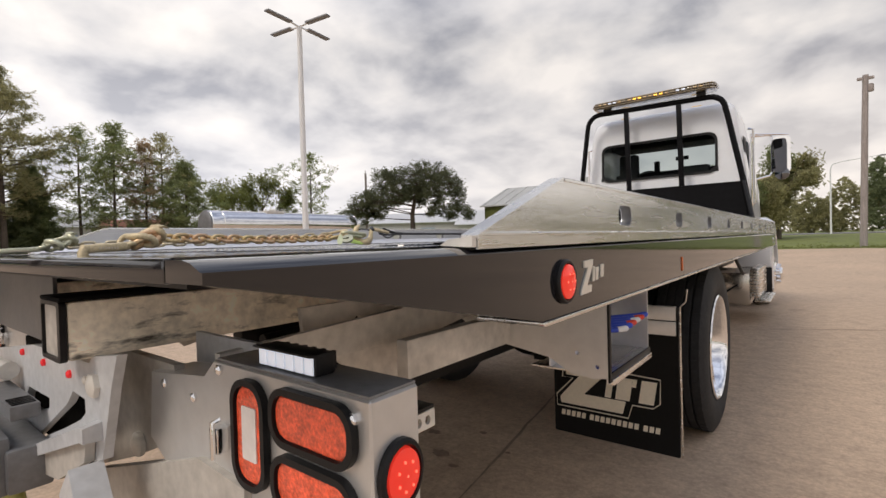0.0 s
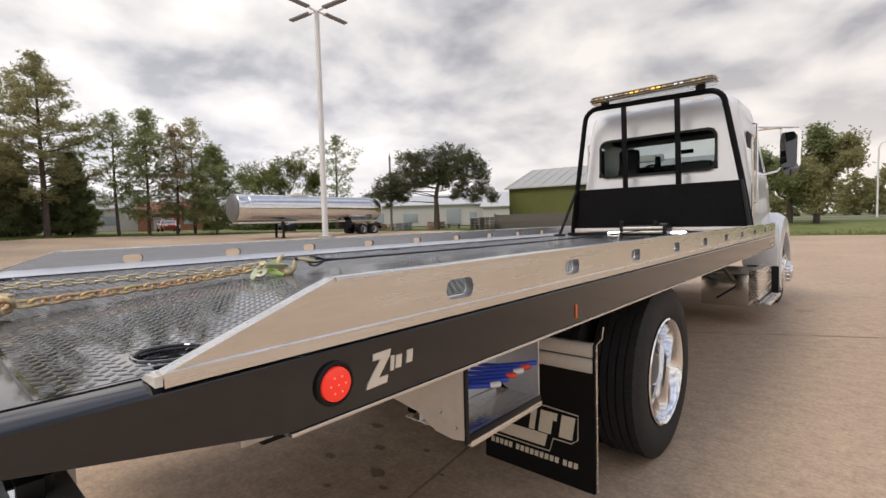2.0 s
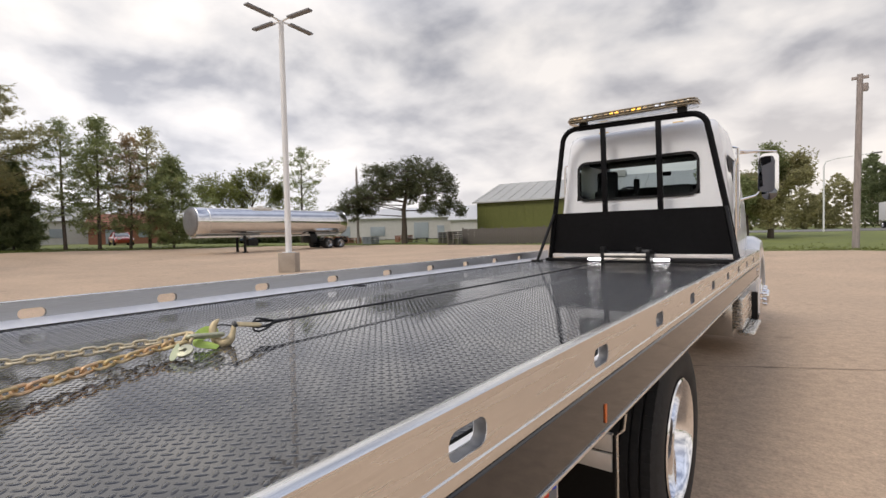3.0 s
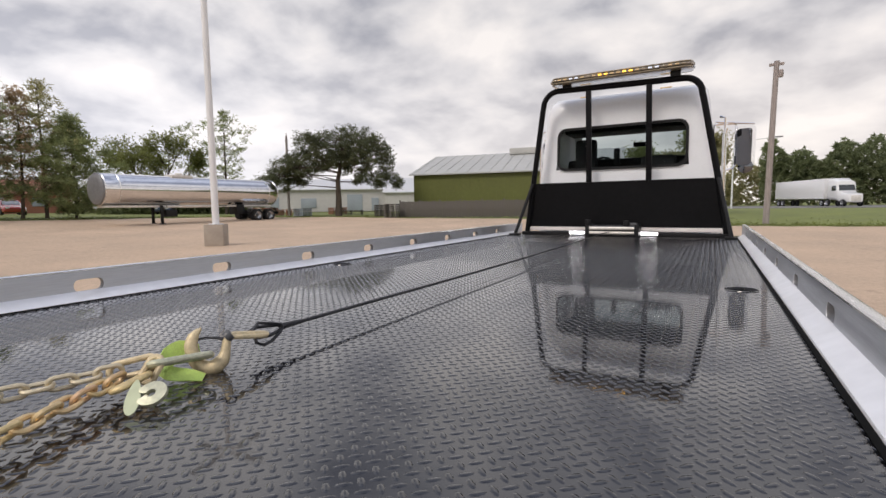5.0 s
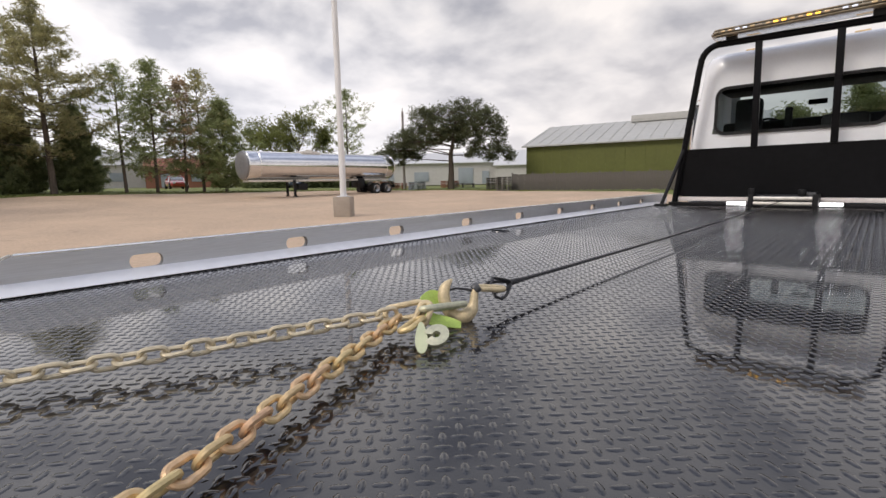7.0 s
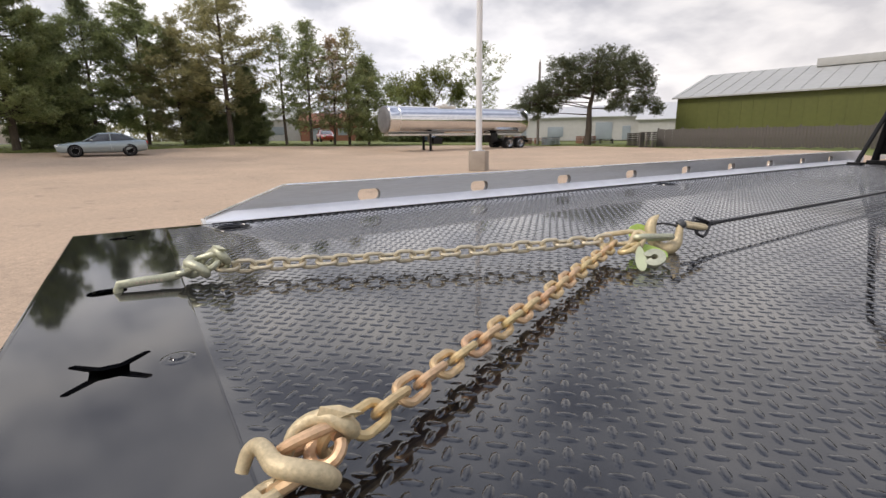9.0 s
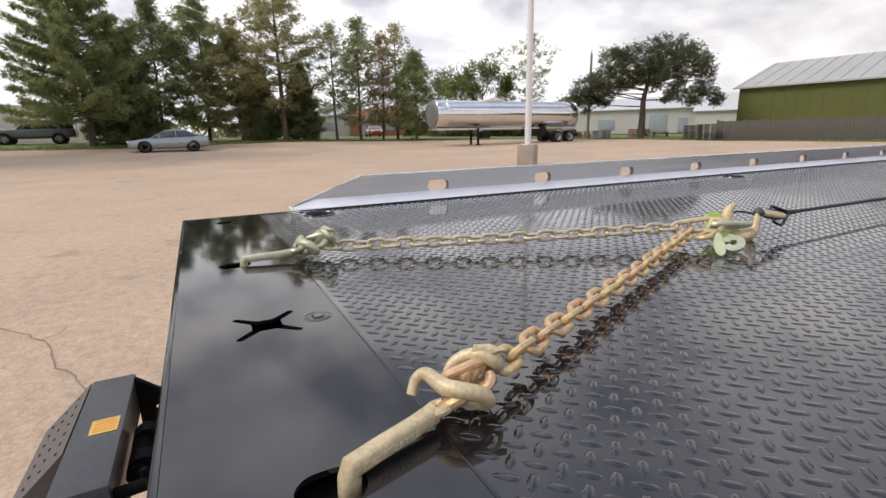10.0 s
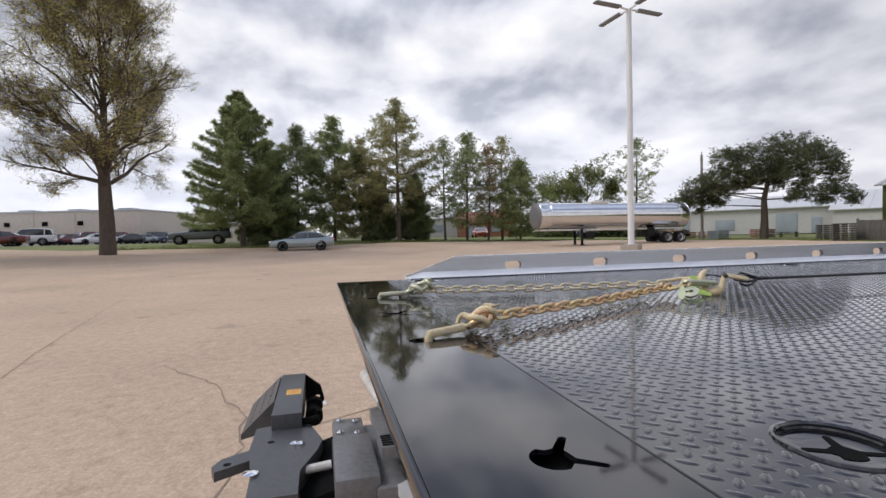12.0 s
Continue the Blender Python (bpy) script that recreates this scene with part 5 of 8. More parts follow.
BARLENS = material("smoky_lens", (0.26, 0.22, 0.17), rough=0.12, vary=0.35, scale=14, fine=60, coat=0.8)
AMBERLENS = material("amber_lens", (0.75, 0.55, 0.30), rough=0.2, vary=0.1, coat=0.8)
shifted(cab, (0.033, 0, -0.036))


def cab_guard():
    y = 6.40

    def frame_line():
        pts = [(-1.05, y, DECK), (-0.97, y, 1.74), (-0.86, y, 2.585)]
        for a in range(0, 91, 15):
            pts.append((-0.675 - 0.175 * math.cos(radians(a)), y, 2.64 + 0.175 * math.sin(radians(a))))
        for a in range(90, -1, -15):
            pts.append((0.65 + 0.175 * math.cos(radians(a)), y, 2.61 + 0.175 * math.sin(radians(a))))
        return pts + [(0.84, y, 2.55), (0.995, y, 1.74), (1.095, y, DECK)]

    bm = bmesh.new()
    tube(bm, frame_line(), 0.033, 10)
    guard = part("cab_guard", bm, GUARD, truck, "black tubular cab guard")
    for x0, x1 in ((-0.305, -0.325), (0.335, 0.315)):
        bm = bmesh.new()
        box(bm, -0.03, 0.03, y - 0.02, y + 0.02, 0, 1.07, 0.006, m=Matrix.Translation((x0, 0, 1.735)) @ Matrix.Shear("XY", 4, ((x1 - x0) / 1.07, 0)))
        part("guard_bar", bm, GUARD, guard)
    bm = bmesh.new()
    plate(bm, [(-1.02, 1.225), (1.065, 1.225), (0.995, 1.745), (-0.97, 1.745)], [], 0.012, REAR(y + 0.012))
    part("guard_panel", bm, GUARD, guard, "black solid lower panel")
    bm = bmesh.new()
    box(bm, -1.01, 1.06, y - 0.012, y + 0.012, 1.178, 1.222, 0.004)
    part("bright_strip", bm, REFLECT, guard, "pale reflective strip")
    bm = bmesh.new()
    box(bm, -1.10, 1.13, y - 0.05, y + 0.06, DECK + 0.0005, 1.165, 0.006)
    part("guard_foot", bm, SATIN, guard)
    for s, x in ((-1, -0.97), (1, 0.995)):
        bm = bmesh.new()
        tube(bm, [(x, y - 0.03, 1.74), (x + s * 0.13, 6.12, DECK + 0.02)], 0.02, 8)
        box(bm, x + s * 0.13 - 0.06, x + s * 0.13 + 0.05, 6.06, 6.18, DECK + 0.0005, DECK + 0.025, 0.003)
        part("brace", bm, SATIN, guard)


def light_bar():
    y = 6.40
    # light bar
    bm = bmesh.new()
    ring_loft(bm, [[(x, y + 0.02 + 0.15 * w * math.copysign(abs(math.cos(a)) ** 0.45, math.cos(a)), 2.935 + 0.016 * math.copysign(abs(math.sin(a)) ** 0.6, math.sin(a)) - (x + 0.05) * 0.0) for a in [2 * math.pi * j / 16 for j in range(16)]]
                   for x, w in ((-0.80, 0.55), (-0.77, 0.9), (-0.70, 1), (0.60, 1), (0.67, 0.9), (0.70, 0.55))])
    bar = part("light_bar", bm, BARLENS, truck, "amber beacon light bar on the guard")
    for z0, z1, mat_, nm in ((2.951, 2.972, CLEAR, "upper_lens"), (2.896, 2.919, CLEAR, "lower_lens")):
        bm = bmesh.new()
        ring_loft(bm, [[(x, y + 0.02 + 0.145 * w * math.copysign(abs(math.cos(a)) ** 0.45, math.cos(a)), (z0 + z1) / 2 + (z1 - z0) / 2 * math.copysign(abs(math.sin(a)) ** 0.6, math.sin(a))) for a in [2 * math.pi * j / 16 for j in range(16)]]
                       for x, w in ((-0.785, 0.5), (-0.76, 0.88), (-0.70, 1), (0.60, 1), (0.66, 0.88), (0.685, 0.5))])
        part(nm, bm, mat_, bar)
    for k in range(22):
        x = -0.74 + 0.064 * k
        lit = k in (8, 9, 12, 13)
        white = k in (3, 4, 16, 17)
        bm = bmesh.new()
        box(bm, x - 0.019, x + 0.019, y - 0.136, y - 0.118, 2.927, 2.943, 0.003)
        part("led_module", bm, LEDSOFT if white else AMBER if lit else AMBERLENS if k % 3 else CLEAR, bar, "lit amber module" if lit else "")
    for x in (-0.62, 0.52):
        bm = bmesh.new()
        box(bm, x - 0.05, x + 0.05, y - 0.02, y + 0.03, 2.84, 2.90, 0.004)
        part("bar_bracket", bm, SATIN, bar)


cab_guard()
shifted(light_bar, (0.05, 0, -0.028))


def winch():
    bm = bmesh.new()
    box(bm, -0.30, 0.24, 6.16, 6.34, DECK, DECK + 0.03, 0.006)
    box(bm, -0.31, -0.265, 6.12, 6.34, DECK + 0.0, 1.275, 0.008)
    box(bm, 0.205, 0.25, 6.12, 6.34, DECK + 0.0, 1.275, 0.008)
    w = part("winch", bm, SATIN, truck, "black winch with roller fairlead")
    for z in (1.185, 1.235):
        bm = bmesh.new()
        tube(bm, [(-0.262, 6.13, z), (0.202, 6.13, z)], 0.018, 14)
        part("roller", bm, GALV, w)
    bm = bmesh.new()
    tube(bm, [(-0.26, 6.25, 1.22), (0.2, 6.25, 1.22)], 0.05, 18)
    part("drum", bm, WIRE, w)
    for x, z in ((-0.285, 1.30), (0.12, 1.29)):
        bm = bmesh.new()
        lathe(bm, [(0.03, -0.03), (0.034, -0.02), (0.034, 0.02), (0.03, 0.03)], 16, Matrix.Translation((x, 6.15, z)))
        part("clutch_knob", bm, SATIN, w)
    bm = bmesh.new()
    box(bm, 0.10, 0.22, 6.22, 6.32, 1.24, 1.29, 0.01)
    part("motor_cover", bm, CHARCOAL, w)
    for x in (-0.44, 0.335):
        bm = bmesh.new()
        box(bm, x - 0.095, x + 0.095, 6.29, 6.345, 1.150, 1.198, 0.008)
        lamp = part("work_lamp", bm, SATIN, truck, "lit work lamp at the winch")
        bm = bmesh.new()
        box(bm, x - 0.085, x + 0.085, 6.286, 6.291, 1.158, 1.190, 0.001)
        part("led_strip", bm, LED, lamp, "bright white strip")


shifted(winch, (0.03, 0, -0.012))


PALEGOLD = material("pale_yellow_zinc", (0.60, 0.52, 0.37), rough=0.42, metal=0.4, vary=0.25, scale=20, fine=120, bump=0.06, bump_scale=200)


# ---- winch line, hook and chains on the deck ----
def line_points(a, b, n, sag=0.0):
    a, b = Vector(a), Vector(b)
    return [a.lerp(b, i / n) - Vector((0, 0, sag * 4 * (i / n) * (1 - i / n))) for i in range(n + 1)]


def arc_bar(bm, centre, u, v, r, a0, a1, rad, seg=14, sides=8):
    u, v = Vector(u).normalized(), Vector(v).normalized()
    pts = [Vector(centre) + (u * math.cos(radians(a0 + (a1 - a0) * i / seg)) + v * math.sin(radians(a0 + (a1 - a0) * i / seg))) * r for i in range(seg + 1)]
    return tube(bm, pts, rad, sides)


def link_mesh(pitch, wire, width, zinc):
    """One chain link along x, lying in the xy plane."""
    bm = bmesh.new()
    rc = width / 2 - wire / 2
    half = (pitch + 2 * wire) / 2 - wire / 2 - rc
    pts = []
    for i in range(9):
        a = radians(-90 + 180 * i / 8)
        pts.append((half + rc * math.cos(a), rc * math.sin(a), 0))
    for i in range(9):
        a = radians(90 + 180 * i / 8)
        pts.append((-half + rc * math.cos(a), rc * math.sin(a), 0))
    tube(bm, pts, wire / 2, 8, closed=True)
    return finish("link", bm, zinc)


LINK = link_mesh(0.0345, 0.0102, 0.035, GOLD)
PALE_LINK = link_mesh(0.0345, 0.0095, 0.034, PALEGOLD)


def chain(label, points, roll0, link):
    """Links strung along a line, each turned a quarter from the last."""
    ob = thing("chain", label, "chain", Matrix.Translation(points[0]), "chains on the deck")
    inv = Matrix.Translation(-Vector(points[0]))
    pts = [Vector(p) for p in points]
    total = sum((b - a).length for a, b in zip(pts, pts[1:]))
    n = int(total / 0.0345)

    def along(d):
        for a, b in zip(pts, pts[1:]):
            k = (b - a).length
            if d <= k:
                return a.lerp(b, d / k), (b - a).normalized()
            d -= k
        return pts[-1], (pts[-1] - pts[-2]).normalized()

    rnd = random.Random(int(roll0))
    for i in range(n):
        p, t = along((i + 0.5) * total / n)
        side = Vector((0, 0, 1)).cross(t).normalized()
        m = Matrix((t, side, t.cross(side))).transposed().to_4x4()
        m.translation = p
        share("link", link, ob, inv @ m @ Matrix.Rotation(radians(roll0 + (90 if i % 2 else 0) + rnd.uniform(-9, 9)), 4, "X"))
    return ob


JOIN = Vector((-0.035, 1.185, DECK + 0.036))
KNOT = Vector((0.332, 0.356, DECK + 0.036))
LEFT = Vector((-0.409, 0.342, DECK + 0.026))
chain("gold zinc-plated chain stretched over the deck", [KNOT, KNOT.lerp(JOIN, 0.5) - Vector((0, 0, 0.006)), JOIN], 35, LINK)
chain("paler zinc-plated chain stretched over the deck", [LEFT, LEFT.lerp(JOIN, 0.5) + Vector((0, 0, 0.002)), JOIN + Vector((-0.015, 0.005, 0.01))], 15, PALE_LINK)


def winch_line():
    ob = thing("winch_line", "dark steel wire rope with an eye, running to the winch", "wire rope", Matrix.Translation((-0.012, 1.50, DECK + 0.05)))
    o = Vector((-0.012, 1.50, DECK + 0.05))
    bm = bmesh.new()
    tube(bm, [p - o for p in line_points((-0.014, 1.60, DECK + 0.052), (-0.02, 6.1, 1.19), 24, 0.012)], 0.0055, 8)
    part("rope", bm, WIRE, ob)
    bm = bmesh.new()
    eye = [(-0.012, 1.462, 0.052), (-0.030, 1.475, 0.058), (-0.036, 1.50, 0.062), (-0.026, 1.53, 0.060), (-0.015, 1.575, 0.054), (-0.004, 1.545, 0.048), (0.008, 1.51, 0.046), (0.006, 1.478, 0.047)]
    tube(bm, [Vector((x, y, DECK + z)) - o for x, y, z in eye], 0.0045, 8, closed=True)
    part("eye", bm, WIRE, ob)
    bm = bmesh.new()
    eye = [(0.018, 1.458, 0.040), (0.000, 1.462, 0.066), (-0.014, 1.490, 0.078), (-0.018, 1.53, 0.068), (-0.014, 1.575, 0.055), (0.000, 1.545, 0.044), (0.016, 1.505, 0.034), (0.024, 1.475, 0.032)]
    tube(bm, [Vector((x, y, DECK + z)) - o for x, y, z in eye], 0.0042, 8, closed=True)
    part("eye", bm, WIRE, ob)
    bm = bmesh.new()
    tube(bm, [Vector((-0.014, 1.56, DECK + 0.053)) - o, Vector((-0.014, 1.63, DECK + 0.052)) - o], [0.009, 0.006], 10)
    part("ferrule", bm, WIRE, ob)


winch_line()


def curve_line(pts, rad, n=4):
    """Rounds a line through its points."""
    p = [Vector(q) for q in pts]
    out, radii = [], []
    for i in range(len(p) - 1):
        a, b, c, d = p[max(0, i - 1)], p[i], p[i + 1], p[min(len(p) - 1, i + 2)]
        for k in range(n):
            t = k / n
            out.append(0.5 * (2 * b + (c - a) * t + (2 * a - 5 * b + 4 * c - d) * t * t + (3 * b - a - 3 * c + d) * t ** 3))
            radii.append(rad[i] + (rad[i + 1] - rad[i]) * t)
    return out + [p[-1]], radii + [rad[-1]]


CLUSTER = Vector((-0.008, 1.352, DECK + 0.045))
ACROSS = Vector((0.65, 0.75, 0.10)).normalized()
UPRIGHT = Vector((-0.25, 0.10, 0.95)).normalized()


def grab_hook():
    """The big pale hook with its bowl on the deck, its latch, swivel collar and the long link to the wire eye."""
    o = Vector((CLUSTER.x, CLUSTER.y, DECK))
    ob = thing("winch_hook", "pale zinc tow hook lying on the deck", "hook", Matrix.Translation(o))
    c = CLUSTER - o
    on = lambda a, b: c + ACROSS * a + UPRIGHT * b
    bm = bmesh.new()
    line = [(0.044, 0.026), (0.038, 0.014), (0.033, -0.006), (0.026, -0.022), (0.012, -0.033), (-0.004, -0.035), (-0.021, -0.025), (-0.031, -0.006), (-0.034, 0.020), (-0.026, 0.040), (-0.010, 0.054)]
    tube(bm, *curve_line([on(*p) for p in line], [0.0080, 0.0090, 0.0105, 0.0145, 0.0170, 0.0165, 0.0155, 0.0145, 0.0140, 0.0115, 0.0020], 4), 12)
    part("hook_body", bm, CREAM, ob)
    bm = bmesh.new()
    tube(bm, [on(-0.020, 0.030), on(-0.004, 0.032), on(0.020, 0.026), on(0.036, 0.020)], [0.0030, 0.0026, 0.0032, 0.0040], 8)
    part("latch", bm, WIRE, ob, "dark spring latch")
    bm = bmesh.new()
    tube(bm, [on(0.037, 0.022), on(0.043, 0.0265), on(0.050, 0.030)], [0.0120, 0.0135, 0.0115], 12)
    part("collar", bm, CHARCOAL, ob, "dark swivel collar")
    bm = bmesh.new()
    a0, a1 = on(0.046, 0.026), Vector((0.026, 1.482, DECK + 0.057)) - o
    t = (a1 - a0).normalized()
    side = t.cross(Vector((0.6, -0.3, 0.7))).normalized()
    pts = [a0.lerp(a1, 0.5) + t * (a1 - a0).length * 0.5 * math.cos(2 * math.pi * i / 20) * (1.0 if abs(math.cos(2 * math.pi * i / 20)) > 0.7 else 0.95) + side * 0.0040 * math.copysign(min(1, abs(math.sin(2 * math.pi * i / 20)) * 1.5), math.sin(2 * math.pi * i / 20)) for i in range(20)]
    tube(bm, pts, 0.0062, 8, closed=True)
    part("shank_link", bm, CREAM, ob)


def ribbon(bm, points, sides, thick):
    """A band of webbing: its middle line and, at each point, half its width as a vector."""
    p, q = curve_line(points, [0] * len(points), 5)[0], curve_line(sides, [0] * len(sides), 5)[0]
    rings = []
    for i, (a, w) in enumerate(zip(p, q)):
        t = (p[min(i + 1, len(p) - 1)] - p[max(i - 1, 0)]).normalized()
        e = t.cross(w).normalized() * thick
        rings.append([a - w - e, a + w - e, a + w + e, a - w + e])
    ring_loft(bm, rings)


def oblong(bm, a, b, side, half, rad):
    """A closed link from a to b, half as wide as told, its width along side."""
    mid_, t = (a + b) / 2, (b - a).normalized()
    side = (side - t * side.dot(t)).normalized()
    reach = (b - a).length / 2 - half
    pts = [mid_ + t * (reach + half * math.cos(radians(-90 + 22.5 * i))) + side * half * math.sin(radians(-90 + 22.5 * i)) for i in range(9)]
    pts += [mid_ - t * (reach + half * math.cos(radians(-90 + 22.5 * i))) - side * half * math.sin(radians(-90 + 22.5 * i)) for i in range(9)]
    tube(bm, pts, rad, 10, closed=True)


def bridle_ring():
    o = Vector((JOIN.x, JOIN.y, DECK))
    ob = thing("bridle_ring", "pale zinc oblong ring with a grab hook and an oval tag", "chain fitting", Matrix.Translation(o))
    here = lambda x, y, z: Vector((x, y, DECK + z)) - o
    bm = bmesh.new()
    oblong(bm, here(0.012, 1.340, 0.044), here(-0.004, 1.222, 0.055), Vector((-0.9, 0.1, -0.30)), 0.0175, 0.0078)
    part("ring", bm, CREAM2, ob)
    bm = bmesh.new()
    oblong(bm, here(-0.070, 1.180, 0.040), here(-0.008, 1.238, 0.056), Vector((-0.3, 0.3, 0.9)), 0.0145, 0.0062)
    part("coupling", bm, CREAM, ob)
    bm = bmesh.new()
    oblong(bm, here(0.004, 1.236, 0.068), here(0.004, 1.206, 0.026), Vector((0.7, 0.6, 0.1)), 0.0125, 0.0062)
    part("coupling", bm, CREAM, ob)
    bm = bmesh.new()
    oblong(bm, here(0.030, 1.140, 0.036), here(0.004, 1.212, 0.040), Vector((0.8, 0.4, 0.3)), 0.014, 0.0060)
    part("coupling", bm, GOLD, ob)
    # oval tag, hung by one end
    top_, foot = here(0.046, 1.172, 0.050), here(0.086, 1.133, 0.006)
    along = (foot - top_).normalized()
    wide = along.cross(Vector((0.62, -0.66, 0.40))).normalized()
    m = Matrix((along, wide, along.cross(wide))).transposed().to_4x4()
    m.translation = (top_ + foot) / 2
    half = (foot - top_).length / 2
    bm = bmesh.new()
    plate(bm, [(half * math.cos(2 * math.pi * i / 24), 0.0118 * math.sin(2 * math.pi * i / 24) * (1 + 0.25 * math.cos(2 * math.pi * i / 24))) for i in range(24)], [], 0.0022, m)
    part("tag", bm, TAG, ob, "pale yellow green oval tag")
    # flat grab hook, open at one side
    mid_ = here(0.083, 1.176, 0.028)
    lie = Vector((-0.42, 0.42, 0.55)).normalized()
    bm = bmesh.new()
    rings = []
    for i in range(22):
        a = radians(165 - 325 * i / 21)
        d = ACROSS * math.cos(a) * 1.12 + lie * math.sin(a)
        n = ACROSS.cross(lie).normalized() * 0.0065
        w0, w1 = 0.0070, 0.0225 - (0.004 if i in (0, 21) else 0.0)
        rings.append([mid_ + d * w0 - n, mid_ + d * w1 - n * 0.8, mid_ + d * w1 + n * 0.8, mid_ + d * w0 + n])
    ring_loft(bm, rings)
    part("grab_hook", bm, CREAM2, ob)
    # folded webbing round the coupling
    o2 = Vector((JOIN.x, JOIN.y + 0.07, DECK))
    strap = thing("web_strap", "folded bright lime webbing strap beneath the hook", "strap", Matrix.Translation(o2))
    here2 = lambda x, y, z: Vector((x, y, DECK + z)) - o2
    bm = bmesh.new()
    ribbon(bm, [here2(0.030, 1.312, 0.006), here2(0.012, 1.292, 0.014), here2(-0.012, 1.262, 0.024), here2(-0.040, 1.262, 0.034)],
           [Vector((-0.008, 0.010, 0.003)), Vector((-0.010, 0.011, 0.007)), Vector((-0.010, 0.010, 0.010)), Vector((-0.006, 0.008, 0.013))], 0.0013)
    part("fold", bm, LIME, strap)
    bm = bmesh.new()
    ribbon(bm, [here2(-0.044, 1.262, 0.030), here2(-0.062, 1.290, 0.040), here2(-0.062, 1.325, 0.048), here2(-0.040, 1.352, 0.040)],
           [Vector((-0.006, 0.004, 0.016)), Vector((-0.010, 0.002, 0.020)), Vector((-0.008, 0.0, 0.021)), Vector((-0.004, 0.0, 0.018))], 0.0013)
    part("fold", bm, LIME, strap)


TAG = material("pale_yellow_tag", (0.50, 0.54, 0.35), rough=0.45, vary=0.1)
grab_hook()
bridle_ring()


def j_hook(origin, turn, name_label, zinc, loops, size, girth=1.0):
    """A long flat-bar link hooked into a deck slot, with a clevis hook and a twisted knot of links."""
    ob = thing("hook_assembly", name_label, "chain hook", Matrix.Translation(origin) @ Matrix.Rotation(turn, 4, "Z") @ Matrix.Scale(size, 4), "hook assemblies on the deck")
    # local y runs towards the chain; the bar lies from 0 to 0.165
    bm = bmesh.new()
    outline = [(0, -0.028), (0, -0.012), (0.001, 0.006), (0.003, 0.018), (0.05, 0.021), (0.11, 0.023), (0.155, 0.027)]
    rings = []
    for i, (y, z) in enumerate(outline):
        a, b = outline[max(0, i - 1)], outline[min(len(outline) - 1, i + 1)]
        t = Vector((0, b[0] - a[0], b[1] - a[1])).normalized()
        n = Vector((0, -t.z, t.y))
        p = Vector((0, y, z))
        wx, wn = 0.0135 * girth, 0.0150 * girth
        rings.append([p + Vector((wx, 0, 0)) * math.copysign(abs(math.cos(q * math.pi / 8)) ** 0.7, math.cos(q * math.pi / 8)) + n * wn * math.copysign(abs(math.sin(q * math.pi / 8)) ** 0.7, math.sin(q * math.pi / 8)) for q in range(16)])
    ring_loft(bm, rings)
    part("t_bar", bm, zinc, ob, "pale forged bar stamped with worn marks")
    for k in range(7):
        bm = bmesh.new()
        y = 0.045 + 0.010 * k
        box(bm, 0.0131 * girth, 0.0143 * girth, y, y + 0.006, 0.016, 0.024, 0.0004)
        part("stamp", bm, DIRTY, ob)
    bm = bmesh.new()
    arc_bar(bm, (0, 0.165, 0.030), (0, 1, 0.1), (1, 0, 0.3), 0.016, 0, 345, 0.0085, 16)
    part("eye", bm, zinc, ob)
    bm = bmesh.new()
    arc_bar(bm, (0.006, 0.195, 0.034), (0.3, 0.9, 0.3), (0.8, -0.2, 0.55), 0.024, 0, 345, 0.0098, 18)
    part("link", bm, loops, ob)
    # the curled grab hook crossing it
    bm = bmesh.new()
    pts = [(-0.062, 0.165, 0.028), (-0.064, 0.178, 0.050), (-0.050, 0.186, 0.062), (-0.025, 0.184, 0.060), (0.0, 0.180, 0.060), (0.025, 0.190, 0.060), (0.046, 0.212, 0.052), (0.048, 0.226, 0.036), (0.032, 0.226, 0.026), (0.010, 0.212, 0.028)]
    tube(bm, *curve_line(pts, [0.0085, 0.010, 0.011, 0.0125, 0.0135, 0.0135, 0.013, 0.012, 0.011, 0.009]), 12)
    part("curled_hook", bm, zinc, ob)
    bm = bmesh.new()
    pts = [(-0.030, 0.212, 0.040), (-0.034, 0.228, 0.064), (-0.020, 0.248, 0.080), (0.006, 0.262, 0.086), (0.022, 0.274, 0.076), (0.016, 0.286, 0.058), (-0.004, 0.282, 0.048)]
    tube(bm, *curve_line(pts, [0.008, 0.010, 0.0115, 0.013, 0.013, 0.011, 0.008]), 12)
    part("curled_hook", bm, zinc, ob)
    # flattened tip of the second hook, and the open link behind it
    bm = bmesh.new()
    ring_loft(bm, [[Vector(c) + Vector(w) * a + Vector((0.004, -0.006, 0.008)) * b for a, b in ((-1, -0.5), (1, -0.5), (1, 0.5), (-1, 0.5))] for c, w in
               (((0.000, 0.250, 0.080), (0.008, 0.004, 0.0)), ((0.012, 0.264, 0.098), (0.018, 0.010, -0.003)), ((0.026, 0.280, 0.098), (0.013, 0.008, -0.004)))])
    part("hook_tip", bm, zinc, ob)
    bm = bmesh.new()
    oblong(bm, Vector((-0.036, 0.205, 0.044)), Vector((0.002, 0.275, 0.066)), Vector((0.6, -0.2, 0.7)), 0.026, 0.0085)
    part("open_link", bm, loops, ob)
    bm = bmesh.new()
    arc_bar(bm, (0.010, 0.245, 0.050), (0.2, 0.8, 0.5), (0.9, -0.1, -0.2), 0.022, 20, 360, 0.0088, 16)
    part("knot_link", bm, loops, ob)
    bm = bmesh.new()
    arc_bar(bm, (0.0, 0.268, 0.048), (0.1, 0.9, 0.1), (0.2, 0.0, 0.95), 0.021, 0, 345, 0.0080, 16)
    part("knot_link", bm, loops, ob)
    return ob


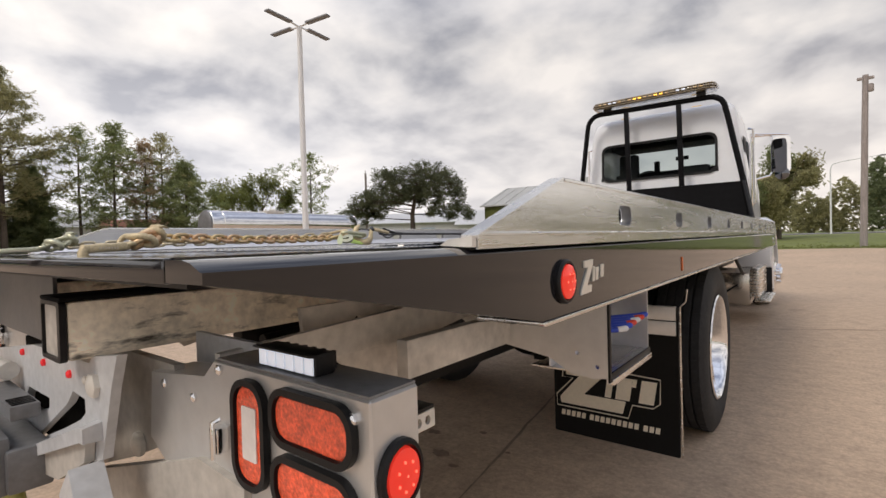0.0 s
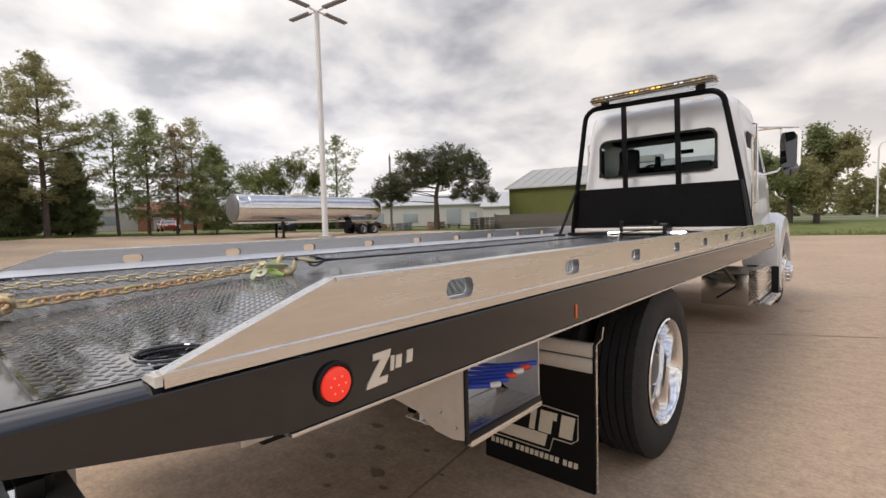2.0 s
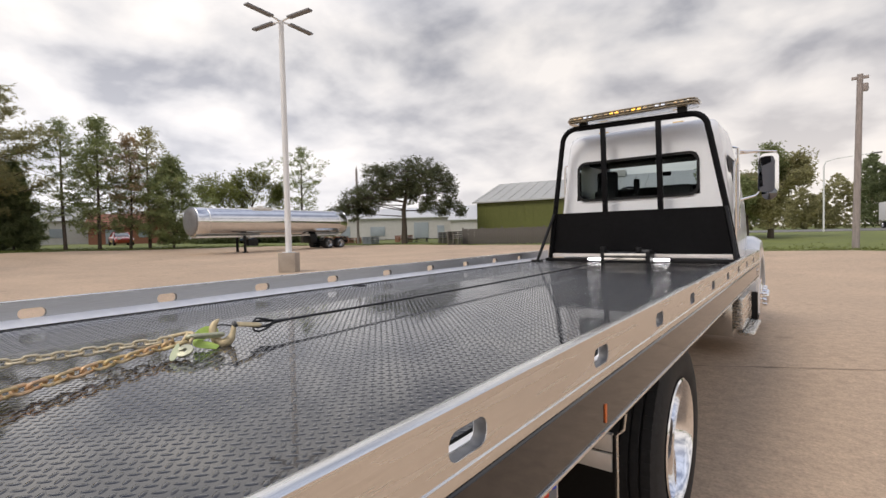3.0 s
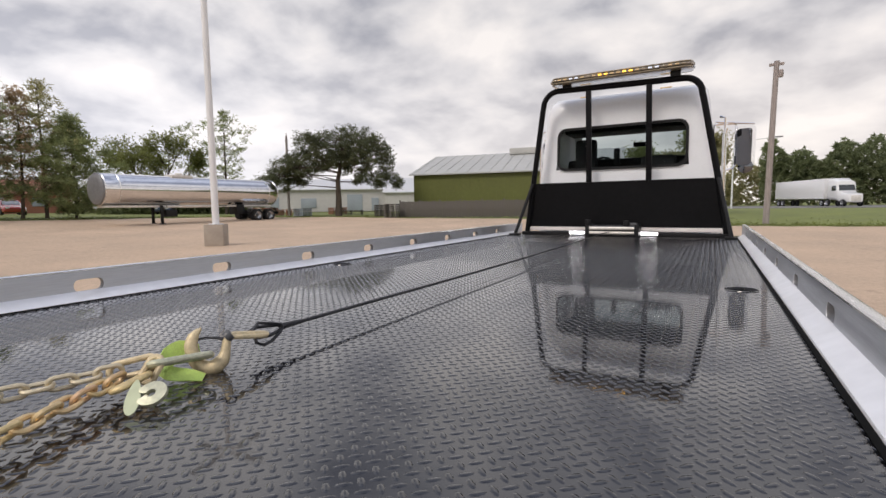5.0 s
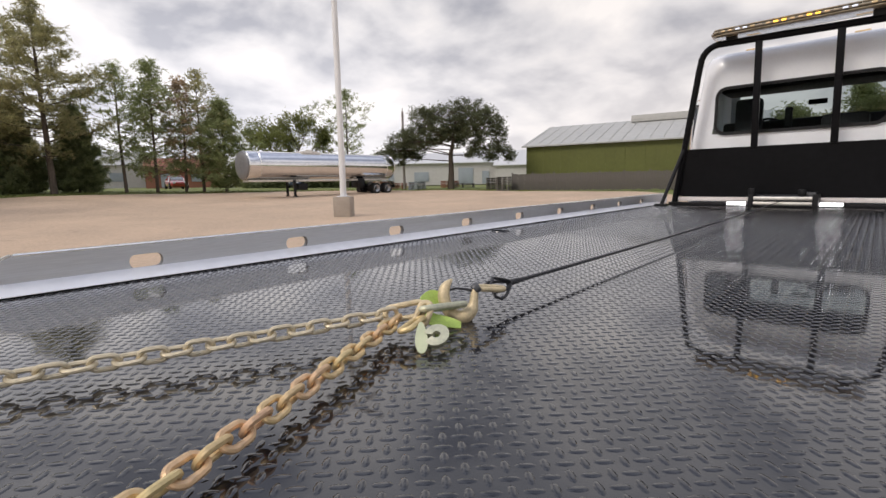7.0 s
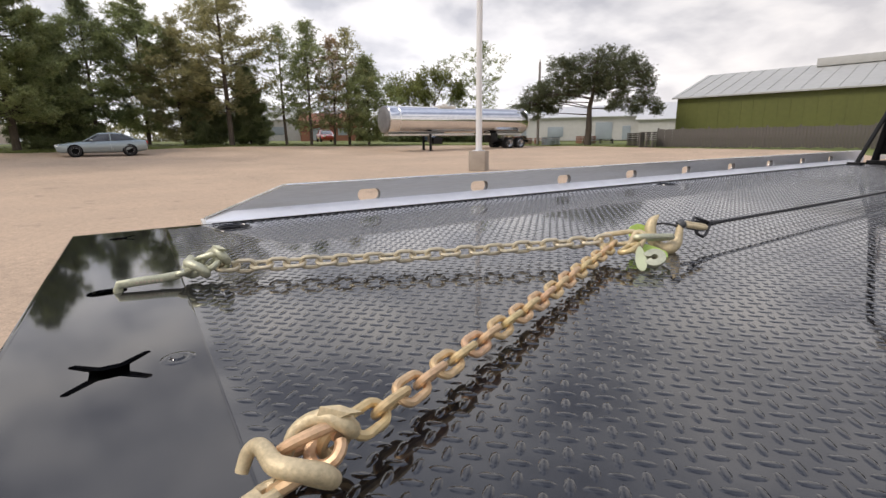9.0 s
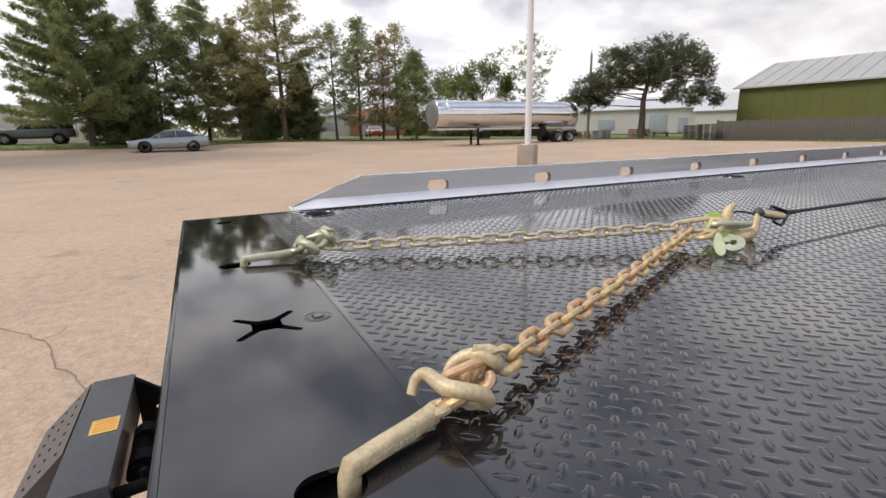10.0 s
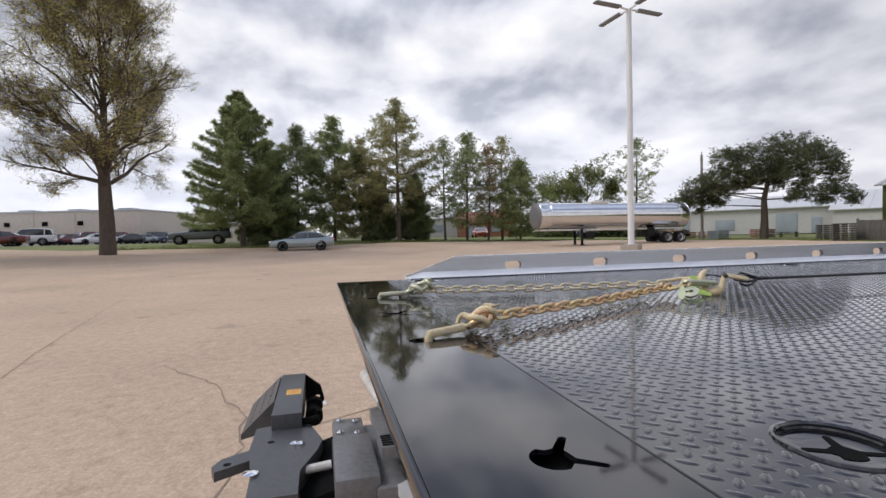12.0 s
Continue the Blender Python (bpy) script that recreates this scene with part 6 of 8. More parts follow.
def heading(a, b):
    return math.atan2(-(b.x - a.x), b.y - a.y)


A = Vector((0.389, 0.166, DECK))
j_hook(A, heading(A, Vector((0.345, 0.30, 0))), "pale gold hook assembly hooked into a deck slot", CREAM, GOLD, 0.665)
B = Vector((-0.432, 0.151, DECK))
j_hook(B, heading(B, LEFT), "pale greenish hook assembly hooked into a far deck slot", CREAM2, CREAM2, 0.73, 0.80)


# ---- trees ----
def bearing(a, r):
    """A place at a degrees to the left of truck-forward and r metres away."""
    x, y = -r * math.sin(radians(a)), r * math.cos(radians(a))
    return Vector((x, y, rise(x, y) - 0.02))


def tufts(rng, centres, blades, length, width, droop=0.0, spread=1.0):
    """Sprays of thin pointed leaves round each centre, as vertices and triangles."""
    n = len(centres)
    c = np.repeat(np.asarray(centres, float), blades, axis=0)
    d = rng.normal(size=(n * blades, 3))
    d[:, 2] = d[:, 2] * 0.7 - droop
    d /= np.linalg.norm(d, axis=1, keepdims=True)
    side = np.cross(d, rng.normal(size=d.shape))
    side /= np.linalg.norm(side, axis=1, keepdims=True)
    ln = length * rng.uniform(0.5, 1.25, (n * blades, 1))
    w = width * rng.uniform(0.6, 1.3, (n * blades, 1))
    base = c + d * ln * 0.1 * spread
    v = np.stack([base - side * w * 0.5, base + side * w * 0.5, base + d * ln], axis=1).reshape(-1, 3)
    return v, np.arange(len(v)).reshape(-1, 3)


def crown_mesh(name, v, f, mat_):
    me = bpy.data.meshes.new(name)
    me.vertices.add(len(v))
    me.vertices.foreach_set("co", np.asarray(v, np.float32).ravel())
    me.loops.add(f.size)
    me.loops.foreach_set("vertex_index", f.astype(np.int32).ravel())
    me.polygons.add(len(f))
    me.polygons.foreach_set("loop_start", np.arange(0, f.size, 3, dtype=np.int32))
    me.materials.append(mat_)
    me.update()
    return me


def limbs_mesh(name, lines, mat_):
    bm = bmesh.new()
    for pts, r0, r1, seg in lines:
        n = len(pts)
        tube(bm, pts, [r0 + (r1 - r0) * i / (n - 1) for i in range(n)], seg)
    return finish(name, bm, mat_)


def conifer(place, height, reach, bare, mat_key, seed, label, dense=1.0, lean=0.0, trunk_r=None, spruce=True, category="pine tree"):
    """A conifer: tapered trunk, limbs all round it, needle sprays on their side twigs. bare: part of the height with no limbs."""
    rng = np.random.default_rng(seed)
    rnd = random.Random(seed)
    tree = thing("tree", label, category, Matrix.Translation(place))
    tr = trunk_r or height * 0.014
    top = Vector((lean * height + rnd.uniform(-0.2, 0.2), rnd.uniform(-0.2, 0.2), height))
    bend = Vector((rnd.uniform(-0.15, 0.15), rnd.uniform(-0.15, 0.15), 0))
    stem = [Vector((0, 0, 0)).lerp(top, i / 8) + bend * math.sin(math.pi * i / 8) for i in range(9)]
    lines = [(stem, tr, tr * 0.12, 8)]
    centres = []
    z = bare * height
    step = height * (0.0105 if spruce else 0.0225)
    turn = rnd.uniform(0, 6.28)
    while z < height * 0.99:
        f = (z - bare * height) / (height * (1 - bare))
        if spruce:
            L = reach * ((1 - f) ** 0.80 * 0.97 + 0.03) * (1 if f > 0.10 else 0.82 + 1.8 * f)
        else:
            L = reach * (0.62 + 0.38 * math.sin(math.pi * min(1, 0.15 + f))) * min(1, (1.03 - f) * 1.9)
        at = stem[0].lerp(top, z / height) + bend * math.sin(math.pi * z / height)
        for q in range(2):
            turn += 2.4 + rnd.uniform(-0.5, 0.5)
            l = L * (rnd.choice((rnd.uniform(0.55, 0.85), rnd.uniform(0.85, 1.18))) if spruce else rnd.choice((rnd.uniform(0.35, 0.7), rnd.uniform(0.85, 1.3))))
            lift = (0.10 + 0.5 * f * f if spruce else 0.18 + 0.5 * f) + rnd.uniform(-0.12, 0.16)
            out = Vector((math.cos(turn), math.sin(turn), 0))
            end = at + out * l + Vector((0, 0, l * lift))
            midp = at.lerp(end, 0.55) - Vector((0, 0, 0.08 * l))
            lines.append(([at, midp, end], max(0.012, tr * 0.22 * (1 - f * 0.7)), 0.008, 4))
            sidev = Vector((-out.y, out.x, 0))
            if spruce:
                for k in range(int(dense * (12 + 20 * l))):
                    g = 0.22 + 0.80 * rnd.random() ** 0.75
                    p = at.lerp(midp, g / 0.55) if g < 0.55 else midp.lerp(end, (g - 0.55) / 0.45)
                    w = 0.30 * l * (1.15 - g) + 0.10
                    a = rnd.uniform(-1, 1)
                    c = p + sidev * a * w + out * abs(a) * w * 0.35 + Vector((0, 0, rnd.gauss(0.02, 0.12) - 0.06 * abs(a)))
                    centres.append(tuple(c))
            else:
                for k in range(max(2, int(dense * 1.5 * l + 1.5))):
                    g = 0.35 + 0.65 * rnd.random() ** 0.7
                    p = at.lerp(midp, g / 0.55) if g < 0.55 else midp.lerp(end, (g - 0.55) / 0.45)
                    c = p + sidev * rnd.gauss(0, 0.16 * l) + Vector((0, 0, rnd.uniform(0.0, 0.22)))
                    lines.append(([p, p.lerp(c, 0.5), c], 0.012, 0.006, 3))
                    size = rnd.uniform(0.20, 0.36)
                    for t in range(int(12 * dense ** 0.5)):
                        centres.append((c.x + rnd.gauss(0, size), c.y + rnd.gauss(0, size), c.z + rnd.gauss(0.04, size * 0.55)))
        z += step * rnd.uniform(0.6, 1.4) * (1 if dense > 0.7 else 1.5)
    share("trunk", limbs_mesh("trunk", lines, BARK), tree, Matrix.Identity(4))
    v, f = tufts(rng, centres, 7, 0.30, 0.062, droop=-0.15)
    share("crown", crown_mesh("crown", v, f, NEEDLE[mat_key]), tree, Matrix.Identity(4))
    return tree


def umbrella_pine(place, seed):
    """The broad dark pine: a stout trunk that forks into heavy limbs with flat-topped cushions of needles."""
    rng = np.random.default_rng(seed)
    rnd = random.Random(seed)
    tree = thing("tree", "broad flat-topped dark green pine on a single trunk", "pine tree", Matrix.Translation(place) @ Matrix.Diagonal((1, 1, 0.88, 1)))
    lines = [([Vector((0, 0, 0)), Vector((0.05, 0, 2.0)), Vector((0.0, 0, 3.9)), Vector((0.3, 0.1, 5.6)), Vector((0.6, 0.1, 7.6))], 0.34, 0.10, 10)]
    centres = []
    side = Vector((0.74, 0.67, 0))      # across the view
    away = Vector((-0.67, 0.74, 0))
    pads = [(-6.6, 3.9, 0.85), (-5.7, 4.5, 1.05), (-4.9, 5.5, 1.05), (-4.3, 4.4, 0.9), (-5.1, 3.5, 0.6), (-3.7, 6.2, 1.0),
            (-2.7, 7.1, 1.1), (-2.7, 8.1, 1.0), (-1.4, 8.3, 1.15), (-1.5, 6.9, 1.0), (0.0, 8.5, 1.2), (0.2, 7.3, 1.0), (1.4, 8.6, 1.15), (2.7, 8.5, 1.15), (3.7, 8.0, 0.95),
            (2.2, 7.3, 0.9), (4.4, 7.2, 0.9), (3.4, 6.3, 0.75), (5.0, 6.2, 0.75), (-0.6, 5.9, 0.8), (1.2, 6.1, 0.6), (4.4, 5.2, 0.65), (5.4, 4.4, 0.75), (5.9, 3.7, 0.55),
            (-1.6, 6.0, 0.9), (0.3, 6.4, 0.9), (1.8, 6.6, 0.9), (2.8, 5.6, 0.8), (-3.4, 5.3, 0.9), (0.9, 5.3, 0.6), (3.4, 4.4, 0.7), (2.4, 4.9, 0.6), (4.2, 3.5, 0.55), (1.8, 3.7, 0.4), (-2.8, 4.7, 0.75), (-1.9, 5.5, 0.65), (-3.2, 3.7, 0.45)]
    large = []
    for px, pz, pr in sorted(pads, key=lambda g: -g[2]):
        for rep in range(3 if pr > 0.8 else 2):
            d = rnd.uniform(-2.4, 2.4) * (1 if abs(px) < 4 else 0.5)
            c = side * (px + rnd.uniform(-0.35, 0.35)) + away * d + Vector((0, 0, pz + rnd.uniform(-0.3, 0.3)))
            f = min(1, max(0.0, (pz - 2.6 - 0.2 * abs(px)) / 5)) * 0.9 + 0.05 * rnd.random()
            root = Vector((0.6 * f, 0.1 * f, 3.2 + 4.2 * f))
            midp = root.lerp(c, 0.5) + Vector((rnd.uniform(-0.4, 0.4), rnd.uniform(-0.4, 0.4), rnd.uniform(-0.2, 0.4)))
            if rep == 0 and pr < 0.72 and large:
                first = min(large, key=lambda g: (g - c).length)
            if rep == 0 and pr >= 0.72:
                large.append(c)
                lines.append(([root, midp, c], 0.075, 0.012, 5))
                first = c
            else:
                midp = first.lerp(c, 0.5)
                lines.append(([first, midp, c], 0.03, 0.010, 4))
            for sub_ in range(int(5 + 6 * pr)):
                q = rng.normal(size=3)
                q /= np.linalg.norm(q)
                e = c + Vector((q[0] * pr, q[1] * pr, q[2] * pr * 0.7))
                lines.append(([c.lerp(midp, 0.4), c.lerp(e, 0.5) - Vector((0, 0, 0.08)), e], 0.022, 0.006, 3))
                size = 0.15 + 0.13 * pr * rnd.random()
                for _ in range(19):
                    centres.append((e.x + rnd.gauss(0, size), e.y + rnd.gauss(0, size), e.z + rnd.gauss(0.05, size * 0.8)))
    share("trunk", limbs_mesh("trunk", lines, BARK), tree, Matrix.Identity(4))
    v, f = tufts(rng, centres, 6, 0.22, 0.05)
    share("crown", crown_mesh("crown", v, f, NEEDLE["black"]), tree, Matrix.Identity(4))


def broadleaf(place, height, reach, seed, label, leaf_key, leaves, depth=6, trunk_r=0.35, fork=0.28, leaf=0.12, rise_=0.62, category="tree"):
    """A spreading tree grown branch by branch, with leaves or buds on its twigs."""
    rng = np.random.default_rng(seed)
    rnd = random.Random(seed)
    tree = thing("tree", label, category, Matrix.Translation(place))
    lines, twigs = [], []
    base = Vector((0, 0, fork * height))
    lines.append(([Vector((0, 0, 0)), Vector((0.03, 0.02, 0.5)), base * 0.6, base], trunk_r, trunk_r * 0.72, 9))

    def grow(p, d, length, r, level):
        end = p + d * length
        midp = p.lerp(end, 0.5) + Vector((rnd.gauss(0, 0.05), rnd.gauss(0, 0.05), rnd.gauss(0, 0.03))) * length
        lines.append(([p, midp, end], r, r * 0.62, 6 if level < 2 else 4 if level < 4 else 3))
        if level >= 2:
            twigs.append((p, end))
        if level >= depth:
            return
        for q in range(3 if level < 5 else 2):
            axis = d.orthogonal().normalized()
            axis.rotate(Matrix.Rotation(rnd.uniform(0, 6.28), 3, d))
            nd = d.copy()
            nd.rotate(Matrix.Rotation(radians(rnd.uniform(16, 50) if q else rnd.uniform(4, 22)), 3, axis))
            nd = (nd + Vector((0, 0, 0.10 if level < 3 else 0.02))).normalized()
            start = p.lerp(end, 1.0 if q == 0 else rnd.uniform(0.55, 1.0))
            grow(start, nd, length * rnd.uniform(0.62, 0.84), r * (0.66 if q == 0 else 0.5), level + 1)

    for q in range(5):
        a = 2 * math.pi * q / 5 + rnd.uniform(-0.3, 0.3)
        up_ = rnd.uniform(0.5, 1.1) if q else 2.2
        d = Vector((math.cos(a), math.sin(a), up_ * rise_ / 0.62)).normalized()
        grow(base - Vector((0, 0, rnd.uniform(0, 0.12) * height if q else 0)), d, height * 0.235 * (1 if q else 1.1) * reach, trunk_r * 0.5, 1)
    share("trunk", limbs_mesh("trunk", lines, BARK), tree, Matrix.Identity(4))
    pick = [twigs[rnd.randrange(len(twigs))] for _ in range(leaves)]
    centres = []
    for a, b in pick:
        p = a.lerp(b, rnd.uniform(0.3, 1.05))
        centres.append((p.x + rnd.gauss(0, 0.26), p.y + rnd.gauss(0, 0.26), p.z + rnd.gauss(0, 0.22)))
    v, f = tufts(rng, centres, 5, leaf, leaf * 0.7)
    share("crown", crown_mesh("crown", v, f, NEEDLE[leaf_key]), tree, Matrix.Identity(4))


def oak(place, seed):
    """A tall oak in bud: a straight trunk that runs up through the crown, limbs all along it, fine twigs."""
    rng = np.random.default_rng(seed)
    rnd = random.Random(seed)
    tree = thing("tree", "large bare oak with yellow green buds", "oak tree", Matrix.Translation(place))
    H = 18.0
    stem = [Vector((0.05 * math.sin(i * 0.9), 0.05 * math.sin(i * 1.3 + 1), H * i / 9)) for i in range(10)]
    stem[0].x = stem[0].y = 0.0
    lines, twigs = [(stem[:4], 0.52, 0.33, 12), (stem[3:], 0.30, 0.03, 8)], []

    def grow(p, d, length, r, level):
        end = p + d * length
        midp = p.lerp(end, 0.5) + Vector((rnd.gauss(0, 0.05), rnd.gauss(0, 0.05), rnd.gauss(0.02, 0.03))) * length
        lines.append(([p, midp, end], r, r * 0.55, 5 if level < 2 else 3))
        if level >= 2:
            twigs.append((p, end))
        if level >= 5:
            return
        for q in range(4 if level < 4 else 3):
            axis = d.orthogonal().normalized()
            axis.rotate(Matrix.Rotation(rnd.uniform(0, 6.28), 3, d))
            nd = d.copy()
            nd.rotate(Matrix.Rotation(radians(rnd.uniform(22, 58) if q else rnd.uniform(3, 18)), 3, axis))
            nd = (nd + Vector((0, 0, 0.08))).normalized()
            start = p.lerp(end, 1.0 if q == 0 else rnd.uniform(0.3, 0.95))
            grow(start, nd, length * rnd.uniform(0.48, 0.70), max(0.006, r * (0.6 if q == 0 else 0.42)), level + 1)

    for k in range(34):
        f = 0.25 + 0.66 * (k / 33) ** 1.25
        at = stem[0].lerp(stem[9], f)
        a = k * 2.4 + rnd.uniform(-0.4, 0.4)
        reach = 3.3 * math.sin(math.pi * min(0.97, 0.30 + 0.60 * (f - 0.24) / 0.70)) + 0.4
        d = Vector((math.cos(a), math.sin(a), rnd.choice((0.35, 0.7, 1.1)) + 1.3 * (f - 0.24) + rnd.uniform(-0.15, 0.25))).normalized()
        grow(at, d, reach * rnd.uniform(0.8, 1.15), 0.19 * (1.1 - f), 1)
    share("trunk", limbs_mesh("trunk", lines, BARK), tree, Matrix.Identity(4))
    def along_twigs(n, loose):
        out = []
        for _ in range(n):
            p0, p1 = twigs[rnd.randrange(len(twigs))]
            p = p0.lerp(p1, rnd.uniform(0.3, 1.05))
            out.append((p.x + rnd.gauss(0, loose), p.y + rnd.gauss(0, loose), p.z + rnd.gauss(0, loose)))
        return out

    v, f = tufts(rng, along_twigs(20000, 0.05), 3, 0.85, 0.014, droop=-0.35)
    tagged(share("twig_haze", crown_mesh("twig_haze", v, f, TWIG), tree, Matrix.Identity(4)), kind="stuff")
    v, f = tufts(rng, along_twigs(26000, 0.14), 4, 0.10, 0.055)
    share("crown", crown_mesh("crown", v, f, NEEDLE["bud"]), tree, Matrix.Identity(4))


conifer(bearing(98.6, 44), 13.2, 5.6, 0.15, "green", 11, "tall dense dark green spruce with boughs to the ground", dense=1.6, trunk_r=0.26, category="spruce tree")
conifer(bearing(95.4, 47), 8.6, 3.6, 0.02, "dark", 12, "low dense dark spruce behind the parked saloon", dense=1.3, category="spruce tree")
conifer(bearing(92.6, 49), 11.6, 2.7, 0.10, "dark", 13, "slim dark green pine behind the parked saloon", dense=1.5, spruce=False)
conifer(bearing(88.3, 49), 12.6, 3.1, 0.10, "green", 14, "dark green pine behind the parked saloon", dense=1.6, spruce=False)
conifer(bearing(85.0, 48), 9.4, 3.0, 0.04, "olive", 15, "olive green conifer with boughs to the ground", dense=1.4, spruce=False)
conifer(bearing(80.5, 45.5), 13.7, 3.7, 0.20, "olive", 16, "tall brownish green pine with a bare lower trunk", dense=1.3, spruce=False, lean=-0.03, trunk_r=0.24)
conifer(bearing(78.6, 48), 6.6, 2.3, 0.03, "dark", 17, "small dark spruce under taller pines", dense=1.2, category="spruce tree")
conifer(bearing(82.8, 48), 6.4, 2.3, 0.03, "dark", 27, "small dark spruce under taller pines", dense=1.2, category="spruce tree")
conifer(bearing(74.8, 46), 10.0, 2.6, 0.22, "green", 18, "slender sparse pine with a visible trunk", dense=0.62, spruce=False)
conifer(bearing(72.1, 46), 10.4, 2.8, 0.12, "green", 19, "slender green pine at the edge of the lot", dense=0.8, spruce=False)
conifer(bearing(69.5, 46.5), 9.4, 2.1, 0.18, "rust", 20, "thin rusty brown dying pine", dense=0.5, spruce=False)
conifer(bearing(67.8, 47), 10.2, 2.6, 0.22, "olive", 21, "thin pine with sparse brownish needles", dense=0.5, spruce=False)
conifer(bearing(65.6, 46), 7.5, 2.7, 0.03, "green", 22, "dense dark green pine beside the tanker trailer", dense=1.15, spruce=False)
broadleaf(bearing(58.7, 62), 10.8, 1.0, 23, "spreading pale green tree in young leaf", "spring", 9000, depth=5, trunk_r=0.2, fork=0.2, leaf=0.15)
conifer(bearing(52.7, 62), 11.8, 4.2, 0.25, "green", 24, "sparse open pine behind the tanker trailer", dense=0.65, spruce=False)
umbrella_pine(bearing(40.3, 49.0), 25)
oak(bearing(111.5, 38), 26)
oak(bearing(127, 41), 36)
broadleaf(bearing(0.9, 46), 6.8, 0.85, 31, "rounded green tree with a bare dark trunk on the grass", "olive", 15000, depth=5, trunk_r=0.24, fork=0.36, leaf=0.13)
broadleaf(bearing(3.0, 47), 7.4, 0.95, 32, "rounded green tree with a bare trunk on the grass", "green", 16000, depth=5, trunk_r=0.24, fork=0.34, leaf=0.13)


def far_woods(a0, a1, r, h0, h1, seed, key, n):
    rng = np.random.default_rng(seed)
    a = np.radians(rng.uniform(a0, a1, n))
    hill = h0 + (h1 - h0) * (0.5 + 0.5 * np.sin(a * 41 + seed) * np.sin(a * 97 + 2 * seed))
    rr = r + rng.uniform(-5, 5, n)
    z = 0.4 + hill * rng.uniform(0.02, 1, n) ** 0.7
    v, f = tufts(rng, np.stack([-rr * np.sin(a), rr * np.cos(a), z], axis=1), 14, 0.6, 0.3)
    ob = new("woods", crown_mesh("woods", v, f, NEEDLE[key]))
    tagged(ob, label="far line of mixed green trees", category="woods", kind="stuff")


far_woods(-40, 1, 120, 6, 11, 41, "olive", 5200)
far_woods(-3, 16, 130, 4, 8, 42, "olive", 2600)
far_woods(-16, -4.5, 112, 8, 13, 43, "dark", 2600)
far_woods(49, 64, 70, 1.2, 3.0, 48, "dark", 1500)
far_woods(62, 104, 150, 3, 8, 44, "olive", 4200)
far_woods(100, 150, 190, 4, 9, 45, "olive", 3000)
far_woods(-180, -40, 110, 5, 11, 46, "green", 6000)
far_woods(150, 180, 110, 5, 10, 47, "green", 1800)


def grass_blades():
    """Short rough grass along the edge of the lot."""
    rng = np.random.default_rng(51)
    pts = []
    for lo, hi, n in ((30, 112, 5200), (-30, 14, 3200)):
        a = rng.uniform(lo, hi, n)
        for q in a:
            r = edge_at(q) + rng.exponential(1.3) + 0.05
            x, y = -r * math.sin(radians(q)), r * math.cos(radians(q))
            pts.append((x, y, rise(x, y) - 0.02))
    v, f = tufts(rng, np.array(pts), 6, 0.13, 0.035)
    v[:, 2] = np.maximum(v[:, 2], 0.2)
    ob = new("grass", crown_mesh("grass", v, f, GRASS))
    tagged(ob, label="short rough grass along the lot's edge", category="grass", kind="stuff")


grass_blades()


# ---- poles ----
def light_pole():
    p = Vector((-16.15, 12.75, rise(-16.15, 12.75)))
    ob = thing("light_pole", "white light pole with four lamp heads on a concrete footing", "light pole", Matrix.Translation(p))
    bm = bmesh.new()
    box(bm, -0.36, 0.36, -0.36, 0.36, -0.05, 0.84, 0.03, m=Matrix.Rotation(radians(38), 4, "Z"))
    part("footing", bm, FOOTING, ob, "square concrete footing")
    bm = bmesh.new()
    tube(bm, [(0, 0, 0.84), (0, 0, 10.72)], [0.135, 0.11], 12)
    part("mast", bm, POLE, ob)
    bm = bmesh.new()
    box(bm, -0.2, 0.2, -0.2, 0.2, 0.84, 0.87, 0.01)
    part("base_plate", bm, POLE, ob)
    for k in range(4):
        m = Matrix.Rotation(radians(7 + 90 * k), 4, "Z")
        bm = bmesh.new()
        tube(bm, [m @ Vector((0.08, 0, 10.70)), m @ Vector((0.50, 0, 10.74))], 0.04, 8)
        arm = part("arm", bm, POLE, ob)
        bm = bmesh.new()
        box(bm, 0.46, 1.75, -0.13, 0.13, 10.71, 10.79, 0.03, m=m)
        part("lamp_head", bm, LAMPGREY, arm, "flat grey lamp head")


LAMPGREY = material("grey_lamp_head", (0.20, 0.20, 0.21), rough=0.5, vary=0.1)
light_pole()


def timber_pole(place, height, r, label, lean=0.0, arm=False):
    ob = thing("utility_pole", label, "utility pole", Matrix.Translation(place))
    bm = bmesh.new()
    tube(bm, [(0, 0, -0.1), (lean * 0.5, 0, height * 0.5), (lean, 0, height)], [r, r * 0.9, r * 0.78], 10)
    mast = part("mast", bm, WOODPOLE, ob)
    bm = bmesh.new()
    if arm:
        box(bm, lean - 0.35, lean + 0.35, -0.06, 0.06, height - 0.25, height - 0.1, 0.01)
        lathe(bm, [(0.12, height - 0.9), (0.14, height - 0.85), (0.14, height - 0.55), (0.12, height - 0.5)], 12, Matrix.Translation((lean + 0.2, 0, 0)))
    else:
        box(bm, lean - 0.10, lean + 0.10, -0.12, 0.12, height - 0.5, height - 0.42, 0.01)
        tube(bm, [(lean, 0, height - 0.02), (lean, 0, height + 0.3)], 0.04, 6)
    part("cross_arm" if arm else "pole_cap", bm, WOODPOLE, mast)


timber_pole(bearing(-5.7, 34.0) + Vector((0.28, 0, 0)), 9.1, 0.17, "tall weathered timber utility pole on the grass", 0.16, arm=True)
timber_pole(bearing(45.9, 51.0), 8.0, 0.14, "thin timber utility pole by the big pine")


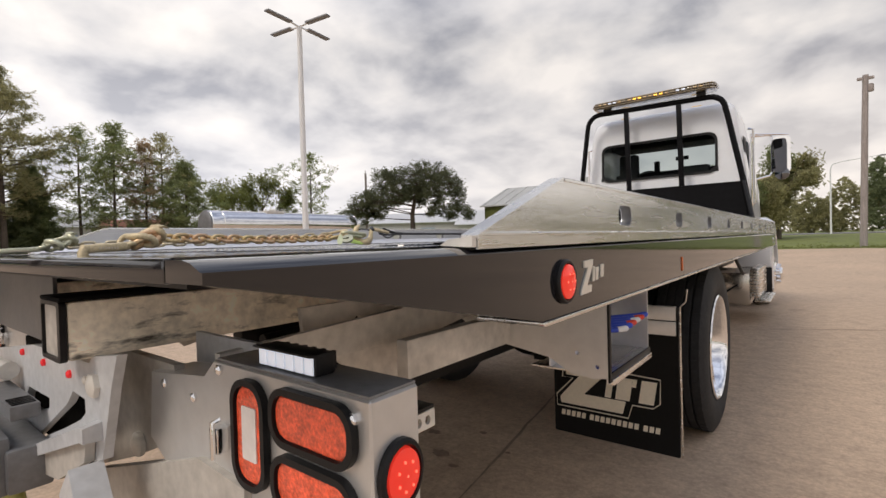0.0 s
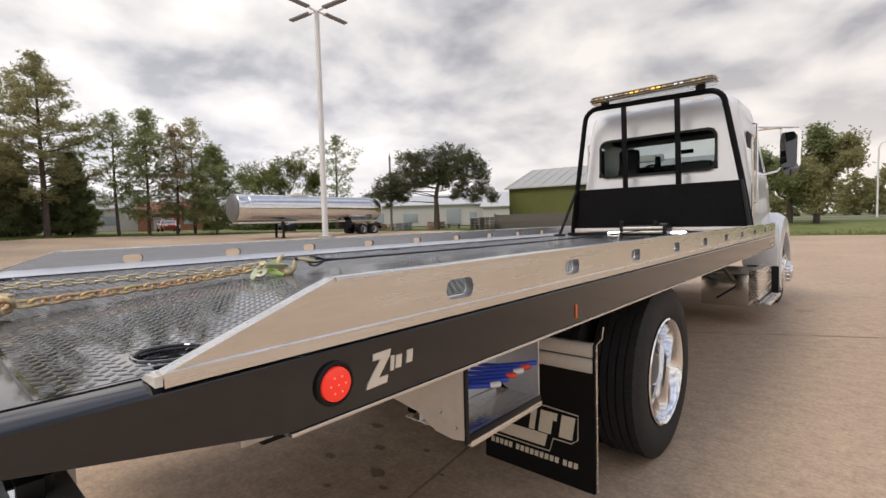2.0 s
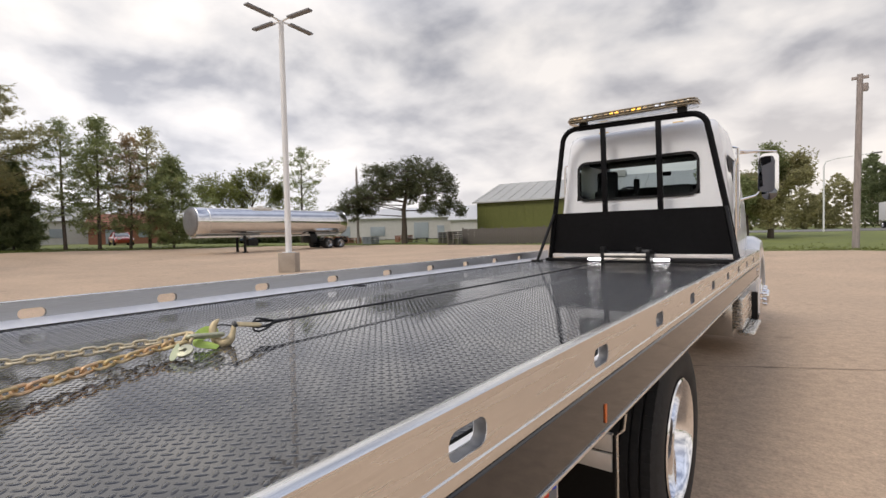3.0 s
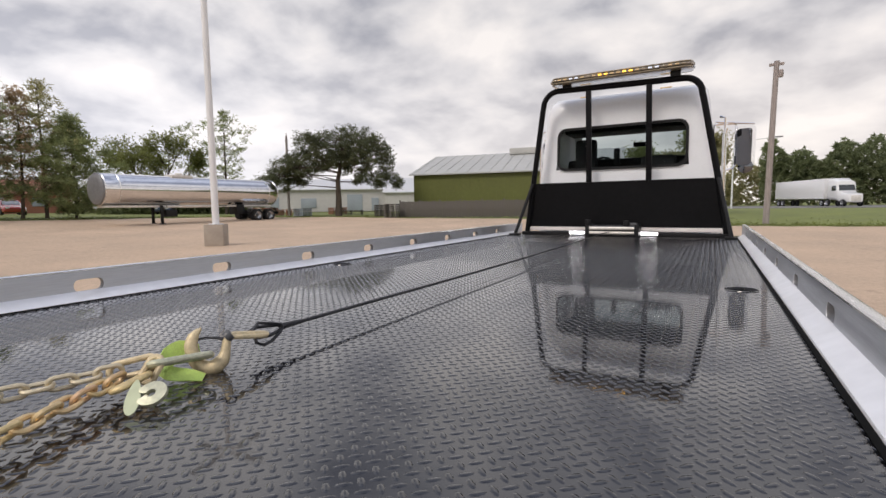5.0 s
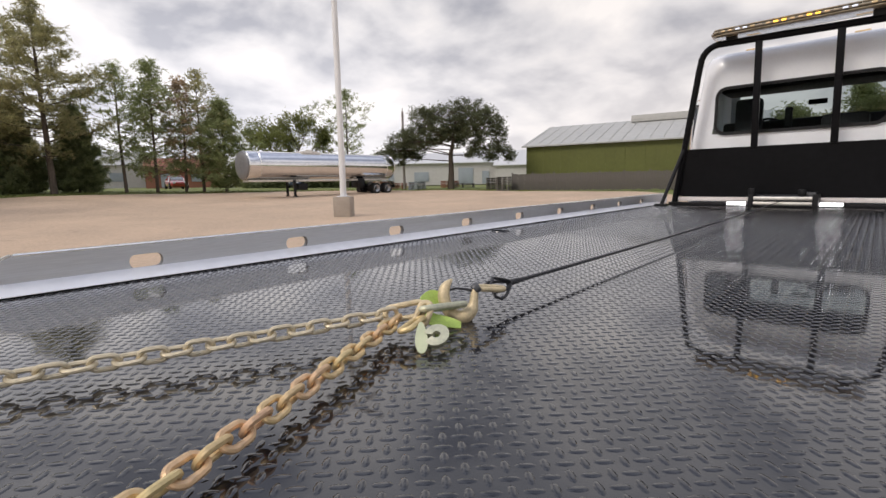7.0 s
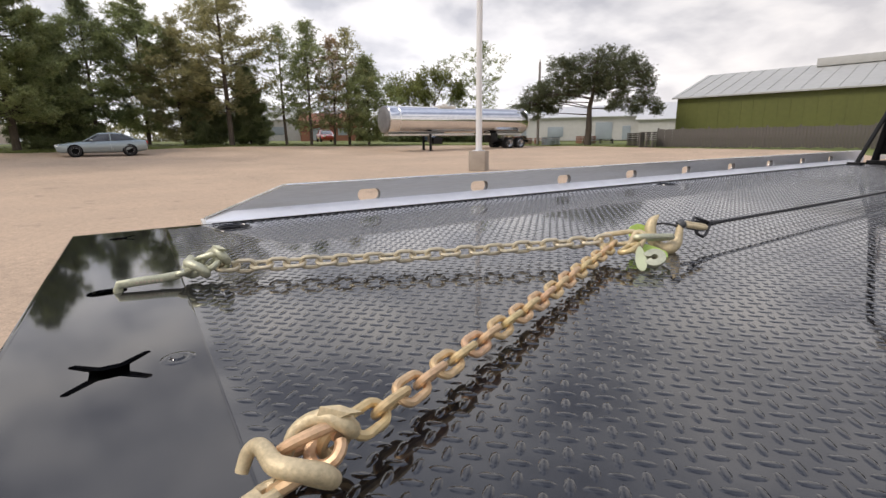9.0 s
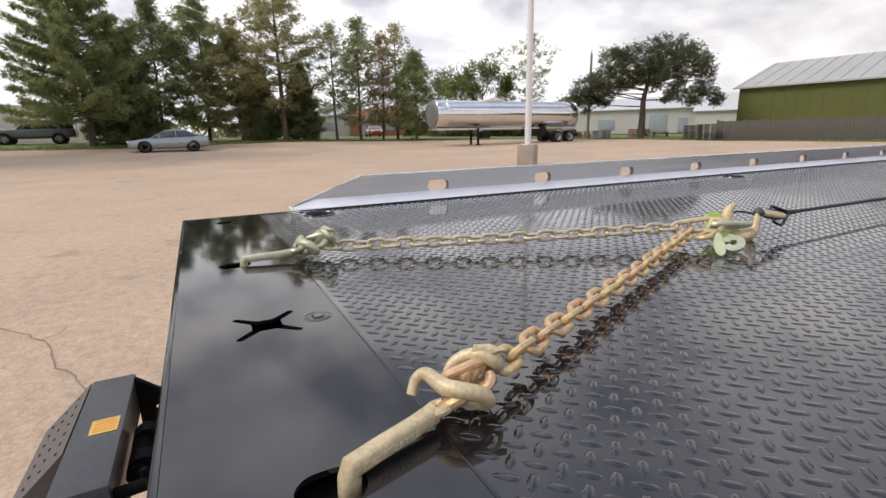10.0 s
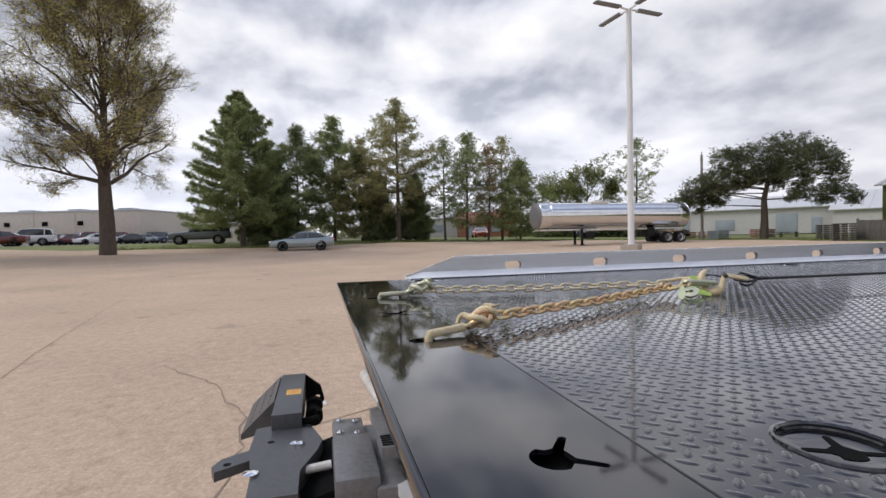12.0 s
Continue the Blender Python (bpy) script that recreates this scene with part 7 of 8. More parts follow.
def street_lamp(place, h):
    ob = thing("street_lamp", "slender pale street lamp with a curved arm", "street lamp", Matrix.Translation(place))
    bm = bmesh.new()
    tube(bm, [(0, 0, 0), (0, 0, h * 0.9), (0.2, 0, h * 0.97), (1.2, 0, h), (4.5, 0, h + 0.3)], [0.10, 0.08, 0.06, 0.05, 0.04], 8)
    part("mast", bm, POLE, ob)
    bm = bmesh.new()
    box(bm, 4.4, 5.2, -0.15, 0.15, h + 0.2, h + 0.36, 0.04)
    part("lamp_head", bm, LAMPGREY, ob)


street_lamp(bearing(-2.4, 74), 8.6)


# ---- buildings ----
def shed(origin, along, length, depth, eave, ridge, wall_mat, roof_mat, name, label, cladding=0.9, openings=()):
    """A gabled shed: origin is its front left corner; along is its front's direction."""
    u = Vector((along[0], along[1], 0)).normalized()
    v = Vector((-u.y, u.x, 0))
    m = Matrix((u, v, Vector((0, 0, 1)))).transposed().to_4x4()
    m.translation = origin
    ob = thing(name, label, "building", m)
    bm = bmesh.new()
    ring_loft(bm, [[(x, 0, 0), (x, 0, eave), (x, depth / 2, ridge), (x, depth, eave), (x, depth, 0)] for x in (0, length)])
    wall = part("wall", bm, wall_mat, ob)
    n = int(length / cladding)
    bm = bmesh.new()
    for i in range(n):
        x = i * cladding
        box(bm, x, x + 0.07, -0.02, 0.0, 0, eave)
    part("cladding_ribs", bm, wall_mat, wall, kind="stuff")
    for s in (0, 1):
        bm = bmesh.new()
        y0, y1 = (-0.4, depth / 2) if s == 0 else (depth + 0.4, depth / 2)
        zl = eave - 0.4 * (ridge - eave) / (depth / 2)
        ring_loft(bm, [[(x, y0, zl + 0.05), (x, y1, ridge + 0.05), (x, y1, ridge + 0.17), (x, y0, zl + 0.17)] for x in (-0.4, length + 0.4)])
        roof = part("roof", bm, roof_mat, ob)
        if s == 0:
            bm = bmesh.new()
            for i in range(int(length / 1.2)):
                x = i * 1.2
                ring_loft(bm, [[(x + q, y0, zl + 0.17), (x + q, y1, ridge + 0.17), (x + q, y1, ridge + 0.22), (x + q, y0, zl + 0.22)] for q in (0, 0.03)])
            part("roof_seams", bm, roof_mat, roof, kind="stuff")
    for x0, x1, z0, z1 in openings:
        bm = bmesh.new()
        box(bm, x0, x1, -0.08, 0.02, z0, z1, 0.02)
        part("door" if z0 < 0.3 else "window", bm, OPENING, ob)
    return ob, m


OPENING = material("grey_blue_door", (0.30, 0.34, 0.38), rough=0.6, vary=0.15, scale=0.6)
fu = Vector((12.2, 2.0, 0)).normalized()
green, gm = shed(bearing(31.5, 52), fu, 21, 15.5, 4.15, 6.65, OLIVE, ROOFGREY, "olive_shed", "olive green metal shed with a grey ridge roof")
bm = bmesh.new()
box(bm, 9, 14.5, 6.6, 7.9, 6.55, 7.25, 0.05)
part("ridge_vent", bm, ROOFGREY, green)
shed(bearing(51.5, 84), (0.80, 0.60), 26, 16, 3.6, 5.6, PALE, PALEROOF, "glasshouse", "long pale low building with a white roof", 1.5, [(4, 6, 0.1, 2.4), (9.5, 12, 0.6, 2.2), (17, 19.5, 0.1, 2.8), (21, 22.2, 0.1, 2.2)])
shed(bearing(35.4, 80), (0.9, 0.42), 7, 10, 3.2, 5.6, PALE, PALEROOF, "glasshouse", "pale gabled greenhouse beside the olive shed", 1.2)
shed(bearing(81.5, 92), (0.25, 0.97), 14, 10, 3.6, 5.8, PALE, ROOFGREY, "farm_building", "pale gabled building seen between the pines", 1.4, [(3, 5, 0.1, 2.4), (8, 10, 1, 2.4)])
shed(bearing(73.5, 82), (0.4, 0.92), 10, 8, 2.6, 4.4, BRICKRED, BRICKRED, "farm_building", "red brown low building seen between the pines", 1.2, [(2, 3.2, 0.1, 2.1), (6, 7.5, 0.9, 2.0)])


def flat_block(a, r, along, length, depth, h, mat_, label, ports):
    u = Vector((along[0], along[1], 0)).normalized()
    v = Vector((-u.y, u.x, 0))
    m = Matrix((u, v, Vector((0, 0, 1)))).transposed().to_4x4()
    m.translation = bearing(a, r)
    ob = thing("factory_building", label, "building", m)
    bm = bmesh.new()
    box(bm, 0, length, 0, depth, 0, h, 0.03)
    wall = part("wall", bm, mat_, ob)
    bm = bmesh.new()
    box(bm, -0.1, length + 0.1, -0.1, depth + 0.1, h, h + 0.25, 0.03)
    part("roof_edge", bm, PALEROOF, ob)
    for i in range(int(length / 7)):
        bm = bmesh.new()
        box(bm, 7 * i + 0.02, 7 * i + 0.12, -0.06, 0.0, 0, h)
        part("wall_joint", bm, BEIGE, wall)
    for x in ports:
        bm = bmesh.new()
        box(bm, x - 0.45, x + 0.45, -0.15, 0.05, h - 2.2, h - 1.5, 0.03)
        part("vent", bm, DARK, ob, "small dark wall vent")
    for i in range(4):
        bm = bmesh.new()
        x = length * (0.2 + 0.2 * i)
        box(bm, x, x + 2.6, depth * 0.3, depth * 0.3 + 2, h + 0.25, h + 1.0, 0.05)
        part("roof_unit", bm, OPENING, ob)


flat_block(126, 122, (0.30, 0.95), 46, 24, 5.4, TAN, "long pale tan flat-roofed factory", [4, 10.5, 17, 23.5, 30, 36])
flat_block(107, 128, (0.30, 0.95), 12, 18, 3.9, BEIGE, "lower beige flat-roofed wing", [5])


def fence():
    ob = thing("fence", "weathered grey board fence in front of the olive shed", "fence", Matrix.Translation(bearing(33.0, 44.4)))
    bm = bmesh.new()
    box(bm, 0, 0.19, -0.015, 0.015, 0, 1.42, 0.004)
    board = finish("board", bm, FENCE)
    bm = bmesh.new()
    box(bm, -0.06, 0.06, -0.06, 0.06, 0, 1.55, 0.01)
    post = finish("post", bm, FENCE)
    turn = Matrix.Rotation(math.atan2(fu.y, fu.x), 4, "Z")
    rnd = random.Random(9)
    for i in range(104):
        share("board", board, ob, turn @ Matrix.Translation((0.2 * i, rnd.uniform(-0.012, 0.012), rnd.uniform(-0.04, 0.03))))
    for i in range(11):
        share("post", post, ob, turn @ Matrix.Translation((1.95 * i, 0.09, 0)))
    for z in (0.3, 1.1):
        bm = bmesh.new()
        box(bm, 0, 20.8, 0.02, 0.06, z, z + 0.09, 0.01, m=turn)
        part("rail", bm, FENCE, ob)
    bm = bmesh.new()
    box(bm, 0, 20.8, -0.02, -0.03, 0.66, 0.70, m=turn)
    part("batten", bm, FENCE, ob)


fence()


def stack(place, w, d, h, rot, label, mat_, name="pallet_stack"):
    ob = thing(name, label, "pallets", Matrix.Translation(place) @ Matrix.Rotation(rot, 4, "Z"))
    n = int(h / 0.16)
    for k in range(n):
        bm = bmesh.new()
        for q in range(5):
            box(bm, -w / 2, w / 2, -d / 2 + d * q / 5, -d / 2 + d * (q + 0.7) / 5, 0.16 * k + 0.09, 0.16 * k + 0.13, 0.004)
        for q in (-1, 0, 1):
            box(bm, q * w * 0.45 - 0.05, q * w * 0.45 + 0.05, -d / 2, d / 2, 0.16 * k, 0.16 * k + 0.09, 0.004)
        part("pallet", bm, mat_, ob, kind="stuff")


stack(bearing(33.9, 43.5), 1.1, 1.1, 1.4, 0.3, "grey stack of wooden pallets beside the fence", FENCE)
stack(bearing(35.2, 47), 1.1, 1.1, 1.2, 0.1, "grey stack of wooden pallets near the fence", FENCE)
for i, (a, r, w, h, mat_) in enumerate(((48.5, 52, 2.4, 0.9, BRICKRED), (46.0, 54, 2.0, 0.7, BRICKRED), (39.0, 54, 2.6, 0.6, FENCE), (40.6, 56, 1.8, 0.8, BRICKRED), (44.4, 50, 1.3, 0.9, OPENING))):
    stack(bearing(a, r), w, 1.3, h, 0.4 * i, "low stack of timber and pallets in the yard", mat_)


# ---- vehicles ----
def car_wheel_mesh(r, w):
    bm = bmesh.new()
    h = w / 2
    lathe(bm, [(r * 0.62, -h * 0.7), (r * 0.68, -h), (r * 0.93, -h), (r, -h * 0.75), (r, h * 0.75), (r * 0.93, h), (r * 0.68, h), (r * 0.62, h * 0.7), (r * 0.62, -h * 0.6)], 24)
    return finish("tyre", bm, RUBBER)


def car_rim_mesh(r):
    bm = bmesh.new()
    lathe(bm, [(r * 0.64, -0.05), (r * 0.64, 0.07), (r * 0.58, 0.075), (r * 0.52, 0.03), (r * 0.2, 0.05), (0.001, 0.055)], 20)
    for k in range(5):
        a = 2 * math.pi * k / 5
        box(bm, 0.03, r * 0.56, -0.03, 0.03, 0.04, 0.07, 0.004, m=Matrix.Rotation(a, 4, "Z"))
    return finish("rim", bm, ALLOY)


ALLOY = material("alloy_wheel", (0.45, 0.45, 0.46), rough=0.35, metal=0.8, vary=0.1)
CARTYRE, CARRIM = car_wheel_mesh(0.33, 0.21), car_rim_mesh(0.33)
TAILRED = material("car_tail_lamp", (0.45, 0.02, 0.02), rough=0.2, vary=0.1, coat=0.8)
HEADLAMP = material("car_headlamp", (0.7, 0.72, 0.75), rough=0.1, vary=0.1, coat=1)


def section(y, w, z0, z1, k=20, p=0.42):
    return [(w * math.copysign(abs(math.cos(a)) ** p, math.cos(a)), y, (z0 + z1) / 2 + (z1 - z0) / 2 * math.copysign(abs(math.sin(a)) ** p, math.sin(a))) for a in [2 * math.pi * j / k for j in range(k)]]


def car(m, paint, label, category, body, roof, wheels, wheel_scale=1.0, name="car", bed_=None, dark_roof=False):
    """body: (along, half width, bottom, top) from nose to tail; roof: (along, half width, base, top); local +y is the tail."""
    ob = thing(name, label, category, m, "parked vehicles")
    bm = bmesh.new()
    ring_loft(bm, [section(*s) for s in body])
    shell = part("body", bm, paint, ob)
    bm = bmesh.new()
    rows = []
    for y, w, z0, z1 in roof:
        rows.append([(-w * 1.08, y, z0), (-w, y, (z0 + z1) / 2), (-w * 0.86, y, z1), (0, y, z1 + 0.02), (w * 0.86, y, z1), (w, y, (z0 + z1) / 2), (w * 1.08, y, z0)])
    ring_loft(bm, rows)
    part("greenhouse_glass", bm, DARKGLASS, ob, "dark glass")
    bm = bmesh.new()
    inner = roof[1:-1]
    rings = [[(-w * 0.90, y, z1 - 0.05), (-w * 0.84, y, z1 + 0.025), (0, y, z1 + 0.05), (w * 0.84, y, z1 + 0.025), (w * 0.90, y, z1 - 0.05), (0, y, z1 - 0.02)] for y, w, z0, z1 in inner]
    ring_loft(bm, rings)
    part("roof", bm, PAINT["black"] if dark_roof else paint, ob)
    for s in (-1, 1):
        for i in range(len(roof)):
            y, w, z0, z1 = roof[i]
            bm = bmesh.new()
            if i in (0, len(roof) - 1):
                y2, w2, _, z2 = roof[1 if i == 0 else len(roof) - 2]
                tube(bm, [(s * w * 1.07, y, z0), (s * w2 * 0.87, y2, z2)], 0.045, 6)
            elif len(roof) > 4 and i == len(roof) // 2:
                tube(bm, [(s * w * 1.07, y, z0), (s * w * 0.99, y, (z0 + z1) / 2), (s * w * 0.87, y, z1)], 0.04, 6)
            else:
                bm.free()
                continue
            part("pillar", bm, paint, ob)
    y0, y1 = body[0][0], body[-1][0]
    w0 = body[1][1]
    for s in (-1, 1):
        bm = bmesh.new()
        box(bm, s * w0 * 0.72 - 0.14, s * w0 * 0.72 + 0.14, y0 - 0.015, y0 + 0.2, 0.60, 0.74, 0.03)
        part("headlamp", bm, HEADLAMP, ob)
        bm = bmesh.new()
        box(bm, s * w0 * 0.80 - 0.1, s * w0 * 0.80 + 0.1, y1 - 0.12, y1 + 0.015, 0.72, 0.92, 0.03)
        part("tail_lamp", bm, TAILRED, ob)
        bm = bmesh.new()
        box(bm, s * (body[3][1] + 0.09) - 0.08, s * (body[3][1] + 0.09) + 0.08, roof[0][0] + 0.35, roof[0][0] + 0.5, roof[0][2] + 0.02, roof[0][2] + 0.16, 0.03)
        part("door_mirror", bm, paint, ob)
        for y in wheels:
            bm = bmesh.new()
            xw = body[3][1]
            lathe(bm, [(0.40 * wheel_scale, -0.02), (0.40 * wheel_scale, 0.012), (0.36 * wheel_scale, 0.014), (0.30, 0.0)], 20, Matrix.Translation((s * (xw - 0.012), y, 0.33 * wheel_scale)) @ Matrix.Rotation(radians(90 * s), 4, "Y"))
            part("wheel_arch", bm, DARK, ob)
            t = share("wheel", CARTYRE, ob, Matrix.Translation((s * (xw - 0.085), y, 0.33 * wheel_scale)) @ Matrix.Rotation(radians(90 * s), 4, "Y") @ Matrix.Scale(wheel_scale, 4))
            share("rim", CARRIM, t, Matrix.Identity(4))
    return ob


SALOON = dict(body=[(-2.42, 0.55, 0.42, 0.62), (-2.36, 0.72, 0.26, 0.70), (-2.1, 0.84, 0.20, 0.78), (-1.2, 0.89, 0.18, 0.92), (0, 0.90, 0.18, 0.95), (1.2, 0.90, 0.19, 0.98), (1.9, 0.87, 0.22, 1.02), (2.28, 0.78, 0.30, 0.98), (2.38, 0.62, 0.42, 0.86)],
              roof=[(-1.0, 0.72, 0.90, 0.93), (-0.2, 0.70, 0.92, 1.36), (0.4, 0.70, 0.93, 1.42), (1.0, 0.68, 0.95, 1.36), (1.75, 0.66, 0.98, 1.03)], wheels=(-1.45, 1.35))
PICKUP = dict(body=[(-2.7, 0.75, 0.5, 0.85), (-2.62, 0.92, 0.42, 1.0), (-2.0, 0.95, 0.40, 1.12), (-1.0, 0.96, 0.38, 1.16), (0.2, 0.96, 0.38, 1.16), (1.5, 0.96, 0.42, 1.16), (2.6, 0.95, 0.45, 1.15), (2.68, 0.9, 0.5, 1.1)],
              roof=[(-0.95, 0.80, 1.12, 1.15), (-0.35, 0.76, 1.14, 1.70), (0.4, 0.76, 1.14, 1.74), (1.6, 0.78, 1.14, 1.72), (2.5, 0.80, 1.14, 1.62), (2.62, 0.80, 1.14, 1.2)], wheels=(-1.75, 1.55), wheel_scale=1.15)
WAGON = dict(body=[(-2.45, 0.7, 0.45, 0.8), (-2.38, 0.88, 0.35, 0.95), (-1.9, 0.94, 0.32, 1.05), (-0.9, 0.96, 0.30, 1.10), (0.5, 0.96, 0.30, 1.12), (1.6, 0.96, 0.32, 1.12), (2.3, 0.93, 0.36, 1.12), (2.42, 0.85, 0.45, 1.05)],
             roof=[(-1.0, 0.80, 1.08, 1.1), (-0.3, 0.76, 1.1, 1.72), (0.6, 0.76, 1.1, 1.78), (1.6, 0.76, 1.1, 1.76), (2.15, 0.76, 1.1, 1.66), (2.36, 0.76, 1.1, 1.15)], wheels=(-1.5, 1.45), wheel_scale=1.1)


def park(a, r, turn_, z=0.0):
    return Matrix.Translation(bearing(a, r) + Vector((0, 0, 0.02 + z))) @ Matrix.Rotation(radians(turn_), 4, "Z")


car(park(92.1, 37, 2), PAINT["silver"], "silver saloon car parked at the edge of the lot", "car", **SALOON)
car(park(102.8, 49.5, 4), PAINT["grey"], "dark grey pickup with a covered bed on the roadside", "pickup", name="pickup", **PICKUP)
row = [(119.3, 62, "maroon", SALOON, 14, "maroon saloon in the car park"), (117.2, 66, "white", WAGON, 14, "white estate car in the car park"), (115.6, 80, "black", SALOON, 60, "black car in the car park"), (114.3, 80, "maroon", SALOON, 60, "dark maroon car in the car park"),
       (113.1, 84, "red", WAGON, 60, "red people carrier in the car park"), (112.0, 78, "white", SALOON, 40, "white car in the car park"), (110.6, 88, "red", WAGON, 60, "red estate car in the car park"), (109.4, 82, "black", SALOON, 50, "black car behind the oak"),
       (108.2, 86, "silver", SALOON, 50, "silver car in the car park"), (107.2, 90, "blue", WAGON, 50, "blue grey people carrier in the car park"), (106.0, 95, "white", SALOON, 60, "white car by the beige wing"), (121.5, 70, "silver", SALOON, 30, "silver car in the car park")]
for a, r, key, kind_, turn_, text in row:
    car(park(a, r, turn_, 0.06), PAINT[key], text, "car", **kind_)
car(park(70.6, 60, 80), PAINT["red"], "red car seen between the pines", "car", **SALOON)
car(park(58.2, 66, 40), PAINT["blue"], "dark blue car beyond the tanker trailer", "car", **SALOON)


def tanker():
    """A polished tank semi-trailer on its landing legs."""
    base = Vector((-33.1, 16.5, rise(-33.1, 20.5) - 0.01))
    ob = thing("tanker_trailer", "polished metal tanker semi-trailer parked on its landing legs", "tanker trailer", Matrix.Translation(base) @ Matrix.Rotation(radians(0.0), 4, "Z"))
    L, R, zc = 13.6, 1.03, 2.36
    bm = bmesh.new()
    rings = []
    for y, f in ((-0.16, 0.02), (-0.15, 0.4), (-0.11, 0.75), (-0.04, 0.95), (0.05, 1.0)):
        rings.append([(R * f * math.cos(2 * math.pi * j / 40), y, zc + R * f * math.sin(2 * math.pi * j / 40)) for j in range(40)])
    for i in range(1, 13):
        rings.append([(R * math.cos(2 * math.pi * j / 40), 0.05 + (L - 0.1) * i / 12, zc + R * math.sin(2 * math.pi * j / 40)) for j in range(40)])
    for y, f in ((L + 0.04, 0.95), (L + 0.11, 0.75), (L + 0.15, 0.4), (L + 0.16, 0.02)):
        rings.append([(R * f * math.cos(2 * math.pi * j / 40), y, zc + R * f * math.sin(2 * math.pi * j / 40)) for j in range(40)])
    ring_loft(bm, rings)
    tank = part("tank", bm, TANK, ob, "mirror-polished tank barrel")
    for y in (0.03, 0.9, L - 0.9, L - 0.03):
        bm = bmesh.new()
        tube(bm, [((R + 0.006) * math.cos(2 * math.pi * j / 40), y, zc + (R + 0.006) * math.sin(2 * math.pi * j / 40)) for j in range(40)], 0.025, 6, closed=True)
        part("band", bm, ALU, tank)
    bm = bmesh.new()
    lathe(bm, [(R * 0.97, 0.0), (R * 0.97, 0.10), (R * 0.90, 0.16), (R * 0.6, 0.22), (0.01, 0.25)], 36, Matrix.Translation((0, 0.0, zc)) @ Matrix.Rotation(radians(90), 4, "X"))
    part("front_head", bm, BOOM, tank, "dull dark grey front head")
    bm = bmesh.new()
    box(bm, -0.45, 0.45, 4.6, 6.2, zc + R - 0.10, zc + R + 0.10, 0.03)
    lathe(bm, [(0.25, 0), (0.25, 0.2), (0.22, 0.24), (0.01, 0.26)], 18, Matrix.Translation((0, 5.4, zc + R)))
    part("manway", bm, GALV, ob)
    bm = bmesh.new()
    box(bm, -0.42, 0.42, 0.1, 5.2, 1.17, 1.31, 0.02)
    part("subframe", bm, GALV, ob, "pale under-frame")
    bm = bmesh.new()
    box(bm, -0.42, 0.42, 9.6, 13.3, 1.17, 1.32, 0.02)
    part("subframe", bm, GALV, ob, "pale under-frame")
    bm = bmesh.new()
    for x in (-0.5, 0.5):
        tube(bm, [(x, 5.0, 1.25), (x, 6.2, 1.18), (x, 9.6, 1.22)], 0.04, 6)
    tube(bm, [(0.62, 4.0, 1.22), (0.62, 7.8, 1.22)], 0.09, 10)
    part("pipework", bm, GALV, ob)
    for x in (-0.55, 0.55):
        bm = bmesh.new()
        box(bm, x - 0.07, x + 0.07, 3.6, 3.76, 0.06, 1.3, 0.01)
        box(bm, x - 0.16, x + 0.16, 3.52, 3.84, 0.0, 0.06, 0.01)
        part("landing_leg", bm, SATIN, ob)
    bm = bmesh.new()
    tube(bm, [(-0.55, 3.68, 0.9), (0.55, 3.68, 0.9)], 0.03, 6)
    tube(bm, [(0.55, 3.7, 0.5), (0.55, 4.7, 1.25)], 0.03, 6)
    box(bm, 0.30, 0.72, 3.9, 4.7, 0.50, 1.0, 0.02)
    part("leg_brace", bm, SATIN, ob)
    for y in (11.3, 12.55):
        for s in (-1, 1):
            t = share("wheel", TYRE, ob, Matrix.Translation((s * 1.05, y, 0.48)) @ Matrix.Rotation(radians(90 * s), 4, "Y"))
            share("rim", RIM[0.16], t, Matrix.Identity(4))
            share("wheel", TYRE, ob, Matrix.Translation((s * 0.74, y, 0.48)) @ Matrix.Rotation(radians(-90 * s), 4, "Y"))
        bm = bmesh.new()
        tube(bm, [(-1, y, 0.48), (1, y, 0.48)], 0.06, 8)
        part("axle", bm, SATIN, ob)
    for s in (-1, 1):
        bm = bmesh.new()
        pts = [(10.6, 0.75), (10.75, 1.05), (11.0, 1.12), (12.8, 1.12), (13.1, 1.05), (13.25, 0.78)]
        ring_loft(bm, [[(s * 0.60, y, z), (s * 1.22, y, z), (s * 1.22, y, z - 0.03), (s * 0.60, y, z - 0.03)] for y, z in pts])
        part("wheel_fender", bm, ALU, ob, "bright full-length fender")
    bm = bmesh.new()
    box(bm, -0.5, 0.5, 9.8, 10.5, 0.55, 1.35, 0.03)
    part("rear_cabinet", bm, SATIN, ob)
    bm = bmesh.new()
    box(bm, -1.1, 1.1, 13.4, 13.5, 0.5, 0.75, 0.02)
    part("rear_bumper", bm, SATIN, ob)


tanker()


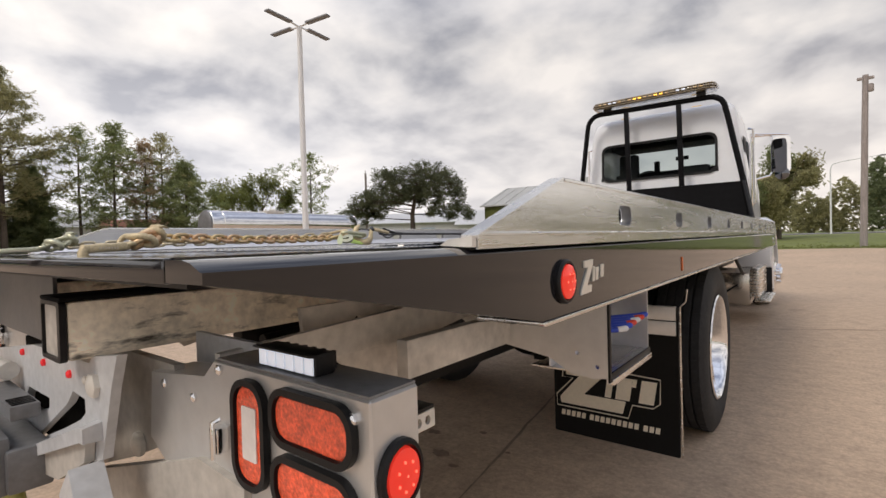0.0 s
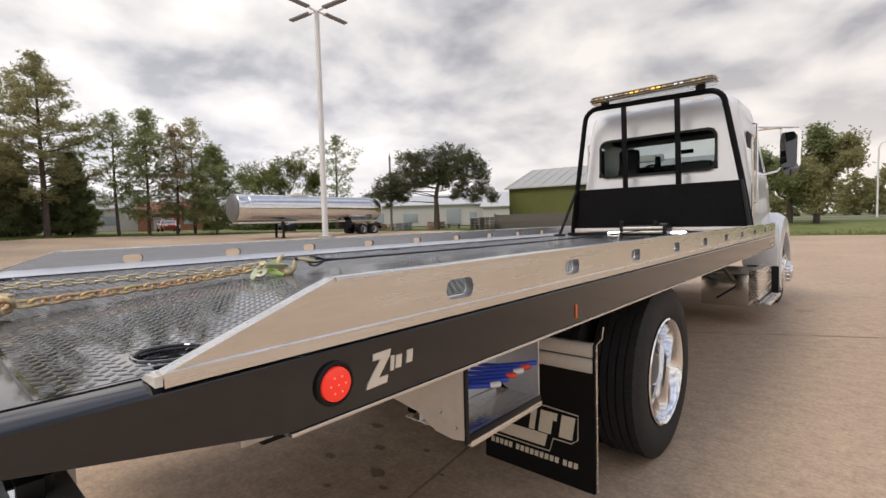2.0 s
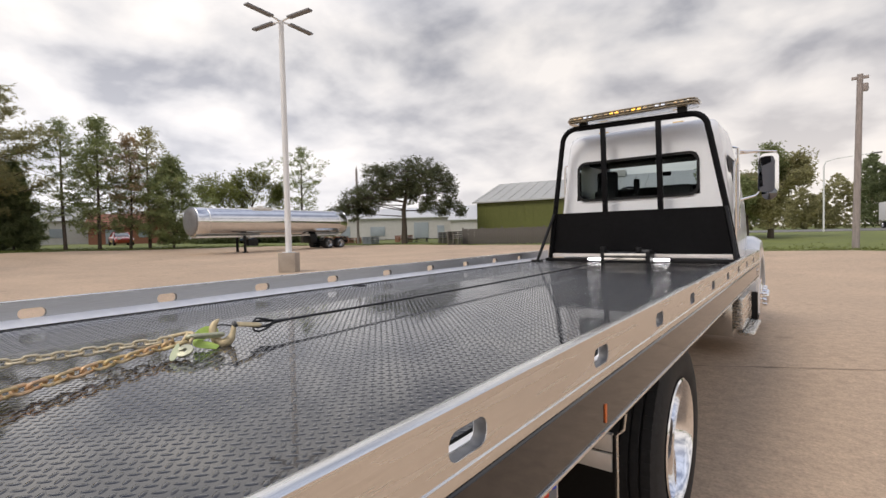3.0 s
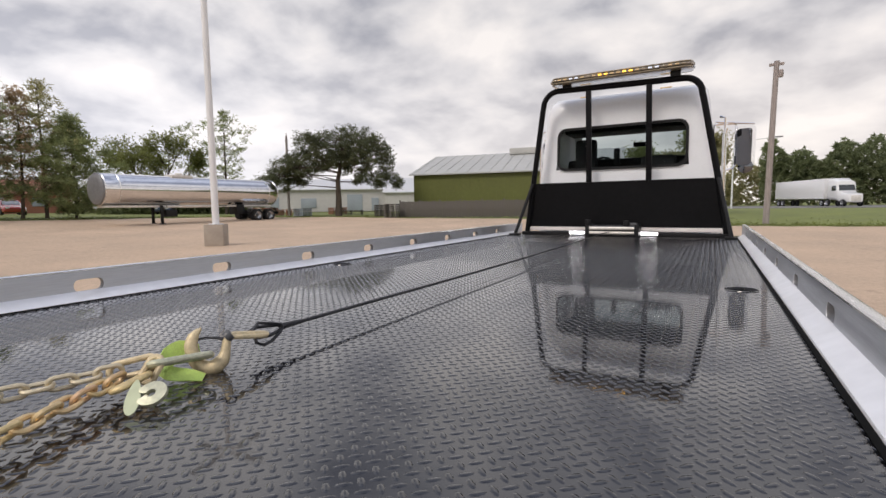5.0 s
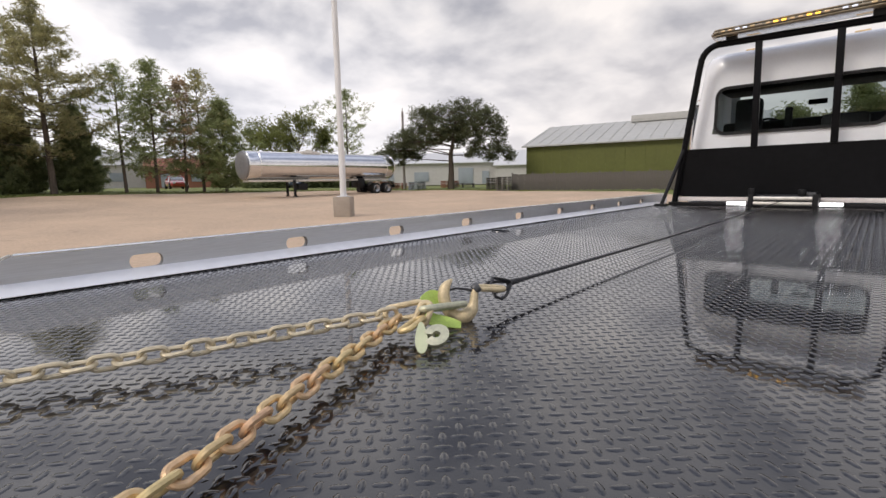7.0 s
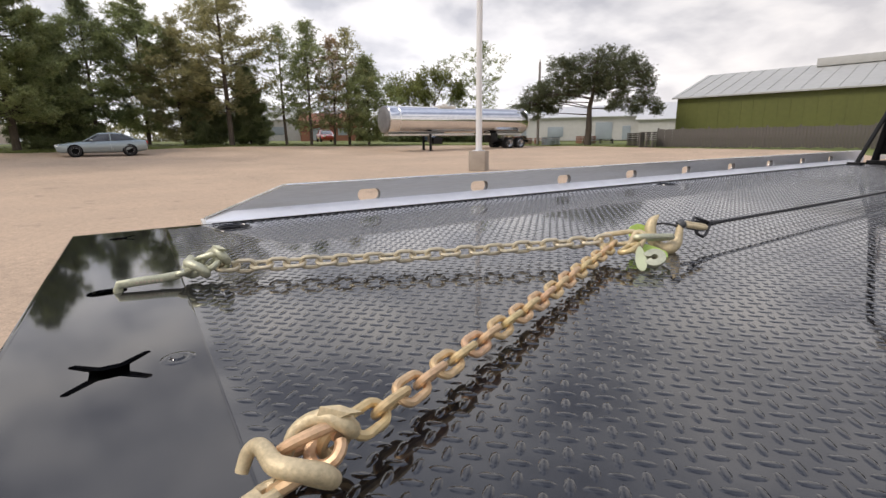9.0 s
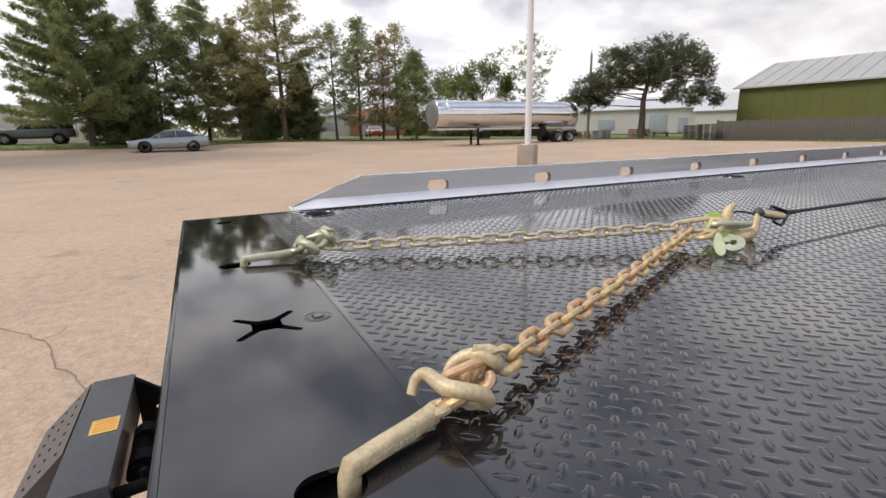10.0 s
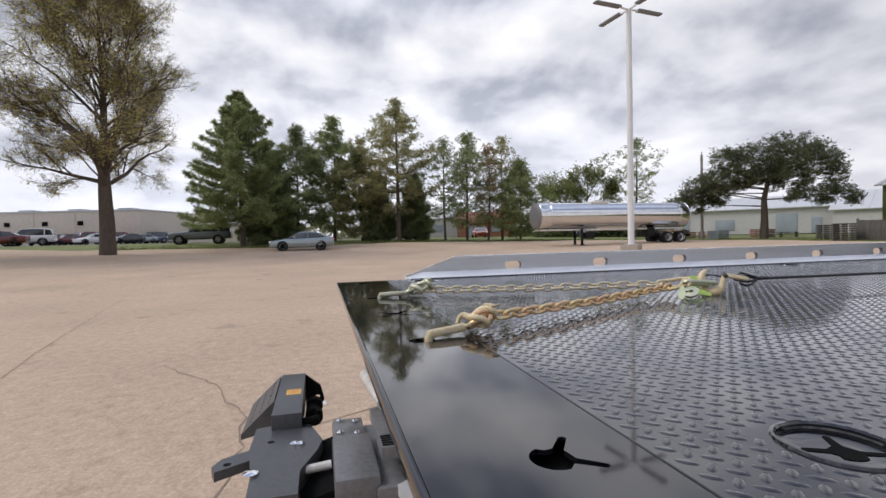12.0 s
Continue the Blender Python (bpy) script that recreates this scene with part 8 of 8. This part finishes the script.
def semi_truck(m, label):
    ob = thing("semi_truck", label, "articulated lorry", m)
    bm = bmesh.new()
    box(bm, -1.25, 1.25, 0, 13.5, 1.1, 4.0, 0.04)
    part("trailer", bm, PAINT["white"], ob, "white box trailer")
    bm = bmesh.new()
    box(bm, -1.27, 1.27, 0.2, 13.3, 1.12, 1.25, 0.02)
    part("trailer_rail", bm, ALU, ob)
    bm = bmesh.new()
    ring_loft(bm, [section(y, w, z0, z1, 20, 0.3) for y, w, z0, z1 in ((-0.6, 1.15, 1.0, 3.9), (-1.6, 1.2, 0.9, 3.95), (-2.6, 1.18, 0.8, 3.5), (-2.9, 1.12, 0.7, 2.2), (-3.4, 1.0, 0.6, 1.95), (-4.6, 0.95, 0.55, 1.75), (-4.8, 0.8, 0.6, 1.4))])
    part("tractor_cab", bm, PAINT["white"], ob, "white sleeper cab")
    bm = bmesh.new()
    ring_loft(bm, [[(-1.0, -2.70, 2.25), (1.0, -2.70, 2.25), (0.95, -2.55, 3.0), (-0.95, -2.55, 3.0)], [(-1.0, -2.95, 2.22), (1.0, -2.95, 2.22), (0.95, -2.72, 3.0), (-0.95, -2.72, 3.0)]])
    part("windscreen", bm, DARKGLASS, ob)
    for s in (-1, 1):
        bm = bmesh.new()
        box(bm, s * 1.19 - 0.02, s * 1.19 + 0.02, -2.5, -1.6, 2.2, 2.9, 0.01)
        part("side_window", bm, DARKGLASS, ob)
    bm = bmesh.new()
    box(bm, -0.6, 0.6, -4.85, -4.75, 0.7, 1.5, 0.02)
    part("grille", bm, GALV, ob)
    for y in (-3.9, -0.6, 0.7, 11.2, 12.5):
        for s in (-1, 1):
            t = share("wheel", TYRE, ob, Matrix.Translation((s * 1.06, y, 0.5)) @ Matrix.Rotation(radians(90 * s), 4, "Y"))
            share("rim", RIM[0.16], t, Matrix.Identity(4))
    for k in range(4):
        bm = bmesh.new()
        box(bm, 1.251, 1.256, 1.5 + 2.6 * k, 3.6 + 2.6 * k, 1.9, 2.05) if k else box(bm, 1.251, 1.256, 1.5, 11.0, 1.65, 1.75)
        part("stripe", bm, STRIPE, ob, "pale blue stripe")
    return ob


STRIPE = material("pale_blue_stripe", (0.35, 0.42, 0.62), rough=0.4, vary=0.1)
semi_truck(Matrix.Translation(bearing(-10.3, 90) + Vector((0, 0, 0.05))) @ Matrix.Rotation(radians(20), 4, "Z"), "white articulated lorry on the far road")
